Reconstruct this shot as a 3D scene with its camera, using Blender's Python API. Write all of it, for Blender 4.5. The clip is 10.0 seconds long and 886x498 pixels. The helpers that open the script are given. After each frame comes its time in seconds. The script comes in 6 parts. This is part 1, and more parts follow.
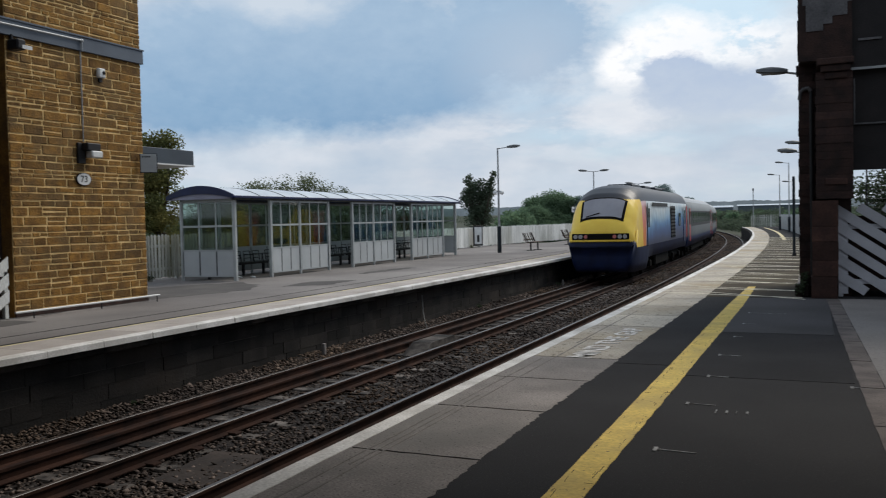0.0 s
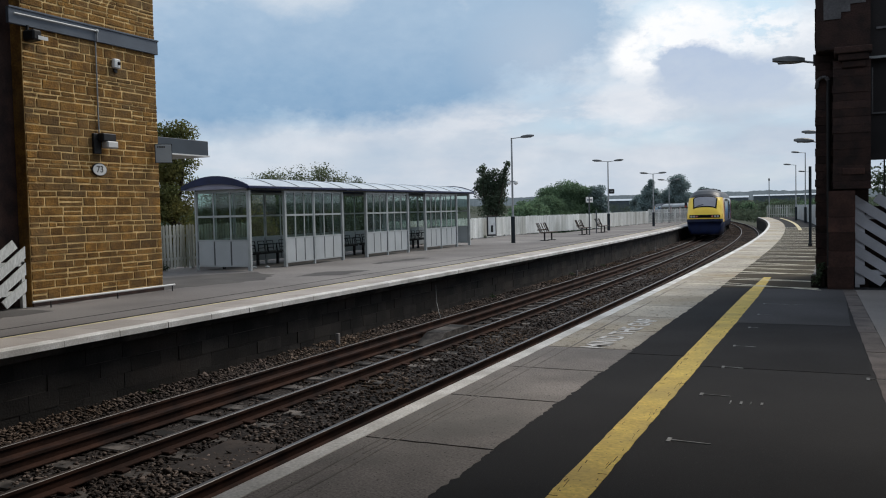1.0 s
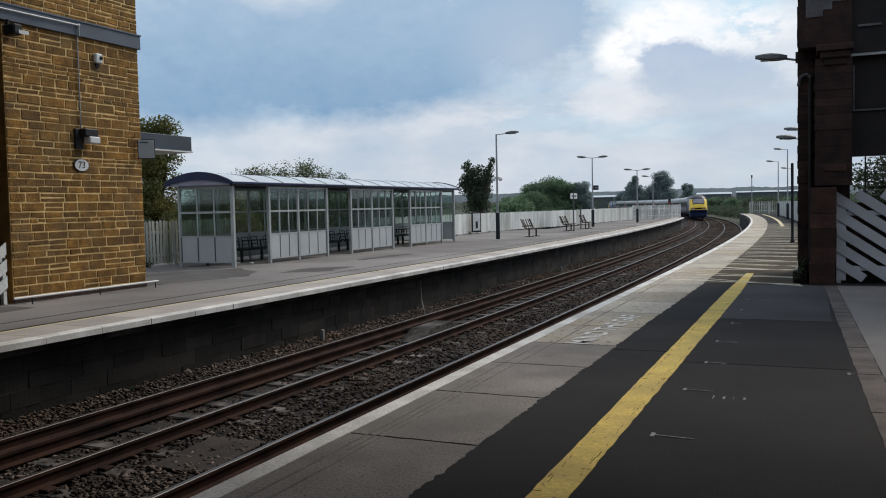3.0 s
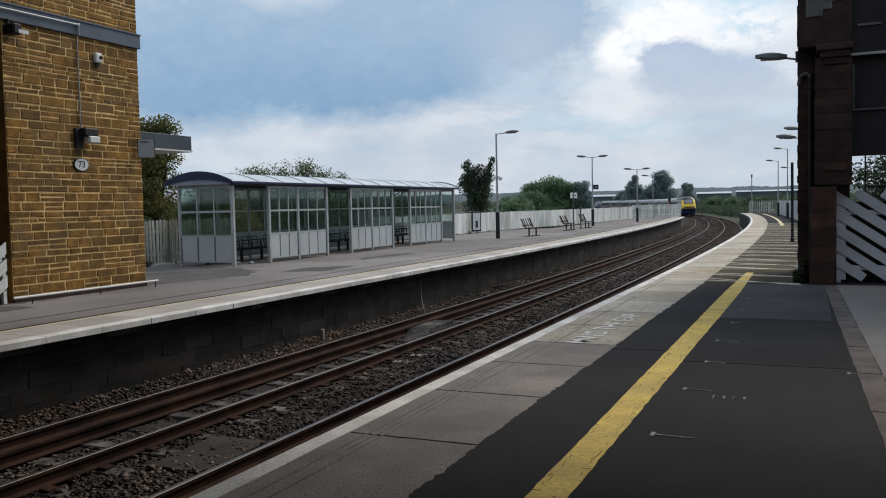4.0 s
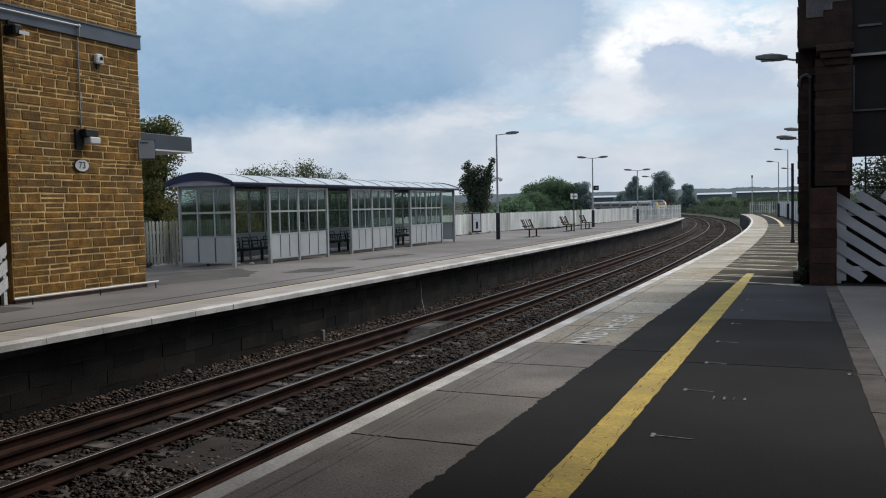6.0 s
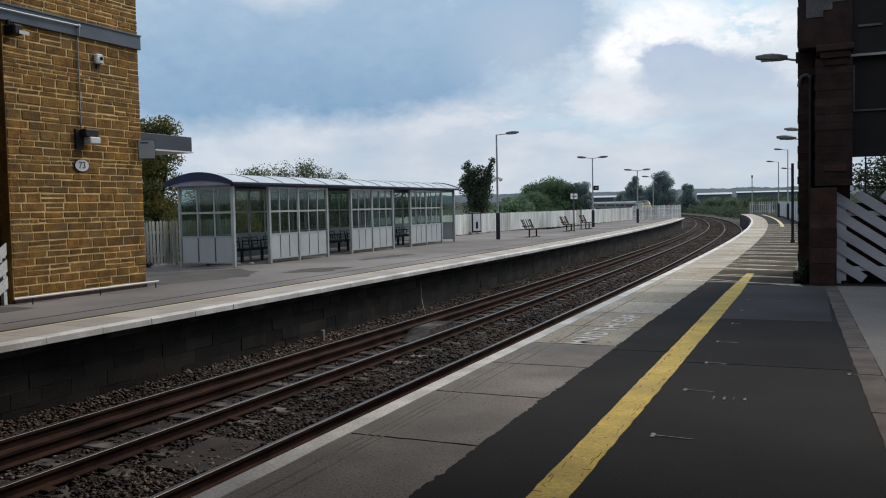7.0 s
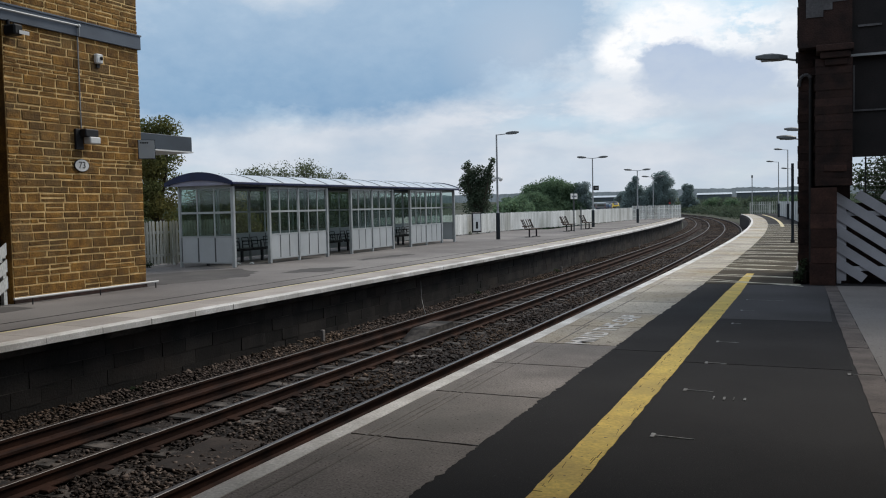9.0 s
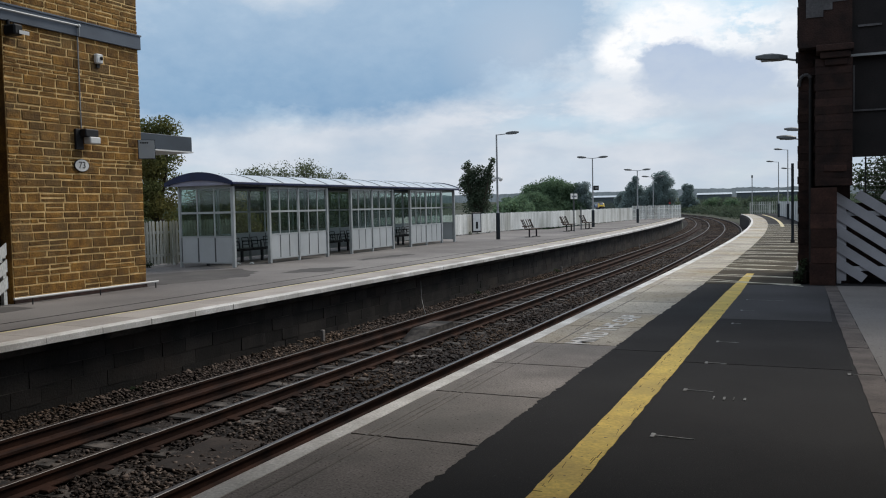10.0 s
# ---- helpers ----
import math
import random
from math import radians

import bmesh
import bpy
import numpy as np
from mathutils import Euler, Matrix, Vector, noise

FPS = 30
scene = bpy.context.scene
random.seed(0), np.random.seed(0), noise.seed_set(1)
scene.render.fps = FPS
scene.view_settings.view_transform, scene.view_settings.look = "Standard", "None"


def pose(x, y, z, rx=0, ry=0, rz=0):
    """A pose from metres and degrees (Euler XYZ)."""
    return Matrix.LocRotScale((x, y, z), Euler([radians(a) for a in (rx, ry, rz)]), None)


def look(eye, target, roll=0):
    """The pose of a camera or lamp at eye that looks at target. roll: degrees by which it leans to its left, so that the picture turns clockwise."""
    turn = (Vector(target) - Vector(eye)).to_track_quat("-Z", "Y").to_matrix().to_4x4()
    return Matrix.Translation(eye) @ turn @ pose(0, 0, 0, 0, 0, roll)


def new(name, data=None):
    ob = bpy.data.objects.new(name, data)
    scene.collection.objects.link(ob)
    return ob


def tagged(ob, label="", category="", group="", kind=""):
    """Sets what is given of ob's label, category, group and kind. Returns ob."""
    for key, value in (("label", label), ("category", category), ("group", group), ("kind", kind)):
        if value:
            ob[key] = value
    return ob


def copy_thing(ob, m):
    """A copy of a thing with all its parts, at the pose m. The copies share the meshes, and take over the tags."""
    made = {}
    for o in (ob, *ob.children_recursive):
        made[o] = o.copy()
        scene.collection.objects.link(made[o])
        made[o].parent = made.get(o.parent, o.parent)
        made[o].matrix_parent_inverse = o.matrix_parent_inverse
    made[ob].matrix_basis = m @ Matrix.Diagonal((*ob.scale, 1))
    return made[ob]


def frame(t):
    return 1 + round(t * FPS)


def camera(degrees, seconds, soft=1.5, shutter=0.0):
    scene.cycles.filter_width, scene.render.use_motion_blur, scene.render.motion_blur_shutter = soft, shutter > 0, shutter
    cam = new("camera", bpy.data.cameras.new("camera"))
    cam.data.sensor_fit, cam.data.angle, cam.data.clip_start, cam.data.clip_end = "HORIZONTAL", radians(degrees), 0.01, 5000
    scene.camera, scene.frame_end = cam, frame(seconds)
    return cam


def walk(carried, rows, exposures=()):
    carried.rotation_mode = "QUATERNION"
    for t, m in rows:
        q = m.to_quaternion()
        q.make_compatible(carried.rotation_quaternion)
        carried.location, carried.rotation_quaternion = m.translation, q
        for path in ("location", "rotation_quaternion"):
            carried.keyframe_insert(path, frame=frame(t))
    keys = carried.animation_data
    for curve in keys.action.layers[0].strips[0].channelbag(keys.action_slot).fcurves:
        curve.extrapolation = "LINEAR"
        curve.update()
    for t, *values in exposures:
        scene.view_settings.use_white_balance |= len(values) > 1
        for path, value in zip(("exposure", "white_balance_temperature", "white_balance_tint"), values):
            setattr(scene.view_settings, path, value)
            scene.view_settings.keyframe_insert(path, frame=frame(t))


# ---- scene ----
# ---- camera ----
cam = camera(55.0, 10.0, soft=1.05, shutter=0.3)
EYE = (0.0, 0.0, 1.645)
PATH = [
    (0.0, 23.49, -1.91, 1.30), (0.1, 22.84, -2.08, 1.24), (0.2, 22.65, -2.27, 1.24), (0.3, 22.99, -2.30, 1.24),
    (0.4, 23.78, -2.50, 1.24), (0.5, 23.94, -2.41, 1.23), (0.6, 24.19, -2.53, 1.24), (0.7, 24.12, -2.53, 1.24),
    (0.8, 24.34, -2.62, 1.24), (0.9, 24.46, -2.65, 1.24), (1.0, 24.41, -2.55, 1.28), (1.2, 24.36, -2.56, 1.24),
    (1.4, 24.38, -2.58, 1.24), (1.5, 24.43, -2.58, 1.27), (1.6, 24.27, -2.75, 1.24), (1.7, 22.79, -3.65, 1.24),
    (1.8, 22.87, -3.38, 1.24), (1.9, 23.23, -3.15, 1.24), (2.0, 23.34, -3.05, 1.21), (2.1, 23.33, -2.90, 1.24),
    (2.2, 23.28, -2.93, 1.24), (2.3, 23.32, -2.98, 1.24), (2.5, 23.38, -2.91, 1.25), (2.7, 23.38, -2.83, 1.24),
    (3.8, 23.40, -2.85, 1.24), (4.0, 23.38, -2.87, 1.25), (4.5, 23.41, -2.75, 1.24), (5.0, 23.37, -2.88, 1.23),
    (5.5, 23.40, -2.81, 1.25), (6.8, 23.40, -2.81, 1.24), (7.5, 23.40, -2.81, 1.24), (10.0, 23.40, -2.81, 1.24),
]
walk(cam, [(t, pose(*EYE, 90 + p, r, y)) for t, y, p, r in PATH])

# ---- world and sun ----
SUN_EL, SUN_AZ = 46.0, 26.0      # azimuth clockwise from the straight track's direction


def build_world():
    w = bpy.data.worlds.new("sky")
    scene.world = w
    w.use_nodes = True
    nt = w.node_tree
    nt.nodes.clear()
    N, L = nt.nodes.new, nt.links.new
    out, bg = N("ShaderNodeOutputWorld"), N("ShaderNodeBackground")
    bg.inputs["Strength"].default_value = 0.1
    L(bg.outputs[0], out.inputs[0])
    sky = N("ShaderNodeTexSky")
    sky.sky_type, sky.sun_disc = "NISHITA", False
    sky.sun_elevation, sky.sun_rotation = radians(SUN_EL), radians(SUN_AZ)
    tc = N("ShaderNodeTexCoord")
    sep = N("ShaderNodeSeparateXYZ")
    L(tc.outputs["Generated"], sep.inputs[0])

    def math_node(op, a, b=None, clamp=False):
        m = N("ShaderNodeMath")
        m.operation, m.use_clamp = op, clamp
        for i, v in enumerate((a, b)):
            if v is None:
                continue
            if isinstance(v, (int, float)):
                m.inputs[i].default_value = v
            else:
                L(v, m.inputs[i])
        return m.outputs[0]

    def noise_node(vec, scale, detail, rough=0.55):
        n = N("ShaderNodeTexNoise")
        n.inputs["Scale"].default_value, n.inputs["Detail"].default_value = scale, detail
        n.inputs["Roughness"].default_value = rough
        L(vec, n.inputs["Vector"])
        return n.outputs["Fac"]

    def ramp(fac, stops):
        r = N("ShaderNodeValToRGB")
        els = r.color_ramp.elements
        while len(els) < len(stops):
            els.new(0.5)
        for e, (p, c) in zip(els, stops):
            e.position, e.color = p, (c, c, c, 1) if isinstance(c, (int, float)) else (*c, 1)
        L(fac, r.inputs[0])
        return r.outputs[0]

    def mix(fac, a, b):
        m = N("ShaderNodeMix")
        m.data_type = "RGBA"
        for i, v in ((0, fac), (6, a), (7, b)):
            if isinstance(v, tuple):
                m.inputs[i].default_value = (*v, 1)
            elif isinstance(v, (int, float)):
                m.inputs[i].default_value = v
            else:
                L(v, m.inputs[i])
        return m.outputs[2]

    # clouds lie on a flat layer: direction divided by its height above the horizon
    up = math_node("ADD", math_node("MAXIMUM", sep.outputs[2], 0.0), 0.16)
    comb = N("ShaderNodeCombineXYZ")
    L(math_node("DIVIDE", sep.outputs[0], up), comb.inputs[0])
    L(math_node("DIVIDE", sep.outputs[1], up), comb.inputs[1])
    n_big = noise_node(comb.outputs[0], 0.55, 7, 0.52)
    puff = N("ShaderNodeMapping")
    puff.inputs["Scale"].default_value = (1, 1, 1.7)
    L(tc.outputs["Generated"], puff.inputs[0])
    n_mid = noise_node(puff.outputs[0], 7.5, 8, 0.55)
    n_puff = noise_node(puff.outputs[0], 23.0, 9, 0.6)
    n_fine = noise_node(puff.outputs[0], 58.0, 8, 0.6)
    flat = N("ShaderNodeMapping")
    flat.inputs["Scale"].default_value = (1, 1, 3.2)
    L(tc.outputs["Generated"], flat.inputs[0])
    n_band = noise_node(flat.outputs[0], 8.0, 8, 0.56)
    wob = math_node("MULTIPLY", math_node("SUBTRACT", math_node("ADD", math_node("MULTIPLY", n_mid, 0.38), math_node("ADD", math_node("MULTIPLY", n_puff, 0.4), math_node("MULTIPLY", n_fine, 0.22))), 0.5), 0.5)

    def bank(yaw, el, wy, we, soft, amount=1.0, rag=1.4):
        """A soft-edged cloud bank round one direction: yaw to the left, elevation, half sizes, in degrees."""
        az = math_node("ARCTAN2", math_node("MULTIPLY", sep.outputs[0], -1.0), sep.outputs[1])
        e = math_node("ARCSINE", sep.outputs[2])
        dx = math_node("DIVIDE", math_node("SUBTRACT", az, radians(yaw)), radians(wy))
        dy = math_node("DIVIDE", math_node("SUBTRACT", e, radians(el)), radians(we))
        d = math_node("SQRT", math_node("ADD", math_node("MULTIPLY", dx, dx), math_node("MULTIPLY", dy, dy)))
        d = math_node("ADD", d, math_node("MULTIPLY", wob, rag))
        m = math_node("DIVIDE", math_node("SUBTRACT", 1.0, d), soft, True)
        return math_node("MULTIPLY", m, amount)

    fluff = math_node("SUBTRACT", math_node("ADD", math_node("MULTIPLY", n_puff, 0.62), math_node("MULTIPLY", n_fine, 0.38)), 0.5)
    veil = ramp(n_mid, [(0.34, (4.7, 5.7, 7.0)), (0.50, (5.7, 6.5, 7.5)), (0.64, (7.0, 7.6, 8.4))])
    blue = mix(0.6, sky.outputs[0], (4.9, 7.2, 9.3))
    base = mix(ramp(n_big, [(0.34, 0.0), (0.48, 1.0)]), blue, veil)
    low = math_node("SUBTRACT", 1.0, math_node("DIVIDE", sep.outputs[2], 0.14), True)
    base = mix(math_node("MULTIPLY", low, 0.6), base, mix(ramp(n_band, [(0.38, 0.0), (0.62, 1.0)]), (5.0, 5.9, 6.9), (7.2, 7.3, 7.7)))
    # thin bright streaks under the deck
    base = mix(math_node("MULTIPLY", ramp(n_band, [(0.50, 0.0), (0.60, 1.0)]), bank(16.0, 6.0, 16.0, 2.6, 0.8, 0.55, 3.0)), base, (7.9, 8.1, 8.6))
    # the open gap: pale blue with heaped white round it
    base = mix(bank(6.5, 12.3, 8.5, 3.6, 0.6, 0.8, 4.0), base, (6.4, 8.3, 9.7))
    gap = math_node("MAXIMUM", bank(8.6, 11.1, 4.0, 2.5, 0.42, 1.0, 4.0), bank(11.4, 9.9, 2.5, 2.0, 0.45, 1.0, 4.0))
    base = mix(math_node("MULTIPLY", gap, ramp(n_puff, [(0.36, 0.45), (0.50, 1.0)])), base, (9.9, 10.0, 10.2))
    base = mix(math_node("MULTIPLY", bank(4.0, 10.6, 6.0, 1.9, 0.5, 0.9, 5.0), ramp(n_puff, [(0.42, 0.0), (0.52, 1.0)])), base, (9.5, 9.7, 10.0))
    base = mix(bank(11.8, 7.0, 3.6, 2.4, 0.6, 0.55, 5.0), base, (8.6, 8.8, 9.2))
    # the heap of grey-blue cloud in front of the gap
    heap = math_node("MAXIMUM", bank(5.5, 7.8, 5.3, 1.9, 0.30, 0.95, 4.2), bank(7.8, 8.7, 2.7, 1.7, 0.26, 0.95, 4.2))
    rise = math_node("DIVIDE", math_node("SUBTRACT", math_node("ARCSINE", sep.outputs[2]), radians(5.6)), radians(4.6), True)
    base = mix(heap, base, mix(math_node("ADD", rise, math_node("MULTIPLY", fluff, 1.5), True), (5.6, 6.4, 7.5), (4.5, 5.5, 7.2)))
    # the great dark deck, ragged at its edge, darkest along its underside
    tilt = math_node("DIVIDE", math_node("SUBTRACT", math_node("ARCSINE", sep.outputs[2]), radians(5.6)), radians(7.0), True)
    grey = mix(math_node("ADD", math_node("MULTIPLY", tilt, 0.72), math_node("MULTIPLY", fluff, 0.9), True), (2.15, 3.7, 5.65), (4.1, 5.5, 7.1))
    grey = mix(bank(34.0, 14.2, 5.0, 1.7, 0.7, 0.75, 5.0), grey, (7.0, 7.6, 8.3))
    grey = mix(bank(17.5, 10.0, 6.0, 4.0, 0.9, 0.7, 3.0), grey, (5.0, 5.9, 7.1))
    deck = math_node("MAXIMUM", bank(31.0, 10.7, 15.5, 5.5, 0.28, 0.94, 1.5), bank(18.5, 12.2, 7.4, 4.2, 0.34, 0.94, 3.4))
    deck = math_node("MAXIMUM", deck, bank(40.0, 8.0, 9.0, 3.6, 0.5, 0.9, 1.6))
    base = mix(deck, base, grey)
    ground = math_node("MULTIPLY", math_node("MULTIPLY", sep.outputs[2], -1.0), 30.0, True)
    base = mix(ground, base, (1.2, 1.25, 1.2))
    L(base, bg.inputs["Color"])


build_world()
sun_data = bpy.data.lights.new("sun", "SUN")
sun_data.energy, sun_data.angle, sun_data.color = 2.3, radians(24), (1.0, 0.93, 0.83)
sun = new("sun", sun_data)
_d = Vector((math.sin(radians(SUN_AZ)) * math.cos(radians(SUN_EL)), math.cos(radians(SUN_AZ)) * math.cos(radians(SUN_EL)), math.sin(radians(SUN_EL))))
sun.matrix_world = look(_d * 60, (0, 0, 0))
scene.view_settings.exposure = 0.0


# ---- materials ----
def mat(name, c1, c2=None, scale=2.0, fine=40.0, rough=0.75, metal=0.0, bump=0.15, dist=0.01, rand=0.0, local=False,
        stain=None, stain_amt=0.0, spread=(0.35, 0.65), island=False, streak=1.0, spec=0.35, grain=0.4, pits=None, pit_scale=55.0, pit_at=0.62):
    """Two-scale noise colour, fine relief, and a share of random tone per piece."""
    m = bpy.data.materials.new(name)
    m.use_nodes = True
    nt = m.node_tree
    N, L = nt.nodes.new, nt.links.new
    b = nt.nodes["Principled BSDF"]
    b.inputs["Roughness"].default_value, b.inputs["Metallic"].default_value = rough, metal
    b.inputs["Specular IOR Level"].default_value = spec
    c2 = c2 or tuple(x * 0.72 for x in c1)
    if local:
        vec = N("ShaderNodeTexCoord").outputs["Object"]
    else:
        vec = N("ShaderNodeNewGeometry").outputs["Position"]
    if streak != 1.0:
        mp = N("ShaderNodeMapping")
        mp.inputs["Scale"].default_value = (1, 1, streak)
        L(vec, mp.inputs[0])
        vec = mp.outputs[0]

    def noise_fac(s, d):
        n = N("ShaderNodeTexNoise")
        n.inputs["Scale"].default_value, n.inputs["Detail"].default_value = s, d
        L(vec, n.inputs["Vector"])
        return n.outputs["Fac"]

    def ramp2(f, a, c, va=(0, 0, 0), vb=(1, 1, 1)):
        r = N("ShaderNodeValToRGB")
        e = r.color_ramp.elements
        e[0].position, e[1].position = a, c
        e[0].color, e[1].color = (*va, 1), (*vb, 1)
        L(f, r.inputs[0])
        return r.outputs[0]

    col = ramp2(noise_fac(scale, 5), *spread, c1, c2)
    nf = noise_fac(fine, 4)
    mx = N("ShaderNodeMix")
    mx.data_type, mx.blend_type = "RGBA", "MULTIPLY"
    mx.inputs[0].default_value = 0.7
    L(col, mx.inputs[6])
    lo, hi = 1 - grain, 1 + 0.6 * grain
    L(ramp2(nf, 0.25, 0.75, (lo, lo, lo), (hi, hi, hi)), mx.inputs[7])
    col = mx.outputs[2]
    if stain:
        ms = N("ShaderNodeMix")
        ms.data_type = "RGBA"
        ml = N("ShaderNodeMath")
        ml.operation = "MULTIPLY"
        L(ramp2(noise_fac(scale * 0.37, 6), 0.48, 0.66), ml.inputs[0])
        ml.inputs[1].default_value = stain_amt
        L(ml.outputs[0], ms.inputs[0])
        L(col, ms.inputs[6])
        ms.inputs[7].default_value = (*stain, 1)
        col = ms.outputs[2]
    if pits:
        mp = N("ShaderNodeMix")
        mp.data_type = "RGBA"
        L(ramp2(noise_fac(pit_scale, 2), pit_at, pit_at + 0.05), mp.inputs[0])
        L(col, mp.inputs[6])
        mp.inputs[7].default_value = (*pits, 1)
        col = mp.outputs[2]
    if rand:
        if island:
            rn = N("ShaderNodeNewGeometry").outputs["Random Per Island"]
        else:
            rn = N("ShaderNodeObjectInfo").outputs["Random"]
        mr = N("ShaderNodeMapRange")
        mr.inputs[3].default_value, mr.inputs[4].default_value = 1 - rand, 1 + rand
        L(rn, mr.inputs[0])
        mv = N("ShaderNodeMix")
        mv.data_type, mv.blend_type = "RGBA", "MULTIPLY"
        mv.inputs[0].default_value = 1.0
        L(col, mv.inputs[6])
        L(mr.outputs[0], mv.inputs[7])
        col = mv.outputs[2]
    L(col, b.inputs["Base Color"])
    if bump:
        bp = N("ShaderNodeBump")
        bp.inputs["Strength"].default_value, bp.inputs["Distance"].default_value = bump, dist
        L(nf, bp.inputs["Height"])
        L(bp.outputs[0], b.inputs["Normal"])
    return m


def glass_mat(name, tint, rough=0.03, clear=0.85):
    m = bpy.data.materials.new(name)
    m.use_nodes = True
    nt = m.node_tree
    nt.nodes.clear()
    N, L = nt.nodes.new, nt.links.new
    o, mx, tr, gl, fr, pw = (N("ShaderNode" + k) for k in ("OutputMaterial", "MixShader", "BsdfTransparent", "BsdfGlossy", "LayerWeight", "Math"))
    tr.inputs[0].default_value = (*tint, 1)
    gl.inputs["Roughness"].default_value = rough
    fr.inputs[0].default_value = 0.5
    pw.operation, pw.inputs[1].default_value = "POWER", 4.0
    L(fr.outputs["Facing"], pw.inputs[0])
    ad = N("ShaderNodeMath")
    ad.operation, ad.inputs[1].default_value = "MULTIPLY_ADD", 0.6
    ad.inputs[2].default_value = 0.05
    L(pw.outputs[0], ad.inputs[0])
    L(ad.outputs[0], mx.inputs[0]), L(tr.outputs[0], mx.inputs[1]), L(gl.outputs[0], mx.inputs[2]), L(mx.outputs[0], o.inputs[0])
    return m


def leaf_mat(name, c1, c2):
    m = mat(name, c1, c2, 0.9, 8, 0.75, bump=0, rand=0.32, island=True, spec=0.15)
    nt = m.node_tree
    b = nt.nodes["Principled BSDF"]
    tr, mx = nt.nodes.new("ShaderNodeBsdfTranslucent"), nt.nodes.new("ShaderNodeMixShader")
    mx.inputs[0].default_value = 0.45
    nt.links.new(b.inputs["Base Color"].links[0].from_socket, tr.inputs[0])
    nt.links.new(b.outputs[0], mx.inputs[1])
    nt.links.new(tr.outputs[0], mx.inputs[2])
    nt.links.new(mx.outputs[0], nt.nodes["Material Output"].inputs[0])
    return m


def glow(name, c, power):
    m = bpy.data.materials.new(name)
    m.use_nodes = True
    b = m.node_tree.nodes["Principled BSDF"]
    b.inputs["Base Color"].default_value = (*c, 1)
    b.inputs["Emission Color"].default_value = (*c, 1)
    b.inputs["Emission Strength"].default_value = power
    return m


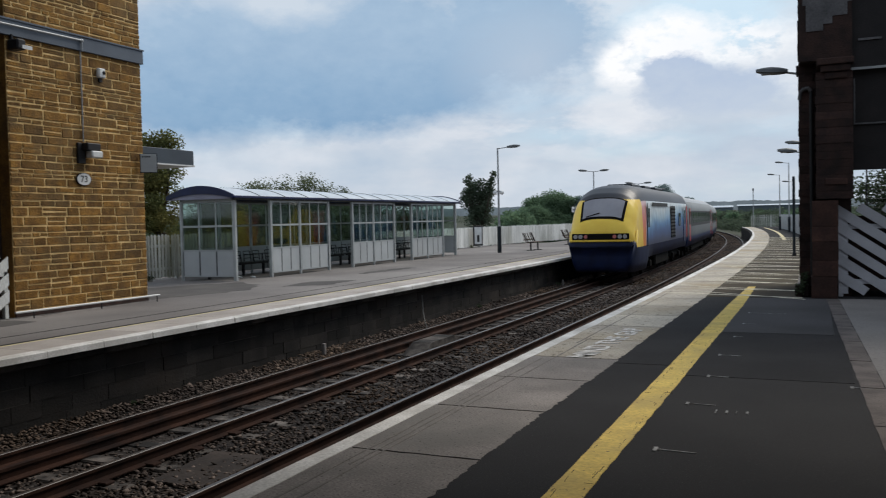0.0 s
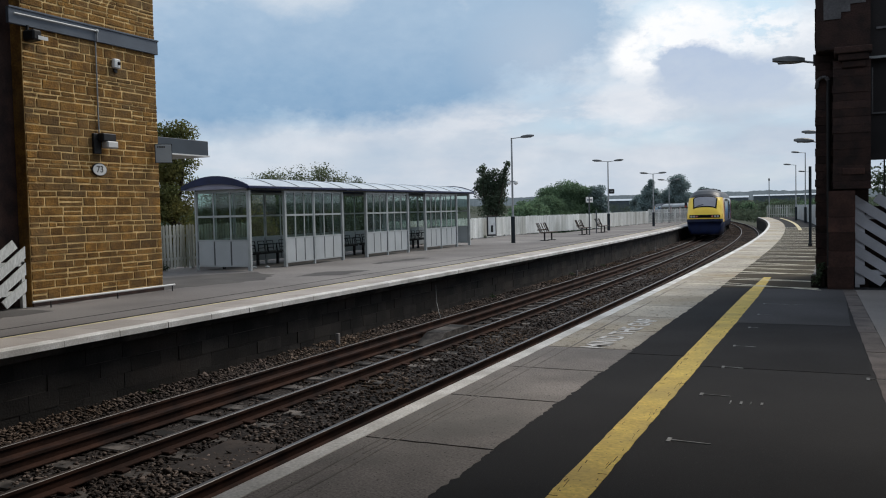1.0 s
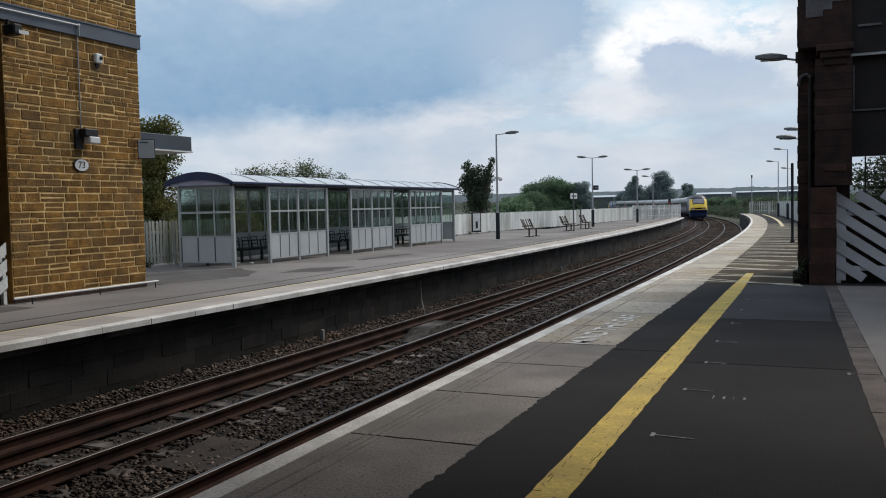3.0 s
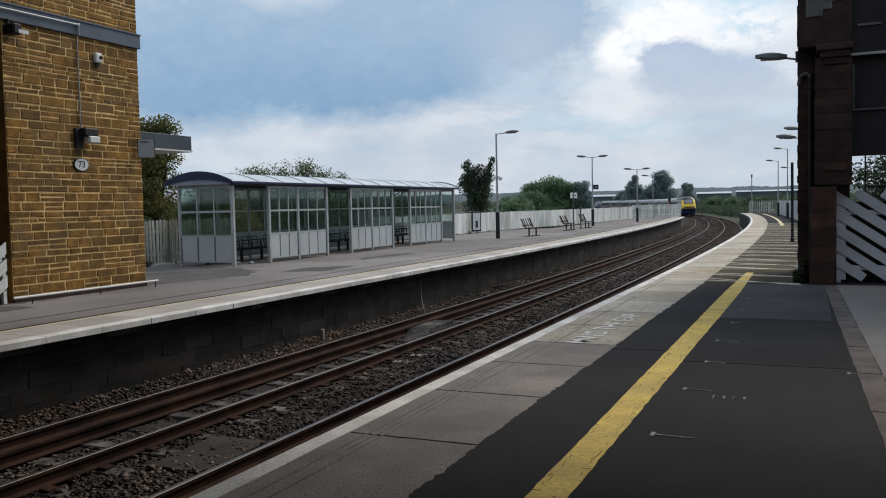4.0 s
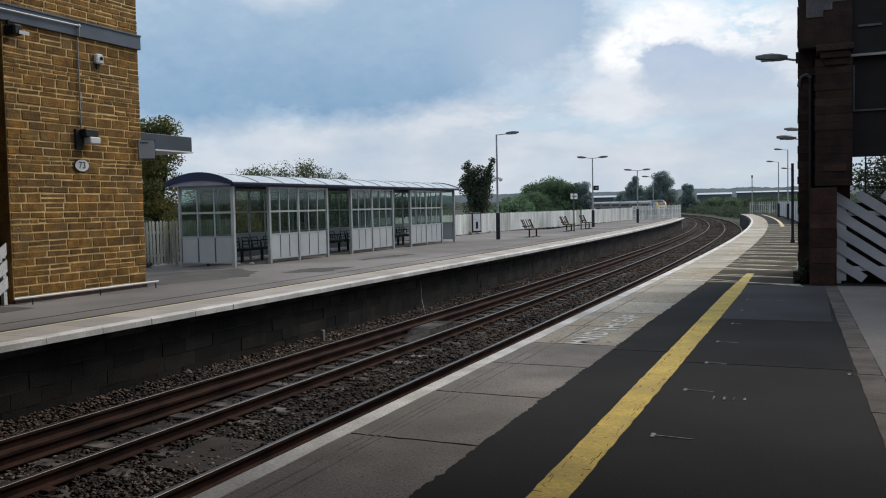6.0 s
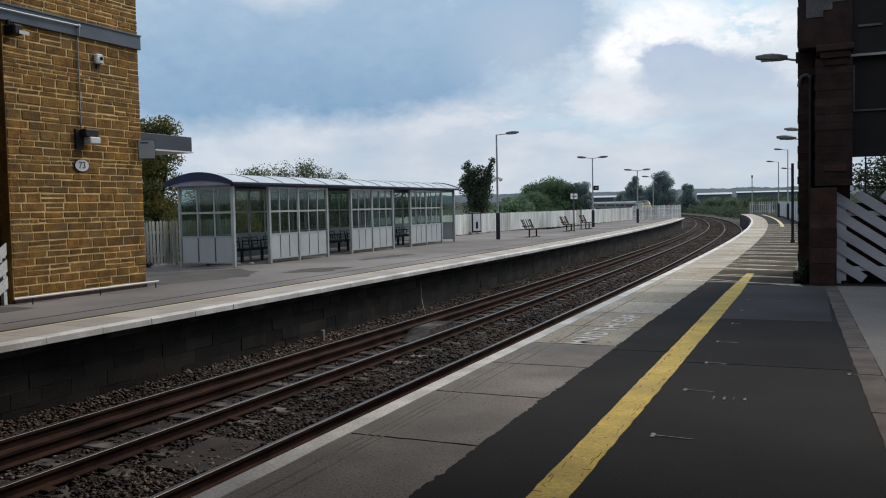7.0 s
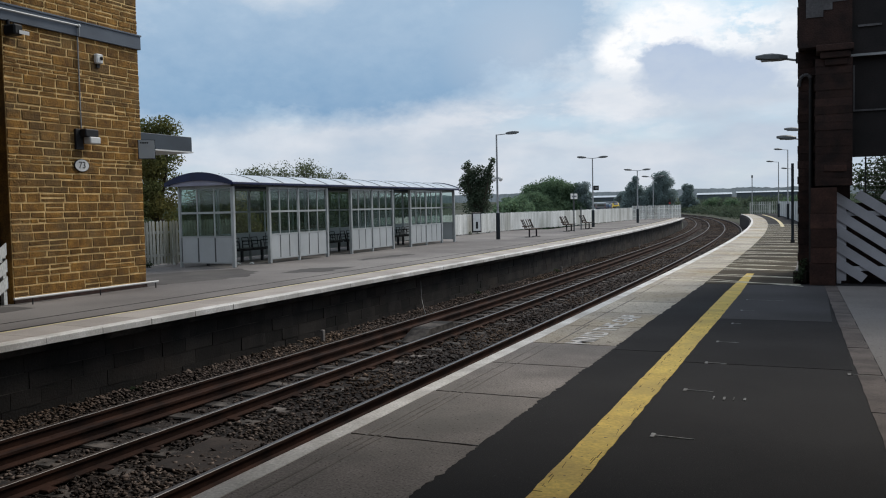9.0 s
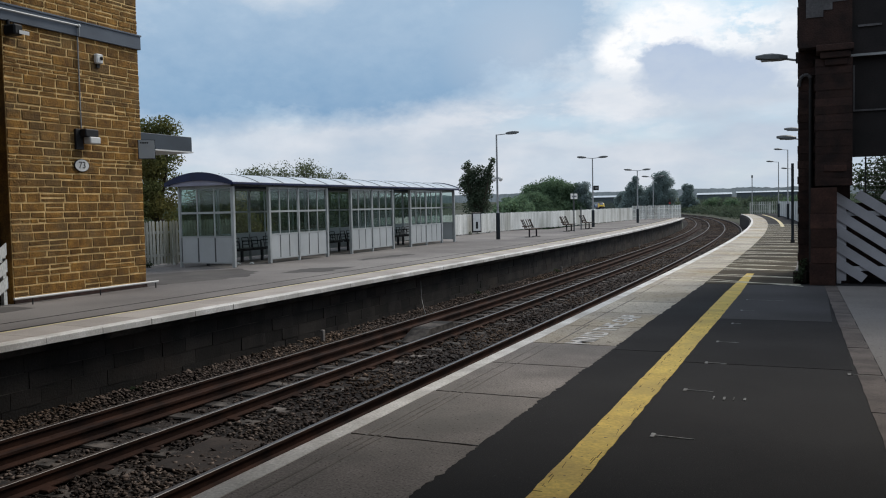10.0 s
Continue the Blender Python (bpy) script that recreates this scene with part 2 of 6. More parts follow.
M = dict(
    stone=mat("ironstone", (0.300, 0.152, 0.032), (0.150, 0.073, 0.018), 4.0, 26, 0.9, bump=0.8, dist=0.02, rand=0.30, stain=(0.14, 0.095, 0.045), stain_amt=0.55, grain=0.6),
    stone_far=mat("ironstone_joined", (0.300, 0.152, 0.032), (0.150, 0.073, 0.018), 4.0, 26, 0.9, bump=0.8, dist=0.02, rand=0.30, island=True, stain=(0.14, 0.095, 0.045), stain_amt=0.55, grain=0.6),
    mortar=mat("mortar", (0.93, 0.66, 0.31), (0.70, 0.47, 0.20), 4, 60, 0.95),
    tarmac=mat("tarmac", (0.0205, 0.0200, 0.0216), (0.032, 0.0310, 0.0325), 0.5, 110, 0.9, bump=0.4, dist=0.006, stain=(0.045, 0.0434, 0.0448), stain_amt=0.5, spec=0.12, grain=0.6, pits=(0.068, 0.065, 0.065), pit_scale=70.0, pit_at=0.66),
    tarmac_brown=mat("mossy_tarmac", (0.085, 0.070, 0.050), (0.045, 0.038, 0.030), 0.8, 60, 0.95, bump=0.35, dist=0.006, stain=(0.14, 0.12, 0.08), stain_amt=0.5, spec=0.12),
    tarmac_old=mat("tarmac_old", (0.235, 0.217, 0.208), (0.165, 0.152, 0.147), 0.4, 80, 0.9, bump=0.3, dist=0.006, stain=(0.30, 0.28, 0.265), stain_amt=0.6, spec=0.15, grain=0.55, pits=(0.11, 0.10, 0.097), pit_scale=30.0, pit_at=0.64),
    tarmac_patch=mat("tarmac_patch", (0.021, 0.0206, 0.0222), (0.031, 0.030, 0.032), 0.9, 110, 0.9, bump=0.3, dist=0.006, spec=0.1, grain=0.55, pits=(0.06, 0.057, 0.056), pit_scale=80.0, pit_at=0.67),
    # near edge slabs: the overhead bridge's shade is put into this darker colour
    slab_shaded=mat("concrete_slab_shaded", (0.300, 0.272, 0.258), (0.195, 0.178, 0.171), 1.1, 60, 0.9, bump=0.35, dist=0.004, rand=0.14, stain=(0.125, 0.122, 0.116), stain_amt=0.75, spec=0.15, grain=0.6, pits=(0.06, 0.055, 0.053), pit_scale=42.0, pit_at=0.65),
    slab_far=mat("coping_stone", (0.455, 0.41, 0.375), (0.34, 0.303, 0.277), 0.9, 50, 0.85, bump=0.2, dist=0.004, rand=0.1),
    # further slabs: ochre stains, and a base brightened for the open daylight there
    slab_stained_lit=mat("stained_slab_lit", (0.56, 0.505, 0.425), (0.40, 0.36, 0.31), 0.9, 50, 0.9, bump=0.3, dist=0.004, rand=0.12, stain=(0.32, 0.245, 0.14), stain_amt=0.65, spec=0.15, grain=0.6, pits=(0.16, 0.14, 0.105), pit_scale=12.0, pit_at=0.62),
    tarmac_mid=mat("relaid_tarmac", (0.085, 0.079, 0.078), (0.125, 0.117, 0.112), 0.7, 70, 0.9, bump=0.3, dist=0.006, stain=(0.065, 0.061, 0.06), stain_amt=0.6, spec=0.15),
    white=mat("worn_white_paint", (0.80, 0.78, 0.76), (0.60, 0.58, 0.55), 2.5, 50, 0.7, bump=0.2, dist=0.004, stain=(0.28, 0.26, 0.24), stain_amt=0.55),
    line=mat("faded_line_paint", (0.78, 0.73, 0.60), (0.52, 0.48, 0.39), 6, 60, 0.8, bump=0.1),
    lettering=mat("white_lettering_paint", (0.82, 0.80, 0.78), (0.58, 0.55, 0.52), 5, 60, 0.8, bump=0.1),
    scrape=mat("rubber_scrape", (0.15, 0.14, 0.13), (0.23, 0.215, 0.20), 5, 60, 0.95, bump=0.1),
    tarmac_paler=mat("paler_grey_tarmac", (0.074, 0.071, 0.075), (0.053, 0.051, 0.0535), 0.6, 90, 0.9, bump=0.35, dist=0.006, stain=(0.088, 0.084, 0.087), stain_amt=0.5, spec=0.12, grain=0.6),
    spray=mat("faint_spray_paint", (0.34, 0.34, 0.345), (0.08, 0.08, 0.08), 9, 60, 0.9, bump=0.05),
    yellow=mat("yellow_line_paint", (0.76, 0.555, 0.105), (0.60, 0.42, 0.08), 3.5, 30, 0.7, bump=0.3, dist=0.004, stain=(0.42, 0.30, 0.075), stain_amt=0.7, pits=(0.10, 0.075, 0.035), pit_scale=26.0, pit_at=0.675),
    cream=mat("cream_line_paint", (0.72, 0.62, 0.36), (0.55, 0.47, 0.30), 3, 50, 0.8),
    rail=mat("rusty_rail", (0.050, 0.024, 0.0165), (0.018, 0.0105, 0.009), 2.2, 40, 0.85, 0.0, bump=0.25, dist=0.003, spec=0.12),
    railhead=mat("rail_head", (0.060, 0.046, 0.041), (0.034, 0.026, 0.023), 0.8, 40, 0.40, 0.0, bump=0.03, spec=0.5),
    ballast=mat("ballast", (0.050, 0.043, 0.040), (0.028, 0.024, 0.023), 1.0, 16, 0.95, bump=1.0, dist=0.05, stain=(0.050, 0.038, 0.032), stain_amt=0.6, spec=0.1, pits=(0.105, 0.092, 0.086), pit_scale=14.0, pit_at=0.6),
    ballast_stone=mat("ballast_stone", (0.125, 0.098, 0.084), (0.034, 0.026, 0.024), 0.6, 30, 0.95, bump=0.4, dist=0.01, rand=0.85, island=True, spec=0.15, stain=(0.105, 0.066, 0.038), stain_amt=0.6),
    sleeper=mat("concrete_sleeper", (0.150, 0.130, 0.118), (0.018, 0.0155, 0.0145), 2.6, 40, 0.95, bump=0.4, rand=0.35, spread=(0.34, 0.56)),
    board=mat("weathered_board", (0.058, 0.044, 0.037), (0.028, 0.022, 0.020), 2.5, 25, 0.95, bump=0.4, dist=0.008),
    block=mat("dark_block", (0.027, 0.0235, 0.021), (0.011, 0.0095, 0.009), 1.6, 30, 0.95, bump=0.6, dist=0.014, rand=0.45, stain=(0.036, 0.026, 0.020), stain_amt=0.7),
    block_far=mat("dark_block_joined", (0.036, 0.031, 0.028), (0.016, 0.014, 0.013), 1.6, 30, 0.95, bump=0.6, dist=0.014, rand=0.45, island=True, stain=(0.045, 0.033, 0.026), stain_amt=0.7),
    wall_mortar=mat("dark_mortar", (0.075, 0.063, 0.054), (0.014, 0.0125, 0.012), 1.3, 30, 0.95, spread=(0.38, 0.56)),
    # backlit tower's shade is partly worked into this brick and the sandstone
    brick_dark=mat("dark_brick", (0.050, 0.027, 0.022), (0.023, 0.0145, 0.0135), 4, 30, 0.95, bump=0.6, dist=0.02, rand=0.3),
    edging=mat("worn_edging_slab", (0.155, 0.130, 0.122), (0.085, 0.072, 0.068), 2.5, 40, 0.95, bump=0.4, dist=0.008, rand=0.12, pits=(0.05, 0.042, 0.04), pit_scale=40.0, pit_at=0.63),
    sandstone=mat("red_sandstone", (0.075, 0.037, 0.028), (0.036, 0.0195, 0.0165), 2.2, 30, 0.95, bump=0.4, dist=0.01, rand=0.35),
    galv=mat("grey_frame_paint", (0.44, 0.465, 0.47), (0.35, 0.37, 0.375), 3, 30, 0.45, 0.2, bump=0.05, grain=0.05),
    panel=mat("grey_panel", (0.47, 0.495, 0.51), (0.40, 0.425, 0.44), 1.2, 20, 0.5, bump=0.04, stain=(0.36, 0.37, 0.37), stain_amt=0.3, grain=0.05),
    navy=mat("navy_paint", (0.010, 0.018, 0.075), (0.008, 0.013, 0.05), 3, 30, 0.4, bump=0.04, grain=0.05),
    band=mat("blue_grey_steel", (0.115, 0.135, 0.165), (0.09, 0.105, 0.13), 1.4, 30, 0.5, 0.2, bump=0.08, grain=0.05),
    slate=mat("slate_paint", (0.062, 0.078, 0.098), (0.05, 0.062, 0.078), 1.4, 30, 0.5, bump=0.06, grain=0.05),
    violet=mat("violet_grey_paint", (0.31, 0.31, 0.40), (0.25, 0.25, 0.33), 2, 30, 0.5, bump=0.05, grain=0.05),
    sleeve=mat("black_green_paint", (0.010, 0.017, 0.024), (0.008, 0.013, 0.018), 3, 30, 0.5, bump=0.04, grain=0.05),
    roofsheet=mat("roof_sheet", (0.66, 0.70, 0.74), (0.52, 0.57, 0.62), 1.2, 25, 0.28, bump=0.03, grain=0.05),
    grey=mat("grey_metal", (0.34, 0.35, 0.36), (0.26, 0.27, 0.28), 4, 40, 0.5, 0.3, bump=0.04, grain=0.05),
    lampgrey=mat("lamp_grey", (0.10, 0.105, 0.11), (0.075, 0.08, 0.083), 4, 40, 0.5, 0.2, bump=0.04, grain=0.05),
    dark=mat("black_metal", (0.018, 0.018, 0.02), (0.012, 0.012, 0.013), 4, 40, 0.5, bump=0.06, grain=0.05),
    white_gloss=mat("white_plastic", (0.72, 0.73, 0.72), (0.6, 0.6, 0.6), 4, 40, 0.45, bump=0.03, grain=0.05),
    picket=mat("weathered_white_wood", (0.78, 0.79, 0.77), (0.66, 0.67, 0.65), 2.0, 45, 0.85, bump=0.25, dist=0.004, rand=0.12, stain=(0.24, 0.24, 0.20), stain_amt=0.6, streak=0.25),
    picket_grey=mat("greyed_wood", (0.50, 0.51, 0.48), (0.34, 0.35, 0.32), 2.5, 45, 0.9, bump=0.3, dist=0.004, rand=0.2, stain=(0.13, 0.14, 0.10), stain_amt=0.7, streak=0.25),
    wood=mat("dark_bench_wood", (0.07, 0.04, 0.025), (0.045, 0.028, 0.02), 5, 40, 0.7, bump=0.2, rand=0.2),
    # fence white darkened and blued: the gate's shade is put into its paint
    gate=mat("weathered_shaded_gate_paint", (0.50, 0.50, 0.54), (0.40, 0.40, 0.43), 1.6, 45, 0.8, bump=0.15, dist=0.004, rand=0.10, stain=(0.33, 0.33, 0.35), stain_amt=0.4, grain=0.08),
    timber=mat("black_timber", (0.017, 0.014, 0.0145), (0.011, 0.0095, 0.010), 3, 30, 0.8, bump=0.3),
    render=mat("pale_render", (0.13, 0.125, 0.13), (0.08, 0.078, 0.082), 2.5, 25, 0.9, bump=0.3),
    glass=glass_mat("shelter_glass", (0.74, 0.81, 0.78)),
    grass=mat("rough_grass", (0.026, 0.036, 0.020), (0.040, 0.046, 0.026), 0.06, 0.9, 0.95, bump=1.0, dist=0.3, stain=(0.075, 0.066, 0.042), stain_amt=0.4),
    bark=mat("bark", (0.07, 0.055, 0.04), (0.04, 0.03, 0.024), 4, 20, 0.95, bump=0.6, dist=0.02),
    leaf_dark=leaf_mat("dark_leaves", (0.085, 0.112, 0.062), (0.05, 0.07, 0.042)),
    leaf_autumn=leaf_mat("yellowing_leaves", (0.185, 0.165, 0.055), (0.075, 0.10, 0.038)),
    leaf_pale=leaf_mat("pale_leaves", (0.165, 0.185, 0.105), (0.10, 0.125, 0.072)),
    # distance haze is put into this pale bluish leaf colour
    leaf_far=leaf_mat("haze_tinted_leaves", (0.27, 0.34, 0.335), (0.20, 0.26, 0.26)),
    leaf_scrub=leaf_mat("scrub_leaves", (0.10, 0.13, 0.085), (0.065, 0.088, 0.06)),
    leaf_mound=leaf_mat("blue_green_leaves", (0.165, 0.25, 0.145), (0.105, 0.165, 0.10)),
    # ridge woods in blue-grey: the haze of the distance is in the colour
    wood_hazed=mat("far_woods", (0.085, 0.108, 0.122), (0.058, 0.078, 0.092), 0.02, 0.3, 0.95, bump=0, rand=0.3, island=True),
    shed=mat("pale_shed_roof", (0.50, 0.56, 0.62), (0.42, 0.48, 0.54), 0.1, 2, 0.4, bump=0),
    shed_wall=mat("shed_wall", (0.085, 0.105, 0.12), (0.065, 0.085, 0.10), 0.1, 2, 0.7, bump=0),
)


def let_light_through(m, amount):
    """Turns part of a sheet's diffuse light through to its other side."""
    nt = m.node_tree
    bs = nt.nodes["Principled BSDF"]
    tr, mx = nt.nodes.new("ShaderNodeBsdfTranslucent"), nt.nodes.new("ShaderNodeMixShader")
    mx.inputs[0].default_value = amount
    nt.links.new(bs.inputs["Base Color"].links[0].from_socket, tr.inputs[0])
    nt.links.new(bs.outputs[0], mx.inputs[1])
    nt.links.new(tr.outputs[0], mx.inputs[2])
    nt.links.new(mx.outputs[0], nt.nodes["Material Output"].inputs[0])


let_light_through(M["roofsheet"], 0.06)


# ---- building helpers ----
def thing(name, label="", category="", group="", kind="", m=None):
    ob = new(name)
    ob.empty_display_size = 0.2
    if m is not None:
        ob.matrix_basis = m
    return tagged(ob, label, category, group, kind)


def part(name, bm, material, parent, label="", m=None, smooth=False, kind=""):
    """Links a bmesh or a mesh as one object under a thing or a part."""
    if isinstance(bm, bmesh.types.BMesh):
        me = bpy.data.meshes.new(name)
        bm.to_mesh(me)
        bm.free()
    else:
        me = bm
    if not me.materials:
        me.materials.append(material)
    if smooth:
        me.polygons.foreach_set("use_smooth", [True] * len(me.polygons))
    ob = new(name, me)
    if parent:
        ob.parent = parent
    if m is not None:
        ob.matrix_basis = m
    return tagged(ob, label, kind=kind)


def box(bm, x0, x1, y0, y1, z0, z1, bevel=0.0, m=None):
    r = bmesh.ops.create_cube(bm, size=1.0)
    vs = r["verts"]
    for v in vs:
        v.co = Vector(((x0 + x1) / 2 + v.co.x * (x1 - x0), (y0 + y1) / 2 + v.co.y * (y1 - y0), (z0 + z1) / 2 + v.co.z * (z1 - z0)))
    if bevel:
        es = {e for v in vs for e in v.link_edges}
        r = bmesh.ops.bevel(bm, geom=list(es), offset=bevel, segments=1, affect="EDGES", profile=0.5)
        vs = list({v for f in r["faces"] for v in f.verts} | {v for v in vs if v.is_valid})
    if m is not None:
        bmesh.ops.transform(bm, matrix=m, verts=[v for v in vs if v.is_valid])
    return bm


def bx(*a, **k):
    return box(bmesh.new(), *a, **k)


def rod(bm, a, b, r, r2=None, seg=10):
    a, b = Vector(a), Vector(b)
    d = b - a
    q = d.to_track_quat("Z", "Y").to_matrix().to_4x4()
    bmesh.ops.create_cone(bm, cap_ends=True, segments=seg, radius1=r, radius2=r if r2 is None else r2, depth=d.length,
                          matrix=Matrix.Translation((a + b) / 2) @ q)
    return bm


def ball(bm, c, r, sub=2, scale=(1, 1, 1)):
    bmesh.ops.create_icosphere(bm, subdivisions=sub, radius=r, matrix=Matrix.Translation(c) @ Matrix.Diagonal((*scale, 1)))
    return bm


def mesh(name, verts, faces):
    me = bpy.data.meshes.new(name)
    me.from_pydata([tuple(v) for v in verts], [], [tuple(f) for f in faces])
    me.update()
    return me


# ---- the line's curve: the near platform's edge, by distance along it ----
KS = np.array([0, 20, 40, 60, 80, 100, 120, 150, 200, 270, 350, 450.0])
KK = np.array([-1.58, 0.85, 1.5, 1.29, 1.58, 1.38, 1.1, 1.13, 1.2, 1.09, 0.77, 0.46]) / 1000
_s = np.arange(0, 900, 1.0)
_k = np.interp(_s, KS, KK)
_th = np.concatenate([[0], np.cumsum((_k[1:] + _k[:-1]) / 2)])
_mid = (_th[1:] + _th[:-1]) / 2
_x = -3.287 - np.concatenate([[0], np.cumsum(np.sin(_mid))])
_y = np.concatenate([[0], np.cumsum(np.cos(_mid))])
RAILS = (0.75, 2.25, 3.865, 5.365)
FAR_EDGE, RAIL_Z, FAR_TRACK = 6.266, -0.932, 4.615


def turn_at(s):
    return float(np.interp(max(s, 0), _s, _th))


def drop(s):
    return -0.0034 * max(0.0, min(s, 225.0) - 45.0) + 0.001 * max(0.0, s - 225.0)


def on(s, off, z=0.0):
    """A point at distance s along the line, off metres to the left of the near platform's edge."""
    th = turn_at(s)
    x, y = float(np.interp(max(s, 0), _s, _x)), float(np.interp(max(s, 0), _s, _y)) + min(s, 0)
    return Vector((x - off * math.cos(th), y - off * math.sin(th), z))


def steps(a, b, d):
    n = max(1, int(math.ceil((b - a) / d)))
    return [a + (b - a) * i / n for i in range(n + 1)]


def sweep(name, prof, ss, closed=True, fall=False, wob=None):
    """A mesh drawn along the line from a profile of (offset to the left, height)."""
    vs, fs, n = [], [], len(prof)
    for s in ss:
        d = drop(s) if fall else 0.0
        for i, (o, z) in enumerate(prof):
            w = wob(s, i) if wob else 0.0
            vs.append(on(s, o + w, z + d))
    for j in range(len(ss) - 1):
        for i in range(n if closed else n - 1):
            a, b = j * n + i, j * n + (i + 1) % n
            fs.append((a, b, b + n, a + n))
    if closed:
        fs.append(tuple(range(n))[::-1])
        fs.append(tuple(range((len(ss) - 1) * n, len(ss) * n)))
    return mesh(name, vs, fs)


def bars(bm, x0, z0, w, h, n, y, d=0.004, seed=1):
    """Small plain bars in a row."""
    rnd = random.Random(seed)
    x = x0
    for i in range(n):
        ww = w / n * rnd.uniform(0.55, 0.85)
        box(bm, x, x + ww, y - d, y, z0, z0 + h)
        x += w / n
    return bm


def text_mesh(name, s, size, depth=0.003, bold=0.0):
    cu = bpy.data.curves.new(name, "FONT")
    cu.body, cu.size, cu.extrude, cu.align_x, cu.align_y, cu.offset = s, size, depth, "CENTER", "CENTER", bold
    ob = new(name, cu)
    me = bpy.data.meshes.new_from_object(ob.evaluated_get(bpy.context.evaluated_depsgraph_get()))
    bpy.data.objects.remove(ob)
    return me


# ---- ground, ballast and tracks ----
def build_ground():
    rings = [0.0, 3, 6, 10, 14, 18, 22, 27, 33, 40, 48, 57, 67, 78, 90, 104, 120, 138, 158, 182, 210, 240, 275, 315, 360,
             420, 500, 600, 720, 880, 1050, 1250, 1500, 1750, 2100, 2600, 3300, 4300]
    n = 180
    line = np.stack([_x - 3.1, _y], 1)[::3]
    vs, fs = [(0, 0, -1.7)], []
    for r in rings[1:]:
        for i in range(n):
            a = 2 * math.pi * i / n
            x, y = r * math.sin(a), r * math.cos(a)
            d = float(np.sqrt(((line - (x, y)) ** 2).sum(1)).min())
            near = min(1.0, max(0.0, (d - 13.0) / 14.0))
            z = -1.75 + 0.95 * near + 0.25 * near * noise.noise(Vector((x * 0.05, y * 0.05, 0)))
            z += 20.0 * min(1.0, max(0.0, (r - 800) / 1000.0)) ** 1.5
            vs.append((x, y, z))
    for i in range(n):
        fs.append((0, 1 + (i + 1) % n, 1 + i))
    for j in range(len(rings) - 2):
        for i in range(n):
            a, b = 1 + j * n + i, 1 + j * n + (i + 1) % n
            fs.append((a, b, b + n, a + n))
    me = mesh("ground", vs, fs)
    ob = part("ground", me, M["grass"], None, smooth=True)
    bm = bmesh.new()
    bm.from_mesh(me)
    bmesh.ops.recalc_face_normals(bm, faces=bm.faces)
    bm.to_mesh(me)
    bm.free()
    tagged(ob, "rough green grassland running off to low wooded hills", "ground", kind="structure")


def build_ballast():
    def wob(s, i):
        return 0.05 * noise.noise(Vector((s * 0.9, i * 3.1, 0)))
    prof = [(-1.2, -1.9), (-0.25, -1.16), (0.4, -1.12), (1.5, -1.14), (2.6, -1.105), (3.2, -1.105), (3.5, -1.13), (4.6, -1.14), (5.9, -1.07), (6.4, -1.05), (6.7, -1.16), (7.6, -1.9)]
    bed = tagged(part("ballast_bed", sweep("ballast_bed", prof, steps(-25, 40, 0.5) + steps(42, 620, 4), False, True, wob), M["ballast"], None),
                 "brown and grey stone ballast between the platforms", "ballast", kind="structure")
    # loose stones of the nearer stretch
    rs = np.random.RandomState(4)
    octa = np.array([(1, 0, 0), (0, 1, 0), (-1, 0, 0), (0, -1, 0), (0, 0, 1), (0, 0, -1)], float)
    faces = np.array([(0, 1, 4), (1, 2, 4), (2, 3, 4), (3, 0, 4), (1, 0, 5), (2, 1, 5), (3, 2, 5), (0, 3, 5)])
    n = 96000
    s = 3.5 + 165 * rs.rand(n) ** 2.5
    off = rs.uniform(1.0, 6.35, n)
    for k in range(2):                      # the shoulder by the far wall is heaped
        pick = rs.rand(n) < 0.10
        off[pick] = rs.uniform(5.5, 6.4, pick.sum())
    r = rs.uniform(0.012, 0.034, n) * (1 + 0.006 * s)
    z = -1.112 - 0.0034 * np.maximum(0.0, s - 45.0) + rs.uniform(-0.014, 0.02, n) + 0.09 * np.clip((off - 5.55) / 0.7, 0, 1)
    four = ((off > 2.5) & (off < 3.35))
    z[four] += 0.022
    inside = ((off > 4.0) & (off < 5.2))
    z[inside] -= 0.016
    thin = ((off > 3.95) & (off < 5.25) & (rs.rand(n) < 0.55)) | ((off > 3.3) & (off < 3.8) & (rs.rand(n) < 0.35))
    z[thin] -= 0.2                          # few stones lie between the further rails
    px, py = np.interp(s, _s, _x), np.interp(s, _s, _y)
    th = np.interp(s, _s, _th)
    c = np.stack([px - off * np.cos(th), py - off * np.sin(th), z], 1)
    v = octa[None] * (r[:, None, None] * rs.uniform(0.5, 1.5, (n, 6, 1))) * rs.uniform(0.6, 1.7, (n, 1, 3))
    ang = rs.uniform(0, 6.28, n)
    tilt = rs.uniform(-0.7, 0.7, n)
    ca, sa, ct, st = np.cos(ang)[:, None], np.sin(ang)[:, None], np.cos(tilt)[:, None], np.sin(tilt)[:, None]
    x, y, zz = v[..., 0] + 0.3 * v[..., 1], v[..., 1], v[..., 2] * 0.5
    y, zz = y * ct - zz * st, y * st + zz * ct
    v = np.stack([x * ca - y * sa, x * sa + y * ca, zz], -1) + c[:, None]
    f = faces[None] + 6 * np.arange(n)[:, None, None]
    me = tri_mesh("ballast_stones", v.reshape(-1, 3), f.reshape(-1, 3))
    tagged(part("ballast_stones", me, M["ballast_stone"], bed), kind="stuff")


def tri_mesh(name, v, f):
    me = bpy.data.meshes.new(name)
    k = f.shape[1]
    me.vertices.add(len(v))
    me.vertices.foreach_set("co", np.ascontiguousarray(v, np.float32).ravel())
    me.loops.add(f.size)
    me.loops.foreach_set("vertex_index", np.ascontiguousarray(f, np.int32).ravel())
    me.polygons.add(len(f))
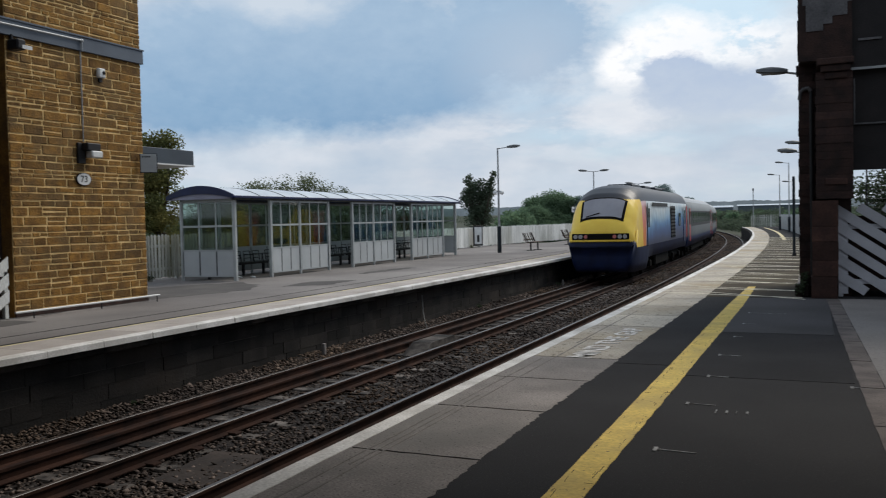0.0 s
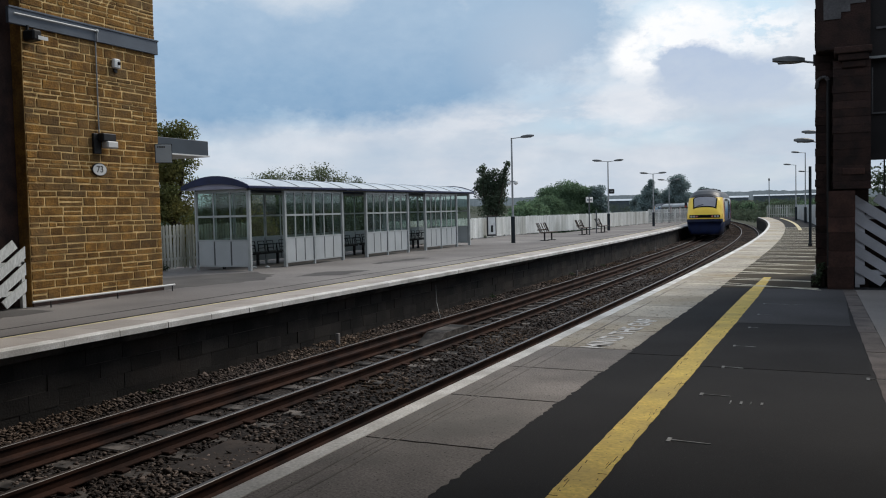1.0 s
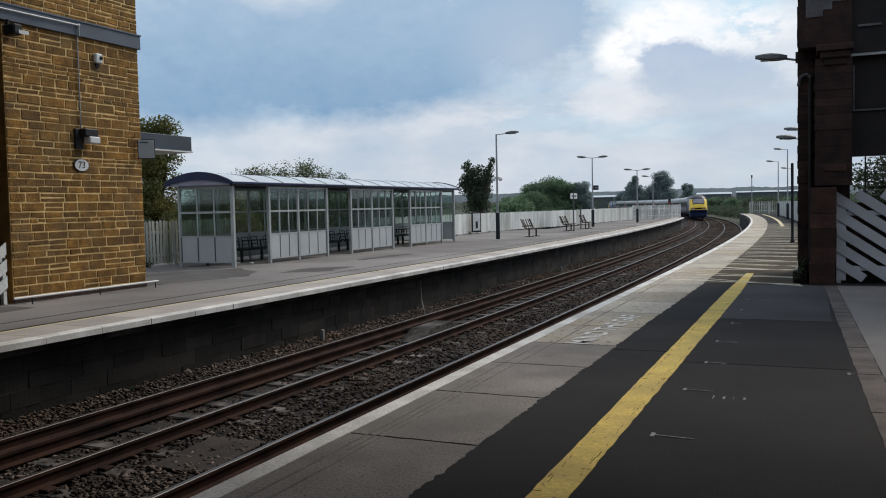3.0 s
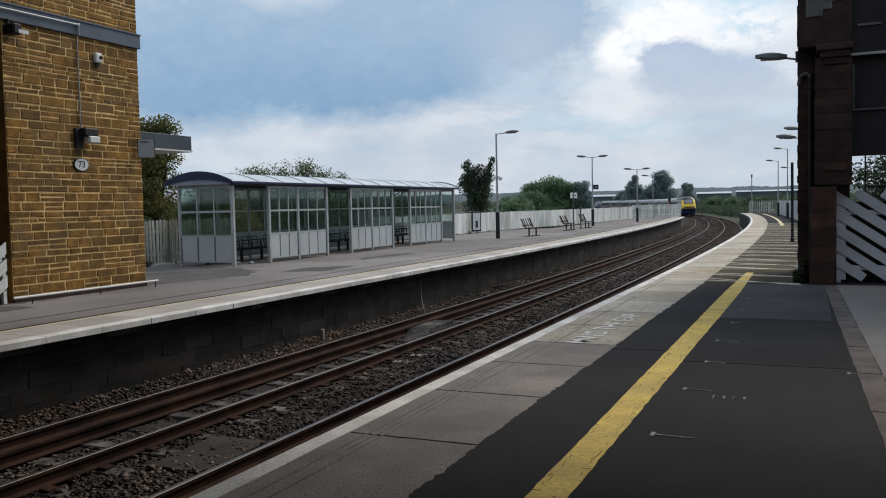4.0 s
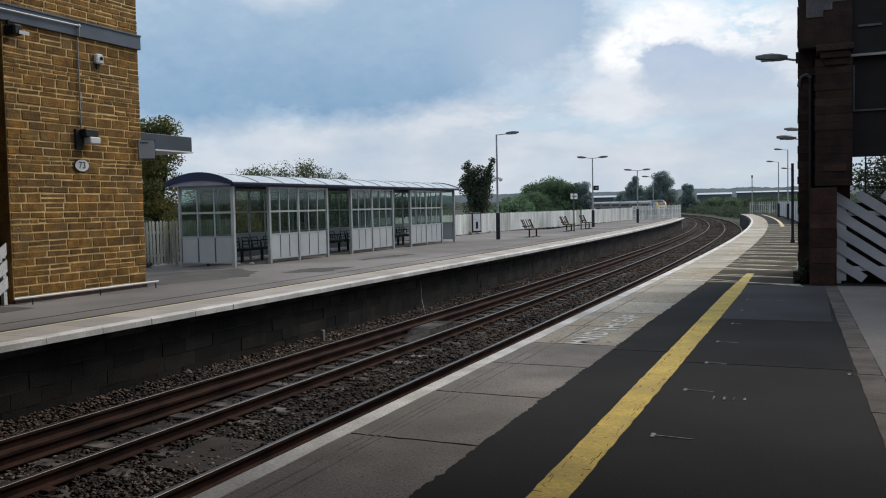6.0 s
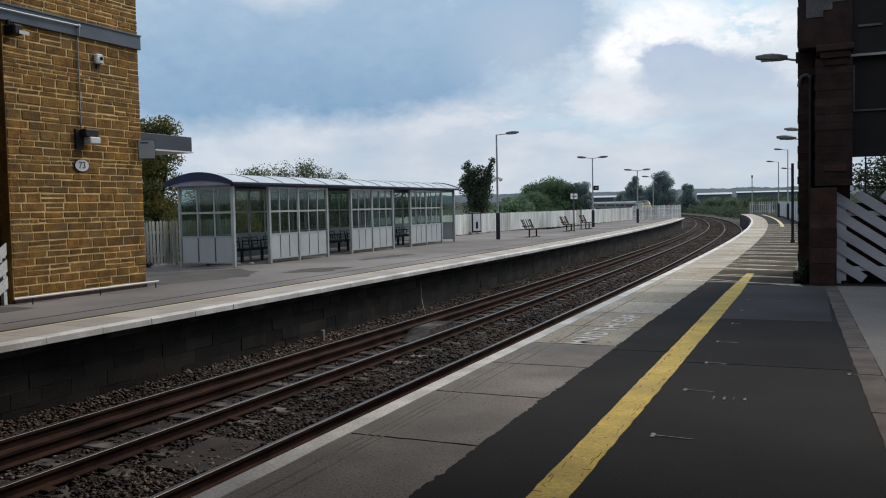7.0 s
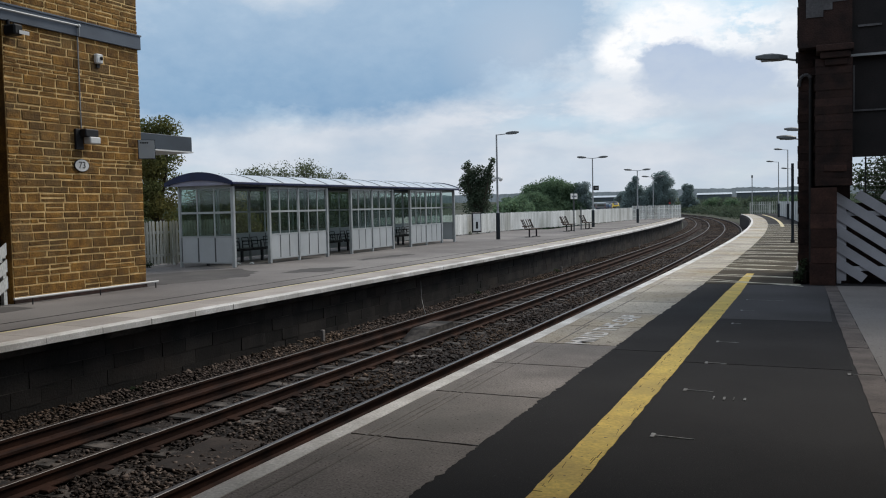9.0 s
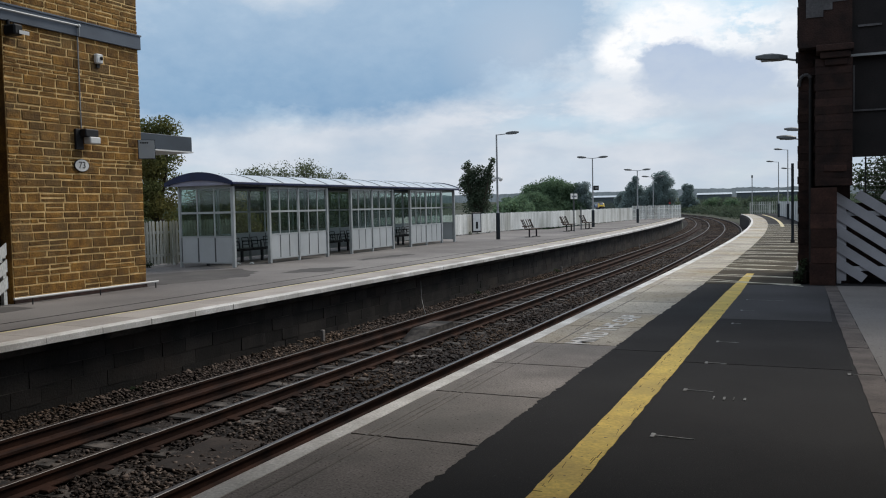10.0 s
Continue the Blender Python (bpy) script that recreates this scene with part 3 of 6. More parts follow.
    me.polygons.foreach_set("loop_start", np.arange(0, f.size, k, dtype=np.int32))
    me.update(calc_edges=True)
    return me


def build_tracks():
    ss = steps(-25, 620, 1.5)
    foot = [(-0.07, -0.16), (-0.07, -0.148), (-0.012, -0.125), (-0.012, -0.045), (-0.035, -0.036), (-0.035, -0.004),
            (0.035, -0.004), (0.035, -0.036), (0.012, -0.045), (0.012, -0.125), (0.07, -0.148), (0.07, -0.16)]
    for name, lab, offs in (("track_up", "rusty running rails on concrete sleepers beside the platform", RAILS[:2]),
                            ("track_down", "curving rails with polished heads on concrete sleepers", RAILS[2:])):
        tr = thing(name, lab, "railway track", "railway tracks", "structure")
        for o in offs:
            rail = part("rail", sweep("rail", [(o + a, RAIL_Z + z) for a, z in foot], ss, True, True), M["rail"], tr)
            part("rail_head", sweep("rail_head", [(o - 0.033, RAIL_Z - 0.006), (o - 0.026, RAIL_Z), (o + 0.026, RAIL_Z), (o + 0.033, RAIL_Z - 0.006)], ss, True, True),
                 M["railhead"], rail, "polished steel running surface")
        me = bpy.data.meshes.new("sleeper")
        b = bx(-1.25, 1.25, -0.125, 0.125, -0.22, 0, bevel=0.02)
        b.to_mesh(me)
        b.free()
        me.materials.append(M["sleeper"])
        clip = bpy.data.meshes.new("rail_clip")
        b = bx(-0.09, 0.09, -0.07, 0.07, 0, 0.035, bevel=0.01)
        b.to_mesh(clip)
        b.free()
        clip.materials.append(M["rail"])
        mid = sum(offs) / 2
        rnd = random.Random(3)
        for i in range(140):
            s = -5.77 + i * 0.74
            p = on(s, mid, RAIL_Z - 0.172 + drop(s) + rnd.uniform(-0.016, 0.004))
            sl = part("sleeper", me, None, tr, m=pose(*p, 0, 0, math.degrees(turn_at(s)) + rnd.uniform(-1, 1)))
            if i < 60:
                for dx in (-0.75, 0.75):
                    part("rail_clip", clip, None, sl, m=pose(dx - 0.09, 0, 0.0))
                    part("rail_clip", clip, None, sl, m=pose(dx + 0.09, 0, 0.0))
    # a spare rail lies in the further track, beside its outer rail
    o = RAILS[3] - 0.53
    sp = thing("spare_rail", "spare rusty rails lying end to end inside the track", "rail")
    s = -20.0
    plate = [(o - 0.03, RAIL_Z - 0.12), (o - 0.03, RAIL_Z - 0.05), (o + 0.03, RAIL_Z - 0.05), (o + 0.03, RAIL_Z - 0.12)]
    while s < 118:
        e = min(118.0, s + 18.3)
        part("rail_length", sweep("rail_length", [(o + a * 1.1, RAIL_Z + z) for a, z in foot], steps(s, e - 0.01, 1.5), True, True), M["rail"], sp)
        part("fishplate", sweep("fishplate", plate, [e - 0.3, e + 0.25], True, True), M["rail"], sp)
        s = e
    # sloped equipment box between the rails
    ramp_box = thing("track_box", "sloped grey concrete equipment cover lying between the rails", "track equipment")
    s0, s1 = 15.6, 17.9
    prof = [(4.15, -1.12), (4.18, RAIL_Z + 0.03), (4.62, RAIL_Z + 0.03), (4.65, -1.12)]
    vs, fs = [], []
    for s, h in ((s0, 0.0), (s0 + 0.55, 1.0), (s1 - 0.55, 1.0), (s1, 0.0)):
        for off, z in prof:
            vs.append(on(s, off, -1.12 + (z + 1.12) * max(h, 0.05)))
    for j in range(3):
        for i in range(4):
            a, b = j * 4 + i, j * 4 + (i + 1) % 4
            fs.append((a, b, b + 4, a + 4))
    fs += [(3, 2, 1, 0), (12, 13, 14, 15)]
    part("cover", mesh("cover", vs, fs), M["sleeper"], ramp_box)
    # flat boards between the tracks and small marker posts along the wall foot
    bd = thing("track_board", "weathered timber cover board lying on the ballast", "board")
    p = on(7.6, 2.98, -1.098)
    part("board", bx(-0.36, 0.36, -0.6, 0.6, 0, 0.03, bevel=0.01, m=pose(*p, 0.5, 1, 4)), M["board"], bd)
    mk = thing("marker_post", "short pale concrete marker post in the ballast by the wall", "marker post", "marker posts")
    part("post", bx(-0.035, 0.035, -0.045, 0.045, 0, 0.30, bevel=0.012), M["tarmac_old"], mk)
    mk.matrix_basis = pose(*on(14.9, 6.05, -1.12))
    for s in (33.0, 52.0):
        copy_thing(mk, pose(*on(s, 6.05, -1.12)))
    cable = bmesh.new()
    pts = [on(20.3, 6.36, -0.3), on(20.25, 6.33, -0.5), on(20.1, 6.25, -0.75), on(19.8, 6.05, -0.98), on(19.3, 5.75, -1.08)]
    for a, b in zip(pts, pts[1:]):
        rod(cable, a, b, 0.010, seg=6)
    tagged(part("cable", cable, M["lampgrey"], None), "grey cable running down the platform wall", "cable")


# ---- platforms ----
def build_near_platform():
    pl = thing("platform_near", "tarmac railway platform with concrete edge slabs and yellow line", "platform", kind="structure")
    END = 113.0
    ss = steps(-25, 30, 2.5) + steps(32, END, 2.5)
    body = [(-0.14, -0.02), (-0.14, -0.11), (0.12, -0.13), (0.12, -1.7), (-0.4, -1.7), (-0.4, -0.02)]
    part("edge_wall", sweep("edge_wall", body, ss), M["block"], pl)

    def strip(name, a, b, z, s0, s1, material, wa=0.0, wb=0.0, d=2.0, lab=""):
        def wob(s, i):
            k = wa if i in (0, 1) else wb
            return k * noise.noise(Vector((s * 2.3, i // 2 * 7.7, 0.3))) if k else 0.0
        return part(name, sweep(name, [(a, z - 0.05), (a, z), (b, z), (b, z - 0.05)], steps(s0, s1, d), wob=wob), material, pl, lab)

    # walking surface, to the fence of the further part
    vs, fs = [], []
    for s in ss:
        o = on(s, -1.12, 0)
        right = 14.0 if s < 30 else max(on(s, -3.9, 0).x, o.x + 2.6) + 0.6
        vs += [(o.x, o.y, 0.0), (right, o.y, 0.0), (right, o.y, -1.7), (o.x, o.y, -1.7)]
    for j in range(len(ss) - 1):
        for i in range(4):
            a, b = j * 4 + i, j * 4 + (i + 1) % 4
            fs.append((a, b, b + 4, a + 4))
    fs.append((4 * len(ss) - 4, 4 * len(ss) - 3, 4 * len(ss) - 2, 4 * len(ss) - 1))
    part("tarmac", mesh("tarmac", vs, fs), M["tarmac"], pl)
    strip("edge_line", 0.005, -0.150, 0.006, -25, END, M["white"], 0, 0.012, 0.5, "worn white edge line")
    # concrete edge slabs, darker in colour below y 9.6 for the bridge's shade
    y, rnd = -14.50, random.Random(8)
    for i in range(88):
        ln = (1.53 if i < 14 else (1.45, 1.37)[i - 14]) if i < 16 else 1.49 + rnd.uniform(-0.04, 0.04)
        a, b = on(y + 0.007, 0, 0), on(y + ln - 0.007, 0, 0)
        if y > END - 2:
            break
        th = turn_at(y + ln / 2)
        w = 1.03 + rnd.uniform(-0.012, 0.012)
        bm = bmesh.new()
        n = 44 if y < 12 else 16
        lo, hi = [], []
        for k in range(n + 1):
            s = y + 0.016 + (ln - 0.032) * k / n
            edge = 0.022 * noise.noise(Vector((s * 3.0, 2.0, 0))) + 0.022 * noise.noise(Vector((s * 14.0, 7.0, 0))) + 0.018 * rnd.random()
            lo.append(on(s, -0.145, 0.002)), hi.append(on(s, -0.12 - w - edge, 0.002))
        ends = [[on(q + 0.011 * noise.noise(Vector((k * 0.9, q * 3.0, 1))) + rnd.uniform(-0.003, 0.003), -0.145 - (w - 0.02) * k / 12, 0.002) for k in range(1, 12)] for q in (y + ln - 0.014, y + 0.014)]
        loop = [bm.verts.new(p) for p in lo + ends[0] + hi[::-1] + ends[1][::-1]]
        f = bm.faces.new(loop)
        if f.normal.z < 0:
            f.normal_flip()
        r = bmesh.ops.extrude_face_region(bm, geom=[f])
        for v in r["geom"]:
            if isinstance(v, bmesh.types.BMVert):
                v.co.z -= 0.07
        bmesh.ops.recalc_face_normals(bm, faces=bm.faces)
        part("edge_slab", bm, M["slab_shaded" if y < 9.6 else "slab_stained_lit"], pl)
        y += ln
    # joints show the dark bed below the slabs
    strip("slab_bed", -0.09, -1.13, -0.022, -25, END, M["timber"])
    # yellow line, with the break at the ribbed part
    rnd = random.Random(15)
    bm = bmesh.new()
    rows = []
    for y in steps(-24, 20.3, 0.12):
        fray = 0.005 * noise.noise(Vector((y * 2.1, 0, 4))), 0.006 * noise.noise(Vector((y * 2.6, 5, 4)))
        xl = -1.480 + 0.0045 * max(0.0, y - 4.5) + fray[0] + rnd.uniform(-0.004, 0.004)
        xr = -1.255 + 0.0080 * max(0.0, y - 4.5) + fray[1] + rnd.uniform(-0.006, 0.006)
        worn = 0.22 * max(0.0, y - 16.0) / 4.3
        xl, xr = xl + worn * (xr - xl), xr - worn * (xr - xl)
        rows.append([bm.verts.new((x, y, z)) for x, z in ((xl, -0.03), (xl, 0.004), (xr, 0.004), (xr, -0.03))])
    for a, b in zip(rows, rows[1:]):
        for k in range(3):
            bm.faces.new((a[k], a[k + 1], b[k + 1], b[k]))
    bmesh.ops.recalc_face_normals(bm, faces=bm.faces)
    part("yellow_line", bm, M["yellow"], pl, "worn yellow painted safety line")
    # cracks run along both sides of the paint, with short ones across
    bm = bmesh.new()
    for i in range(95):
        y = 3.6 + 11.0 * rnd.random() ** 1.3
        x = (-1.292 if rnd.random() < 0.65 else -1.447) + 0.006 * (y - 4.5) + rnd.gauss(0, 0.007)
        if rnd.random() < 0.22:
            box(bm, x - 0.02, x + rnd.uniform(0.02, 0.06), y, y + 0.004, -0.01, 0.0056)
        else:
            ln = rnd.uniform(0.03, 0.16)
            box(bm, 0, rnd.uniform(0.0015, 0.005), 0, ln, -0.01, 0.0055, m=pose(x, y, 0, 0, 0, rnd.uniform(-5, 5)))
    tagged(part("paint_crack", bm, M["tarmac_patch"], pl), kind="stuff")
    strip("yellow_line", -1.90, -2.12, 0.004, 56, 104, M["cream"], 0.0, 0.0, 1.0, "faded pale yellow safety line")
    # patches of newer tarmac
    for x0, x1, y0, y1 in ((-1.24, 0.355, 8.95, 12.38), (-2.05, -1.46, 9.5, 12.7)):
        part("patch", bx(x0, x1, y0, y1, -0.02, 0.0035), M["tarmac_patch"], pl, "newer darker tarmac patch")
    part("old_tarmac", bx(-1.20, 0.25, 12.42, 17.6, -0.02, 0.003), M["tarmac_paler"], pl, "paler grey tarmac")
    # narrow edging slabs and the paler concrete beyond them
    rnd = random.Random(5)

    def edging_x(y):
        return 0.40 - 0.020 * (y - 8.5)
    for i in range(10):
        y0 = 2.56 + 1.55 * i
        y1 = min(y0 + 1.55, 17.6)
        bm = bmesh.new()
        ring = []
        for y in steps(y0 + 0.012, y1 - 0.012, 0.26):
            ring.append((edging_x(y) + rnd.uniform(-0.008, 0.004), y))
        back = [(edging_x(y) + 0.205 + rnd.uniform(-0.004, 0.010), y) for y in steps(y0 + 0.012, y1 - 0.012, 0.26)]
        f = bm.faces.new([bm.verts.new((x, y, 0.0045)) for x, y in back + ring[::-1]])
        r = bmesh.ops.extrude_face_region(bm, geom=[f])
        for v in r["geom"]:
            if isinstance(v, bmesh.types.BMVert):
                v.co.z -= 0.05
        bmesh.ops.recalc_face_normals(bm, faces=bm.faces)
        part("edging_slab", bm, M["edging"], pl, m=pose(0, 0, rnd.uniform(0, 0.002)))
    vs = [(edging_x(-20) + 0.215, -20), (13.9, -20), (13.9, 17.6), (edging_x(17.6) + 0.215, 17.6)]
    vs = [(x, y, z) for z in (0.004, -0.02) for x, y in vs]
    part("concrete_apron", mesh("concrete_apron", vs, [(0, 1, 2, 3), (4, 7, 6, 5), (0, 4, 5, 1), (1, 5, 6, 2), (2, 6, 7, 3), (3, 7, 4, 0)]),
         M["tarmac_old"], pl, "worn grey concrete apron")
    strip("worn_surface", -1.15, -2.93, 0.0035, 17.75, 60, M["tarmac_brown"], 0.03, 0.0, 0.5, "brownish worn tarmac")
    # pale transverse lines over the further part
    rnd = random.Random(12)
    s = 18.5
    for i in range(52):
        bm = bmesh.new()
        a, b = -0.75 if i % 3 else -0.25, -2.95 + rnd.uniform(-0.06, 0.06)
        pts = []
        sl = (-0.8, -1.5, -0.5, -1.1, 0.1)[i % 5] + rnd.uniform(-0.2, 0.2)
        w = rnd.uniform(0.030, 0.055)
        for k in range(9):
            o = a + (b - a) * k / 8
            ds = sl * k / 8 + 0.05 * noise.noise(Vector((i * 3.7, k * 0.6, 0)))
            pts.append((on(s + ds - w, o, 0.0065), on(s + ds + w, o, 0.0065)))
        vv = [(bm.verts.new(p), bm.verts.new(q), bm.verts.new(p - Vector((0, 0, 0.02))), bm.verts.new(q - Vector((0, 0, 0.02)))) for p, q in pts]
        for u, v in zip(vv, vv[1:]):
            bm.faces.new((u[0], u[1], v[1], v[0]))
            bm.faces.new((u[2], u[0], v[0], v[2]))
            bm.faces.new((u[1], u[3], v[3], v[1]))
        bmesh.ops.recalc_face_normals(bm, faces=bm.faces)
        part("ribbed_line", bm, M["line"], pl)
        s += rnd.uniform(0.45, 0.8) * (1 + i * 0.014)
    # stray survey marks sprayed on the tarmac
    for x, y, w in ((-0.99, 14.9, 0.58), (-0.97, 13.42, 0.18), (-0.98, 11.97, 0.11), (-1.015, 10.36, 0.24), (-0.99, 8.97, 0.20), (-1.02, 7.61, 0.24), (-1.035, 6.04, 0.29), (0.32, 8.74, 0.18)):
        bm = bx(0, w, -0.007, 0.007, -0.01, 0.0055, m=pose(x, y, 0, 0, 0, -5))
        box(bm, x - 0.012, x + 0.016, y - 0.055, y + 0.05, -0.01, 0.0057, m=pose(0, 0, 0))
        part("spray_mark", bm, M["spray"], pl)
    bm = bmesh.new()
    for k in range(4):
        box(bm, -0.76 + k * 0.08, -0.751 + k * 0.08 + 0.010 * (k % 2), 7.28 + 0.02 * k, 7.42, -0.01, 0.0062)
    part("spray_mark", bm, M["spray"], pl)
    # long dark scrapes near the edge
    for o, a, e in ((-0.29, 3.0, 9.6), (-0.42, 3.4, 11.4), (-0.36, 5.0, 7.4), (-0.36, 10.9, 14.8), (-0.30, 15.5, 19.0)):
        strip("scrape", o, o - 0.014, 0.0052, a, e, M["scrape"], 0.012, 0.012, 0.25)
    # lettering along the slabs
    me = text_mesh("lettering", "MIND THE GAP", 0.40, 0.002, 0.008)
    part("lettering", me, M["lettering"], pl, "worn white painted words", m=pose(-2.45, 11.08, 0.006, 0, 0, 86.8))
    return pl


def build_far_platform():
    pl = thing("platform_far", "island platform with white coping edge and worn tarmac", "platform", kind="structure")
    END = 93.5
    ss = steps(-25, END, 2.0)
    # surface out to the back fence
    vs, fs = [], []
    for s in ss:
        p = on(s, FAR_EDGE + 0.85, 0)
        vs += [(p.x, p.y, 0.0), (-19.6 if s < 55 else min(-16.4, p.x - 4.2), p.y, 0.0), (-19.6 if s < 55 else min(-16.4, p.x - 4.2), p.y, -1.8), (p.x, p.y, -1.8)]
    for j in range(len(ss) - 1):
        for i in range(4):
            a, b = j * 4 + i, j * 4 + (i + 1) % 4
            fs.append((a, a + 4, b + 4, b))
    fs.append((4 * len(ss) - 1, 4 * len(ss) - 2, 4 * len(ss) - 3, 4 * len(ss) - 4))
    part("tarmac", mesh("tarmac", vs, fs), M["tarmac_old"], pl)

    def strip(name, a, b, z, s0, s1, material, d=1.0, h=0.05):
        part(name, sweep(name, [(a, z - h), (a, z), (b, z), (b, z - h)], steps(s0, s1, d)), material, pl)
    strip("cream_line", FAR_EDGE + 1.02, FAR_EDGE + 1.08, 0.004, -25, END - 0.4, M["cream"])
    strip("dark_band", FAR_EDGE + 1.09, FAR_EDGE + 1.20, 0.003, -25, END - 0.4, M["tarmac"])
    strip("edge_seam", FAR_EDGE + 1.9, FAR_EDGE + 1.93, 0.004, -25, END - 0.4, M["tarmac_patch"])
    PATCHES = (([(-17.4, 16.2), (-15.2, 20.2), (-14.0, 19.3), (-13.1, 17.7), (-13.7, 15.6), (-13.6, 11.0), (-12.75, 11.0), (-12.75, 9.0), (-13.9, 9.0), (-14.2, 15.0)], 0.0035),
               ([(-12.9, 18.9), (-13.1, 20.6), (-12.0, 21.2), (-11.9, 19.6)], 0.0045), ([(-13.6, 24.2), (-13.3, 27.4), (-12.9, 27.2), (-13.2, 24.0)], 0.0045))
    def ragged(corners, z, seed, amp=0.10):
        """A thin sheet of tarmac whose outline is broken by small steps."""
        r_ = random.Random(seed)
        ring = []
        for (ax, ay), (bx_, by_) in zip(corners, corners[1:] + corners[:1]):
            k = max(2, int(math.hypot(bx_ - ax, by_ - ay) / 0.22))
            ring += [(ax + (bx_ - ax) * q / k + r_.uniform(-amp, amp), ay + (by_ - ay) * q / k + r_.uniform(-amp, amp)) for q in range(k)]
        bm = bmesh.new()
        f = bm.faces.new([bm.verts.new((x, y, z)) for x, y in ring])
        q = bmesh.ops.extrude_face_region(bm, geom=[f])
        for v in q["geom"]:
            if isinstance(v, bmesh.types.BMVert):
                v.co.z -= 0.02
        bmesh.ops.recalc_face_normals(bm, faces=bm.faces)
        part("repair_patch", bm, M["tarmac_mid"], pl, "darker relaid tarmac patch")
    for k, (corners, z) in enumerate(PATCHES):
        ragged(corners, z, 60 + k)
    # coping stones, white along their edge
    rnd = random.Random(21)
    s = -6.0
    while s < END - 1.0:
        ln = 1.02 + rnd.uniform(-0.04, 0.04)
        j = rnd.uniform(-0.006, 0.006)
        a, b = s + 0.006, s + ln - 0.006
        pf = [(FAR_EDGE + j, -0.09), (FAR_EDGE + j, -0.012), (FAR_EDGE + 0.012 + j, 0.001), (FAR_EDGE + 1.02, 0.001), (FAR_EDGE + 1.02, -0.09)]
        st = part("coping_stone", sweep("coping_stone", pf, [a, b]), M["slab_far"], pl)
        pf = [(FAR_EDGE + j - 0.004, -0.092), (FAR_EDGE + j - 0.004, -0.008), (FAR_EDGE + 0.012 + j, 0.005), (FAR_EDGE + 0.20, 0.005), (FAR_EDGE + 0.20, -0.01)]
        part("white_edge", sweep("white_edge", pf, [a, b], False), M["white"], st, "worn white painted edge")
        s += ln
    # retaining wall of dark blocks under the overhang
    part("wall_core", sweep("wall_core", [(FAR_EDGE + 0.30, -0.09), (FAR_EDGE + 0.30, -1.8), (FAR_EDGE + 0.9, -1.8), (FAR_EDGE + 0.9, -0.09)], ss), M["wall_mortar"], pl)
    part("corbel", sweep("corbel", [(FAR_EDGE + 0.14, -0.094), (FAR_EDGE + 0.14, -0.2), (FAR_EDGE + 0.33, -0.25), (FAR_EDGE + 0.33, -0.094)], ss), M["wall_mortar"], pl)
    rest_v, rest_f, count = [], [], 0
    for row in range(4):
        s = 2.0 + 0.2 * row
        while s < END - 1:
            ln = rnd.uniform(0.36, 0.78)
            z0 = -1.18 + row * 0.235
            o = FAR_EDGE + 0.284 + rnd.uniform(0, 0.014)
            g = rnd.uniform(0.002, 0.007)
            pf = [(o, z0 + g), (o, z0 + 0.235 - g), (o + 0.06, z0 + 0.235 - g), (o + 0.06, z0 + g)]
            if s < 32 and count < 290:
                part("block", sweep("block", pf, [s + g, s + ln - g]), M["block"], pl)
                count += 1
            else:
                base = len(rest_v)
                for q in (s + g, s + ln - g):
                    rest_v += [on(q, oo, zz) for oo, zz in pf]
                for k in range(4):
                    a, b = base + k, base + (k + 1) % 4
                    rest_f.append((a, b, b + 4, a + 4))
                rest_f += [(base, base + 3, base + 2, base + 1), (base + 4, base + 5, base + 6, base + 7)]
            s += ln
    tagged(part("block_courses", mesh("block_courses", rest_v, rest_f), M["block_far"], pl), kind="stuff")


build_ground()
build_ballast()
build_tracks()
build_near_platform()
build_far_platform()


# ---- the stone tower on the far platform ----
def diagonal_fence(name, lab, length, height, m, flip=1, paint=None):
    """A white gate of slanting boards in front of two rails."""
    paint = paint or M["picket"]
    f = thing(name, lab, "fence", "white slanting-board fences", m=m)
    for z in (0.25, height - 0.45):
        part("rail", bx(0, length, 0.03, 0.075, z, z + 0.09, bevel=0.006), paint, f)
    for x in (0.04, length - 0.04):
        part("post", bx(x - 0.04, x + 0.04, 0.03, 0.11, 0, height - 0.25, bevel=0.006), paint, f)
    k, w, pitch = 0.70, 0.222, 0.31
    part("stile", bx(0.0, 0.17, 0.026, 0.05, 0.06, height - 0.12, bevel=0.004), paint, f)
    u = Vector((1, -k)).normalized()                 # along a board, downwards
    v = Vector((k, 1)).normalized() * (w * u.x / 2)  # half its width
    top, low = height - 0.03, 0.09
    for i in range(int((length * k + height) / pitch) + 2):
        c = 0.12 + i * pitch                         # height of the board's centre line at x = 0
        xa = max(0.0, (c - top) / k)
        xb = min(length, (c - low) / k)
        if xb - xa < 0.12:
            continue
        a, b = Vector((xa, c - k * xa)), Vector((xb, c - k * xb))
        dz = w / 2
        left = [a - v, a + v] if xa > 0 else [Vector((0, a.y - dz)), Vector((0, a.y + dz))]
        right = [b + v, b - v] if xb < length else [Vector((length, b.y + dz)), Vector((length, b.y - dz))]
        bm = bmesh.new()
        face = bm.faces.new([bm.verts.new((p.x if flip > 0 else length - p.x, 0.0, max(p.y, 0.03))) for p in left + right])
        r = bmesh.ops.extrude_face_region(bm, geom=[face])
        for q in r["geom"]:
            if isinstance(q, bmesh.types.BMVert):
                q.co.y += 0.025
        bmesh.ops.recalc_face_normals(bm, faces=bm.faces)
        part("board", bm, paint, f)
    return f


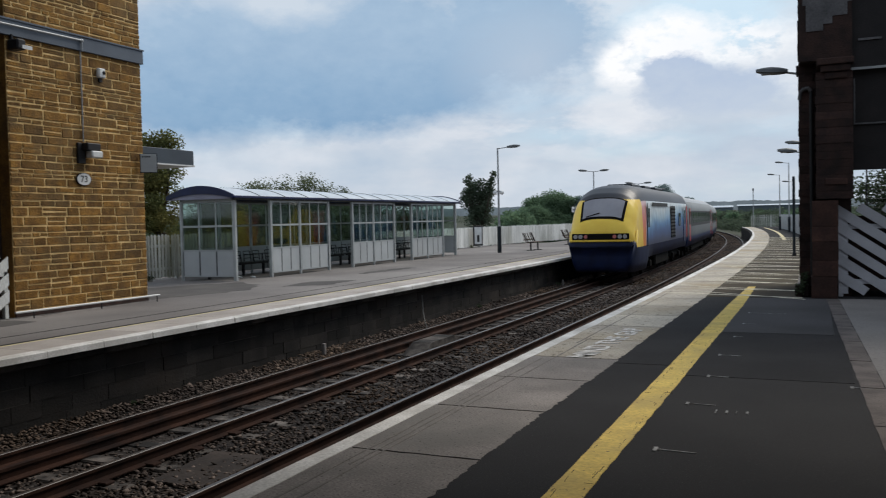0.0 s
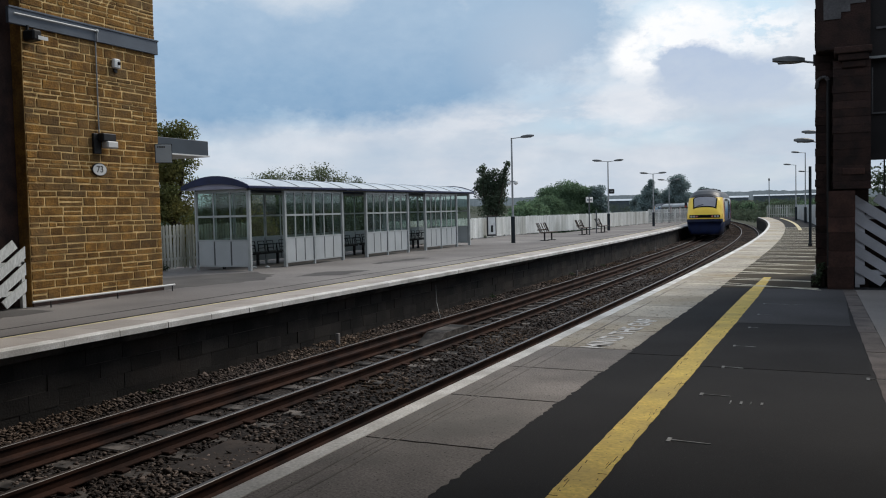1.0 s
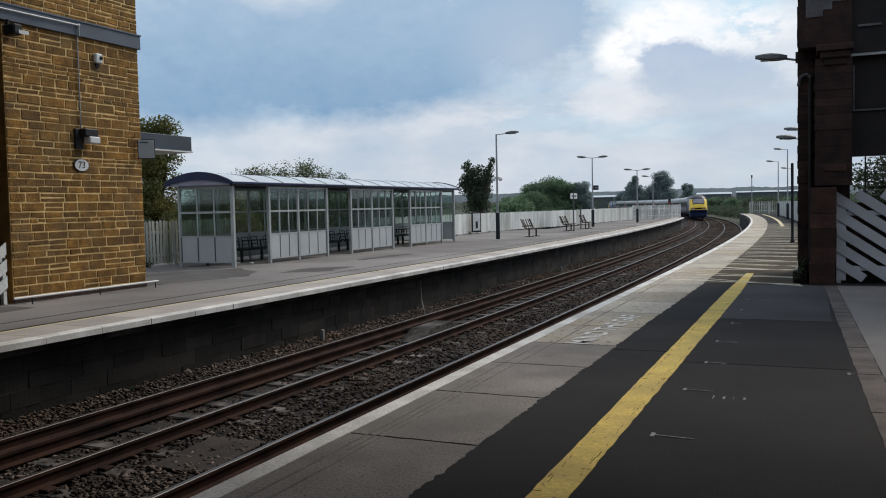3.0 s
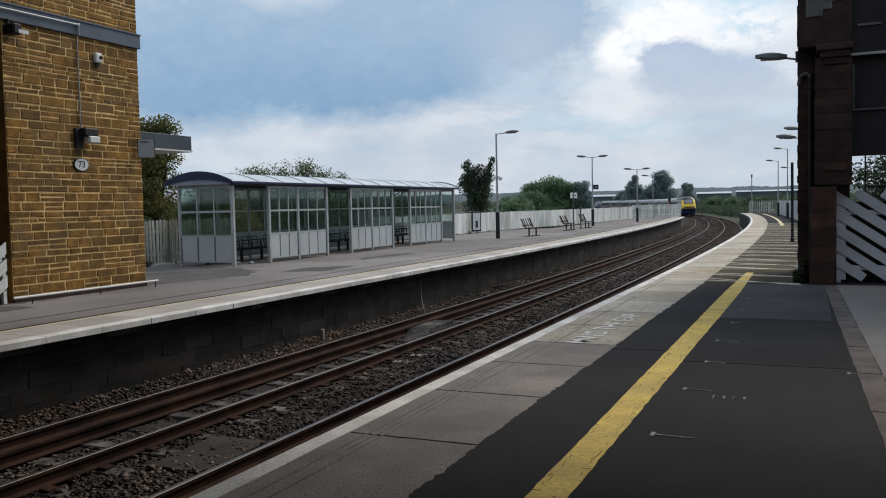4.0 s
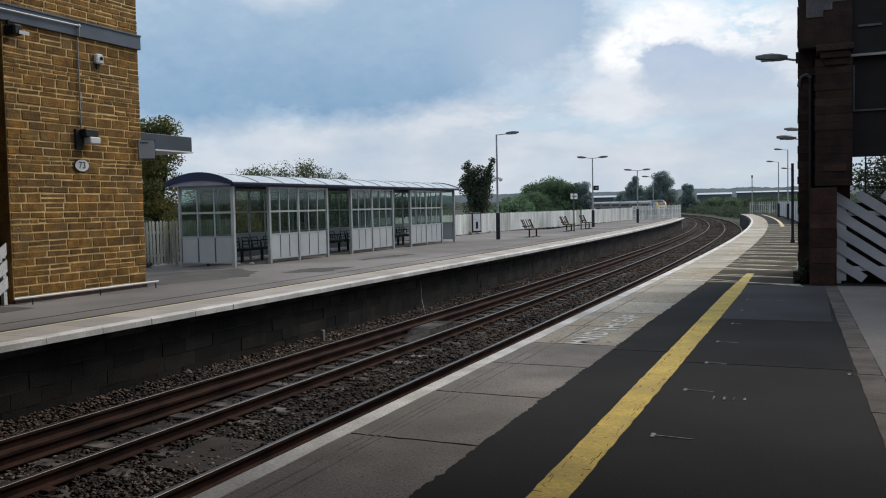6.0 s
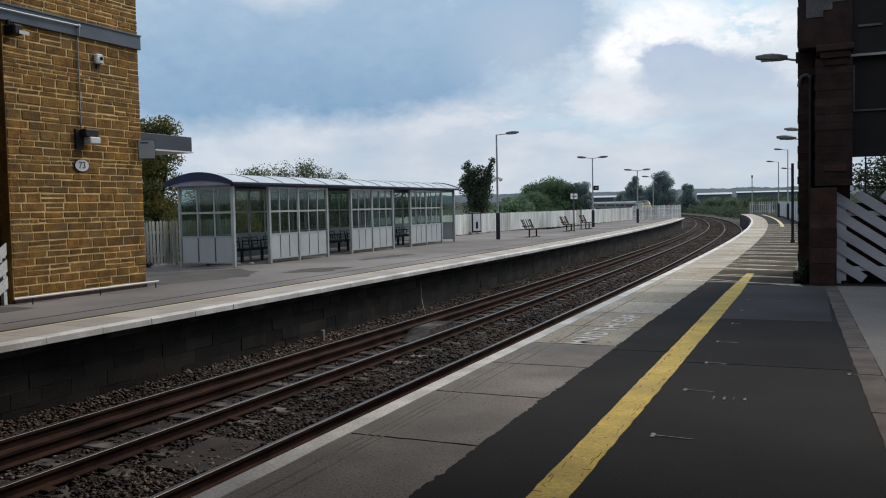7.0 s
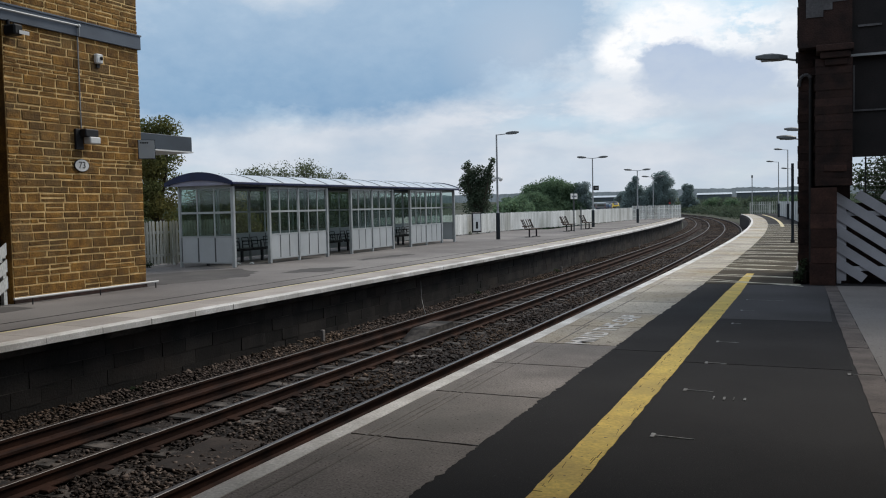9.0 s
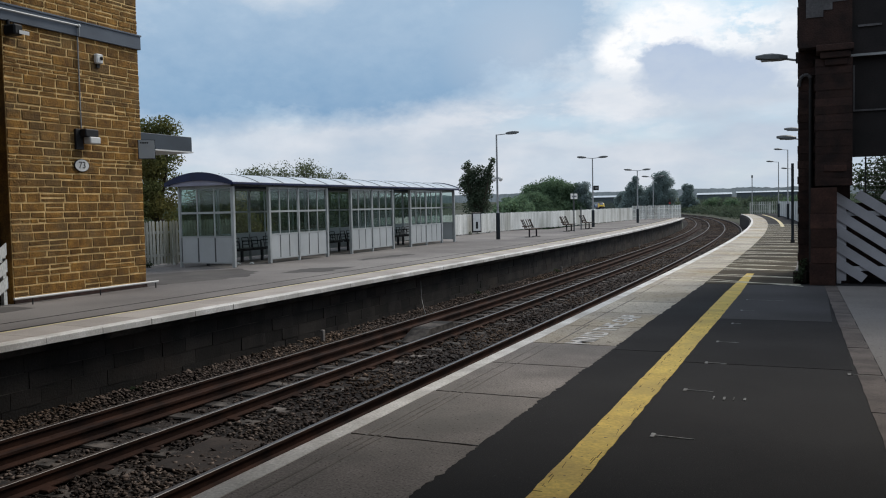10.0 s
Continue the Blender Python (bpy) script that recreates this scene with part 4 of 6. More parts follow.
def build_tower():
    X, Y0, Y1, H = -13.75, 11.40, 14.88, 8.6
    tw = thing("stone_tower", "coursed golden ironstone bridge tower with a grey steel band", "tower", kind="structure")
    part("core", bx(-17.2, X - 0.006, Y0 + 0.006, Y1 - 0.012, -0.5, H), M["mortar"], tw)
    rnd = random.Random(31)
    z, row, joined, n_single = 0.04, 0, bmesh.new(), 0
    while z < H - 0.1:
        h = rnd.choice((0.08, 0.095, 0.125, 0.145, 0.165, 0.185, 0.205))
        y = Y0
        first = True
        while y < Y1 - 0.02:
            ln = rnd.uniform(0.26, 0.60) if h > 0.11 else rnd.uniform(0.16, 0.48)
            if first and row % 2:
                ln *= 0.6
            first = False
            if Y1 - (y + ln) < 0.14:
                ln = Y1 - y
            if z < 5.25:
                pieces = [(z, z + h)]
                if h > 0.18 and rnd.random() < 0.18:
                    pieces = [(z, z + h * 0.48), (z + h * 0.5, z + h)]
            else:
                pieces = [(z, z + h)]
            for a, b in pieces:
                g = rnd.uniform(0.012, 0.020)
                pr = rnd.uniform(0.002, 0.010)
                target = bmesh.new() if z < 4.3 and n_single < 300 else joined
                vs = []
                x_in, x_out = X - 0.05, X + pr
                q = [(y + g, a + g), (y + ln - g, a + g), (y + ln - g, b - g), (y + g, b - g)]
                j = lambda: rnd.uniform(-0.009, 0.009)
                back = [target.verts.new((x_in, yy, zz)) for yy, zz in q]
                mid = [target.verts.new((x_out - 0.005, yy + j(), zz + j())) for yy, zz in q]
                cy, cz = y + ln / 2, (a + b) / 2
                front = [target.verts.new((x_out + 0.4 * j(), cy + (yy - cy) * 0.955 + j(), cz + (zz - cz) * 0.90 + j())) for yy, zz in q]
                for lo, hi in ((back, mid), (mid, front)):
                    for k in range(4):
                        target.faces.new((lo[k], lo[(k + 1) % 4], hi[(k + 1) % 4], hi[k]))
                target.faces.new(front)
                if target is not joined:
                    part("stone", target, M["stone"], tw)
                    n_single += 1
            y += ln
        z += h
        row += 1
    tagged(part("stone_courses", joined, M["stone_far"], tw), kind="stuff")
    # quoins of the north face and its plain stone
    part("north_face", bx(-17.2, X - 0.03, Y1 - 0.012, Y1 + 0.004, 0, H), M["stone"], tw)
    part("south_face", bx(-17.2, X - 0.01, Y0 - 0.008, Y0 + 0.003, 0, H), M["stone"], tw)
    part("plinth", bx(X - 0.02, X + 0.022, Y0, Y1, 0, 0.10, bevel=0.006), M["brick_dark"], tw, "dark plinth course")
    part("steel_band", bx(X - 0.02, X + 0.055, Y0 - 0.3, Y1 + 0.04, 5.28, 5.585, bevel=0.008), M["band"], tw, "blue-grey steel band")
    part("band_lip", bx(X + 0.05, X + 0.075, Y0 - 0.3, Y1 + 0.05, 5.565, 5.60, bevel=0.004), M["band"], tw)
    # darker set-back wall on the other side
    part("set_back_wall", bx(-17.2, X - 0.28, 6.0, Y0 + 0.02, -0.5, H), M["brick_dark"], tw, "dark brown set-back brickwork")
    diagonal_fence("slatted_fence", "white slanting-board fence beside the stone tower", 2.6, 1.24, pose(X + 0.03, 8.66, 0, 0, 0, 90), flip=-1)
    # fittings on the face
    cd = thing("conduit", "thin grey cable conduit fixed to the stone face", "conduit")
    part("pipe", rod(bmesh.new(), (X + 0.03, 13.15, 3.42), (X + 0.03, 13.15, 5.27), 0.014, seg=8), M["grey"], cd)
    part("pipe", rod(bmesh.new(), (X + 0.085, 11.2, 5.47), (X + 0.085, 13.15, 5.49), 0.016, seg=8), M["white_gloss"], cd)
    part("elbow", ball(bmesh.new(), (X + 0.085, 13.15, 5.49), 0.035), M["white_gloss"], cd)
    part("pipe", rod(bmesh.new(), (X + 0.085, 13.15, 5.49), (X + 0.085, 13.15, 5.27), 0.015, seg=8), M["grey"], cd)
    sn = thing("wall_sensor", "small white sensor box with a dark round eye on the stone", "sensor")
    part("housing", bx(X, X + 0.1, 13.58, 13.76, 4.80, 5.0, bevel=0.02), M["white_gloss"], sn)
    part("eye", ball(bmesh.new(), (X + 0.10, 13.70, 4.91), 0.04), M["dark"], sn)
    part("bracket", bx(X, X + 0.04, 13.63, 13.71, 4.72, 4.80), M["dark"], sn)
    fl = thing("floodlight", "black wall floodlight with pale glass on the stone face", "wall light")
    part("housing", bx(X, X + 0.22, 13.08, 13.44, 3.24, 3.40, bevel=0.02), M["dark"], fl)
    part("glass", bx(X + 0.06, X + 0.25, 13.17, 13.46, 3.10, 3.24, bevel=0.02), M["white_gloss"], fl, "pale glass")
    part("back_plate", bx(X, X + 0.06, 12.98, 13.18, 2.98, 3.40, bevel=0.01), M["dark"], fl)
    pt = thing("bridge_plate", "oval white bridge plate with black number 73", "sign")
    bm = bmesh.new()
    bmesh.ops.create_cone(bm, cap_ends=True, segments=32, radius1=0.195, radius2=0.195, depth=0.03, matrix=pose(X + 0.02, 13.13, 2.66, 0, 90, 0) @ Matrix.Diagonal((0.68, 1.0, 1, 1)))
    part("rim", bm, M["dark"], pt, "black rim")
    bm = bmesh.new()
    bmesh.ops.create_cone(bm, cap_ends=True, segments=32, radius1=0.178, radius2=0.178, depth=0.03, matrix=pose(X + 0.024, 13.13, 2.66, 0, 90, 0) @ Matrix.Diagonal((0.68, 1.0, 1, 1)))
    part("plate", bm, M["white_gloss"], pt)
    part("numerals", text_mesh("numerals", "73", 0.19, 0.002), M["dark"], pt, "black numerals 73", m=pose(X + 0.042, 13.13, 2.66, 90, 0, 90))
    cm = thing("security_camera", "dark security camera with white label under the band", "security camera")
    part("body", bx(X, X + 0.3, 11.42, 11.62, 5.0, 5.2, bevel=0.03), M["dark"], cm)
    part("arm", rod(bmesh.new(), (X + 0.05, 11.5, 5.2), (X + 0.05, 11.5, 5.3), 0.03), M["dark"], cm)
    part("label_strip", bx(X + 0.30, X + 0.31, 11.52, 11.74, 5.02, 5.09), M["white_gloss"], cm, "white label")
    hr = thing("kick_rail", "low white tubular rail on short legs at the tower's foot", "rail")
    xr = X + 0.42
    part("tube", rod(bmesh.new(), (xr, 11.05, 0.14), (xr, 14.78, 0.14), 0.022, seg=10), M["white_gloss"], hr)
    for y in (11.45, 13.1, 14.7):
        part("leg", rod(bmesh.new(), (xr, y, 0), (xr, y, 0.13), 0.012, seg=8), M["dark"], hr)
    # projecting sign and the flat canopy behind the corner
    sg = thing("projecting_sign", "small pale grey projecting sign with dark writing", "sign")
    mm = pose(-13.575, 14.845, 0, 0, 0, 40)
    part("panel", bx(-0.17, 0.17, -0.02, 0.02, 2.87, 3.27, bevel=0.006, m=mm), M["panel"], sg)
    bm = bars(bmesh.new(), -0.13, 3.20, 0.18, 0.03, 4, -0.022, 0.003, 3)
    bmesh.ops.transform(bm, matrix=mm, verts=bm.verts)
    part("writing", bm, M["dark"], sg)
    part("frame", bx(-0.185, 0.185, -0.012, 0.012, 2.855, 3.285, m=mm), M["dark"], sg)
    cn = thing("canopy", "flat grey fascia canopy jutting from the stone tower", "canopy")
    part("fascia", bx(-16.4, -14.4, 14.9, 17.36, 3.18, 3.55, bevel=0.01), M["slate"], cn)
    part("white_trim", bx(-16.4, -14.38, 14.92, 17.38, 3.15, 3.185), M["white_gloss"], cn, "white lower trim")
    part("cap", bx(-15.0, -14.9, 16.9, 17.0, 3.55, 3.62), M["dark"], cn)


# ---- the waiting shelter ----
def build_shelter():
    XF, XB, Y0, Y1, EV = -15.59, -17.55, 20.5, 37.3, 2.45
    sh = thing("waiting_shelter", "long grey-framed glazed platform shelter with curved roof", "shelter")
    # curved roof: arched ribs, sheets between them, navy end fascia
    yn, yf = Y0 - 0.25, Y1 + 0.25
    xa, xb = XF + 0.18, XB - 0.32
    rise = 0.29

    def arch(k, dz=0.0):
        u = -1 + 2 * k
        return (xa + xb) / 2 + (xa - xb) / 2 * u, EV + 0.06 + rise * (1 - u * u) + dz
    nseg, n_sheet = 14, 13
    for i in range(n_sheet):
        a = yn + (yf - yn) * i / n_sheet + 0.018
        b = yn + (yf - yn) * (i + 1) / n_sheet - 0.018
        vs, fs = [], []
        for y in (a, b):
            for k in range(nseg + 1):
                x, z = arch(k / nseg)
                vs.append((x, y, z))
            for k in range(nseg + 1):
                x, z = arch(k / nseg, -0.03)
                vs.append((x, y, z))
        n = nseg + 1
        for k in range(nseg):
            fs += [(k, k + 1, 2 * n + k + 1, 2 * n + k), (n + k + 1, n + k, 3 * n + k, 3 * n + k + 1)]
        fs += [(0, 2 * n, 3 * n, n), (n - 1, 2 * n - 1, 4 * n - 1, 3 * n - 1)]
        part("roof_sheet", mesh("roof_sheet", vs, fs), M["roofsheet"], sh, smooth=False)
    for i in range(n_sheet + 1):
        y = yn + (yf - yn) * i / n_sheet
        vs, fs = [], []
        n = nseg + 1
        for dy, dz in ((-0.02, 0.012), (0.02, 0.012), (0.02, -0.045), (-0.02, -0.045)):
            for k in range(n):
                x, z = arch(k / nseg, dz)
                vs.append((x, y + dy, z))
        for r in range(4):
            for k in range(nseg):
                a, b = r * n + k, ((r + 1) % 4) * n + k
                fs.append((a, a + 1, b + 1, b))
        part("roof_rib", mesh("roof_rib", vs, fs), M["lampgrey"], sh)
    for y, d in ((yn - 0.03, 0.06), (yf - 0.03, 0.06)):
        bm = bmesh.new()
        up_, lo_ = [], []
        for k in range(nseg + 1):
            x, z = arch(k / nseg, 0.035)
            up_.append((x, z))
            u = -1 + 2 * k / nseg
            lo_.append((x, EV - 0.02 + (rise - 0.13) * (1 - u * u) * 1.0))
        f = bm.faces.new([bm.verts.new((x, y, z)) for x, z in up_ + lo_[::-1]])
        r = bmesh.ops.extrude_face_region(bm, geom=[f])
        for v in r["geom"]:
            if isinstance(v, bmesh.types.BMVert):
                v.co.y += d
        bmesh.ops.recalc_face_normals(bm, faces=bm.faces)
        part("end_fascia", bm, M["navy"], sh, "dark navy curved fascia")
        bm = bmesh.new()
        lo2 = [(x, z) for x, z in lo_]
        f = bm.faces.new([bm.verts.new((x, y + 0.035, z)) for x, z in lo2])
        r = bmesh.ops.extrude_face_region(bm, geom=[f])
        for v in r["geom"]:
            if isinstance(v, bmesh.types.BMVert):
                v.co.y += 0.02
        bmesh.ops.recalc_face_normals(bm, faces=bm.faces)
        part("end_infill", bm, M["violet"], sh, "violet-grey infill under the arch")
    for x, nm in ((XF + 0.1, "front_gutter"), (XB - 0.24, "back_gutter")):
        part(nm, bx(x, x + 0.12, yn, yf, EV - 0.005, EV + 0.068, bevel=0.012), M["navy"], sh, "dark navy gutter beam")
    for x in (XF, XB):
        part("header", bx(x - 0.04, x + 0.04, Y0, Y1, 2.40, 2.444, bevel=0.006), M["lampgrey"], sh, "dark grey header rail")
    for y in (Y0, Y1):
        part("end_header", bx(XB + 0.041, XF - 0.041, y - 0.035, y + 0.035, 2.40, 2.47, bevel=0.006), M["galv"], sh)
    # bays along the front: openings and glazed panels in pairs
    yb = [20.5, 22.3, 23.95, 25.75, 27.45, 29.1, 30.85, 32.5, 34.1, 35.8, 37.3]
    glazed = {1, 2, 4, 5, 7, 8}

    def post(x, y, w=0.07):
        part("post", bx(x - w / 2, x + w / 2, y - w / 2, y + w / 2, 0, 2.399, bevel=0.006), M["galv"], sh)

    def screen(a, b, x, kick=True, n=3, plane="y"):
        """One glazed panel between two posts: kick panels below, two rows of lights above."""
        def bb(u0, u1, d0, d1, z0, z1):
            if plane == "y":
                return bx(x + d0, x + d1, u0, u1, z0, z1)
            return bx(u0, u1, x + d0, x + d1, z0, z1)
        sc = part("screen", bb(a, b, -0.02, 0.02, 2.34, 2.398), M["galv"], sh)
        part("transom", bb(a, b, -0.02, 0.02, 1.60, 1.66), M["galv"], sc)
        part("transom", bb(a, b, -0.02, 0.02, 0.88, 0.93), M["galv"], sc)
        part("transom", bb(a, b, -0.02, 0.02, 0.12, 0.16), M["galv"], sc)
        for i in range(n + 1):
            u = a + (b - a) * i / n
            part("mullion", bb(u - 0.02, u + 0.02, -0.018, 0.018, 0.93, 2.34), M["galv"], sc)
            part("kick_strip", bb(u - 0.035, u + 0.035, -0.006, 0.006, 0.16, 0.88), M["lampgrey"], sc)
        for i in range(n):
            u0, u1 = a + (b - a) * i / n + 0.016, a + (b - a) * (i + 1) / n - 0.016
            if kick:
                part("kick_panel", bb(u0 + 0.012, u1 - 0.012, -0.012, 0.012, 0.16, 0.88), M["panel"], sc)
            for z0, z1 in ((0.93, 1.60), (1.66, 2.34)):
                g = part("pane", bb(u0, u1, -0.004, 0.004, z0, z1), M["glass"], sc)
                g.visible_shadow = False
    for i, y in enumerate(yb):
        post(XF, y, 0.10 if i in (0, 1, 3, 4, 6, 7, 9, 10) else 0.07)
        post(XB, y)
    for i in range(10):
        if i in glazed:
            screen(yb[i] + 0.05, yb[i + 1] - 0.05, XF)
        screen(yb[i] + 0.04, yb[i + 1] - 0.04, XB, kick=True, n=2)
    for y in (Y0, Y1):
        screen(XB + 0.04, XF - 0.05, y, n=3, plane="x")
    sk = thing("sign_sticker", "small white notice stuck on the shelter's end glass", "notice")
    part("sheet", bx(XB + 1.16, XB + 1.34, Y0 - 0.012, Y0 - 0.007, 1.60, 1.63), M["white_gloss"], sk)
    # bench seats along the back
    bench = thing("shelter_seat", "row of black perforated metal seats with armrests", "bench", "shelter seats")
    part("beam", bx(-0.06, 0.06, -0.75, 0.75, 0.36, 0.42), M["dark"], bench)
    for y in (-0.55, 0.55):
        part("leg", bx(-0.04, 0.04, y - 0.03, y + 0.03, 0, 0.36), M["dark"], bench)
    for y in (-0.5, 0.0, 0.5):
        bm = bx(-0.22, 0.24, y - 0.21, y + 0.21, 0.42, 0.45, bevel=0.012)
        part("seat", bm, M["dark"], bench)
        bm = bmesh.new()
        for p, q in (((-0.17, 0.55), (0.17, 0.55)), ((-0.17, 0.78), (0.17, 0.78)), ((-0.17, 0.45), (-0.17, 0.78)), ((0.17, 0.45), (0.17, 0.78)), ((-0.17, 0.66), (0.17, 0.66))):
            rod(bm, (-0.23 - 0.14 * (p[1] - 0.45), y + p[0], p[1]), (-0.23 - 0.14 * (q[1] - 0.45), y + q[0], q[1]), 0.014, seg=6)
        part("backrest", bm, M["dark"], bench)
        bm = bmesh.new()
        for p, q in (((-0.2, 0.43), (-0.18, 0.68)), ((-0.18, 0.68), (0.18, 0.68)), ((0.18, 0.68), (0.22, 0.45))):
            rod(bm, (p[0], y + 0.25, p[1]), (q[0], y + 0.25, q[1]), 0.016, seg=6)
        part("armrest", bm, M["dark"], bench)
    bench.matrix_basis = pose(XB + 0.55, 21.6, 0)
    for y in (23.3, 25.0, 26.7, 28.4, 30.2, 31.9, 33.6, 35.2):
        copy_thing(bench, pose(XB + 0.55, y, 0))
    lit = thing("litter", "crumpled white paper scraps on the shelter floor", "litter")
    rnd = random.Random(2)
    for x, y in ((-16.1, 21.2), (-16.3, 21.6), (-16.0, 21.9)):
        bm = ball(bmesh.new(), (x, y, 0.035), 0.07, 1, (1.5, 1.0, 0.5))
        for v in bm.verts:
            v.co += Vector((rnd.uniform(-1, 1), rnd.uniform(-1, 1), rnd.uniform(-0.4, 0.4))) * 0.02
        part("paper", bm, M["white_gloss"], lit)


# ---- lamp posts, benches, signs ----
def lamp_head(parent, x0, x1, z, y=0.0):
    bm = bmesh.new()
    sg = 1 if x1 > x0 else -1
    rod(bm, (0, y, z - 0.03), (x0 + sg * 0.1, y, z + 0.03), 0.022, seg=8)
    part("arm", bm, M["grey"], parent)
    bm = bmesh.new()
    vs = []
    for k, (w, h) in enumerate(((0.06, 0.06), (0.11, 0.10), (0.13, 0.115), (0.12, 0.095), (0.05, 0.05))):
        x = x0 + (x1 - x0) * k / 4
        zc = z + 0.04 + 0.05 * k / 4
        vs.append([bm.verts.new((x, y + a * w, zc + b * h)) for a, b in ((-1, -0.35), (-0.7, 0.4), (0, 0.75), (0.7, 0.4), (1, -0.35), (0, -0.7))])
    for a, b in zip(vs, vs[1:]):
        for k in range(6):
            bm.faces.new((a[k], a[(k + 1) % 6], b[(k + 1) % 6], b[k]))
    bm.faces.new(vs[0]), bm.faces.new(vs[-1])
    bmesh.ops.recalc_face_normals(bm, faces=bm.faces)
    hd = part("lantern", bm, M["lampgrey"], parent, "dark grey lantern head")
    xm = (x0 + x1) / 2
    part("lens", bx(xm - 0.2, xm + 0.2, y - 0.08, y + 0.08, z + 0.0, z + 0.03, bevel=0.008), M["grey"], hd, "pale lens")


def lamp_post(lab, p, h, arms, sleeve=1.25, dome=False, rz=0.0):
    lp = thing("street_lamp", lab, "lamp post", "platform lamp posts", m=pose(*p, 0, 0, rz))
    bm = rod(bmesh.new(), (0, 0, sleeve), (0, 0, h), 0.055, 0.038, 12)
    part("pole", bm, M["grey"], lp)
    part("sleeve", rod(bmesh.new(), (0, 0, 0), (0, 0, sleeve), 0.105, seg=14), M["sleeve"], lp, "blackish painted lower sleeve")
    part("collar", rod(bmesh.new(), (0, 0, sleeve), (0, 0, sleeve + 0.12), 0.075, 0.05, 14), M["grey"], lp)
    for a in arms:
        lamp_head(lp, 0.45 * a, 1.1 * a, h)
    if dome:
        part("bracket", bx(-0.15, 0.15, -0.04, 0.04, 2.98, 3.05), M["grey"], lp)
        for x in (-0.17, 0.17):
            part("camera_dome", ball(bmesh.new(), (x, 0, 2.96), 0.11), M["white_gloss"], lp, "white camera dome")
    return lp


def platform_bench(p, rz, first=None):
    if first:
        return copy_thing(first, pose(*p, 0, 0, rz))
    b = thing("platform_bench", "dark wooden slatted bench on steel legs", "bench", "platform benches", m=pose(*p, 0, 0, rz))
    for x in (-0.55, 0.55):
        part("leg", bx(x - 0.025, x + 0.025, -0.035, 0.035, 0, 0.42), M["dark"], b)
        part("foot", bx(x - 0.03, x + 0.03, -0.22, 0.22, 0, 0.03), M["dark"], b)
        part("back_support", rod(bmesh.new(), (x, -0.18, 0.42), (x, -0.40, 0.92), 0.022, seg=6), M["dark"], b)
        part("seat_support", bx(x - 0.025, x + 0.025, -0.22, 0.25, 0.39, 0.42), M["dark"], b)
    for i in range(4):
        y = -0.16 + i * 0.125
        part("seat_slat", bx(-0.8, 0.8, y - 0.05, y + 0.05, 0.42, 0.45, bevel=0.006), M["wood"], b)
    for i in range(5):
        x = -0.70 + i * 0.35
        part("back_slat", bx(x - 0.030, x + 0.030, -0.015, 0.015, 0.0, 0.5, bevel=0.006, m=pose(0, -0.2, 0.46, 24, 0, 0)), M["wood"], b)
    for z in (0.56,):
        y = -0.235 - (z - 0.46) * 0.44
        part("back_rail", bx(-0.8, 0.8, y - 0.02, y + 0.01, z - 0.03, z + 0.03), M["wood"], b)
    return b


def build_platform_things():
    lamp_post("tall grey lamp post with one arm and camera domes", (-14.2, 39.6, 0), 5.15, (1,), 1.3, True, 20)
    lamp_post("grey lamp post with two lantern arms", (-14.36, 60.2, 0), 4.92, (-1, 1), 1.2, False, 24)
    lamp_post("grey lamp post with two lantern arms", (-13.3, 71.5, 0), 4.35, (-1, 1), 1.15, False, 24)
    lamp_post("grey lamp post with two lantern arms", (-14.5, 86.3, 0), 4.2, (-1, 1), 1.3, False, 24)
    lamp_post("grey lamp post with one arm near the platform end", (-2.93, 88.0, 0), 5.3, (-1,), 1.3, False, 8)
    lamp_post("grey lamp post with one arm by the grey wall", (-1.85, 77.5, 0), 5.85, (-1,), 1.3, False, 8)
    lamp_post("grey lamp post with one arm beyond the tower", (-1.9, 97.0, 0), 4.9, (-1,), 1.3, False, 8)
    lamp_post("grey lamp post with one arm beside the brick tower", (0.0, 40.0, 0), 4.62, (-1,), 1.3, False, 0)
    b = platform_bench((-13.35, 42.6, 0), -92)
    platform_bench((-13.75, 51.3, 0), -90, b)
    platform_bench((-13.65, 55.6, 0), -88, b)
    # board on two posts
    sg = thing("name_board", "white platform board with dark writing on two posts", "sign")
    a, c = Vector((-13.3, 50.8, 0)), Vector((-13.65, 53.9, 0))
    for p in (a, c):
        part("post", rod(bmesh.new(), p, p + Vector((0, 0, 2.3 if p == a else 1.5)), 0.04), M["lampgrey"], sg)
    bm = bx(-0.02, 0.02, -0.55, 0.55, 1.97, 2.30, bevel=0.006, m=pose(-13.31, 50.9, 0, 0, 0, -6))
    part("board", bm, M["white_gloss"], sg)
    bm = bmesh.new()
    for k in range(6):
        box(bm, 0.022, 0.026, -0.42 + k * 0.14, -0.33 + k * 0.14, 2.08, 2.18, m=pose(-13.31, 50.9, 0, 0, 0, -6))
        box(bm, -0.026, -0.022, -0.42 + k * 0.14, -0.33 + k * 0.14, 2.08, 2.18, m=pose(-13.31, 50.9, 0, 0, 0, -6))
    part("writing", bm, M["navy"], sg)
    # departure display on the second lamp post
    ds = thing("display_screen", "small black departure display fixed to the lamp post", "display")
    part("case", bx(0.06, 0.42, -0.1, 0.1, 2.62, 2.95, bevel=0.02, m=pose(-14.36, 60.2, 0, 0, 0, 24)), M["dark"], ds)
    part("writing", bx(0.14, 0.34, -0.104, -0.1, 2.75, 2.82, m=pose(-14.36, 60.2, 0, 0, 0, 24)), M["grey"], ds)
    # poster frame at the fence
    pf = thing("poster_frame", "narrow dark-framed notice panel in front of the fence", "notice board")
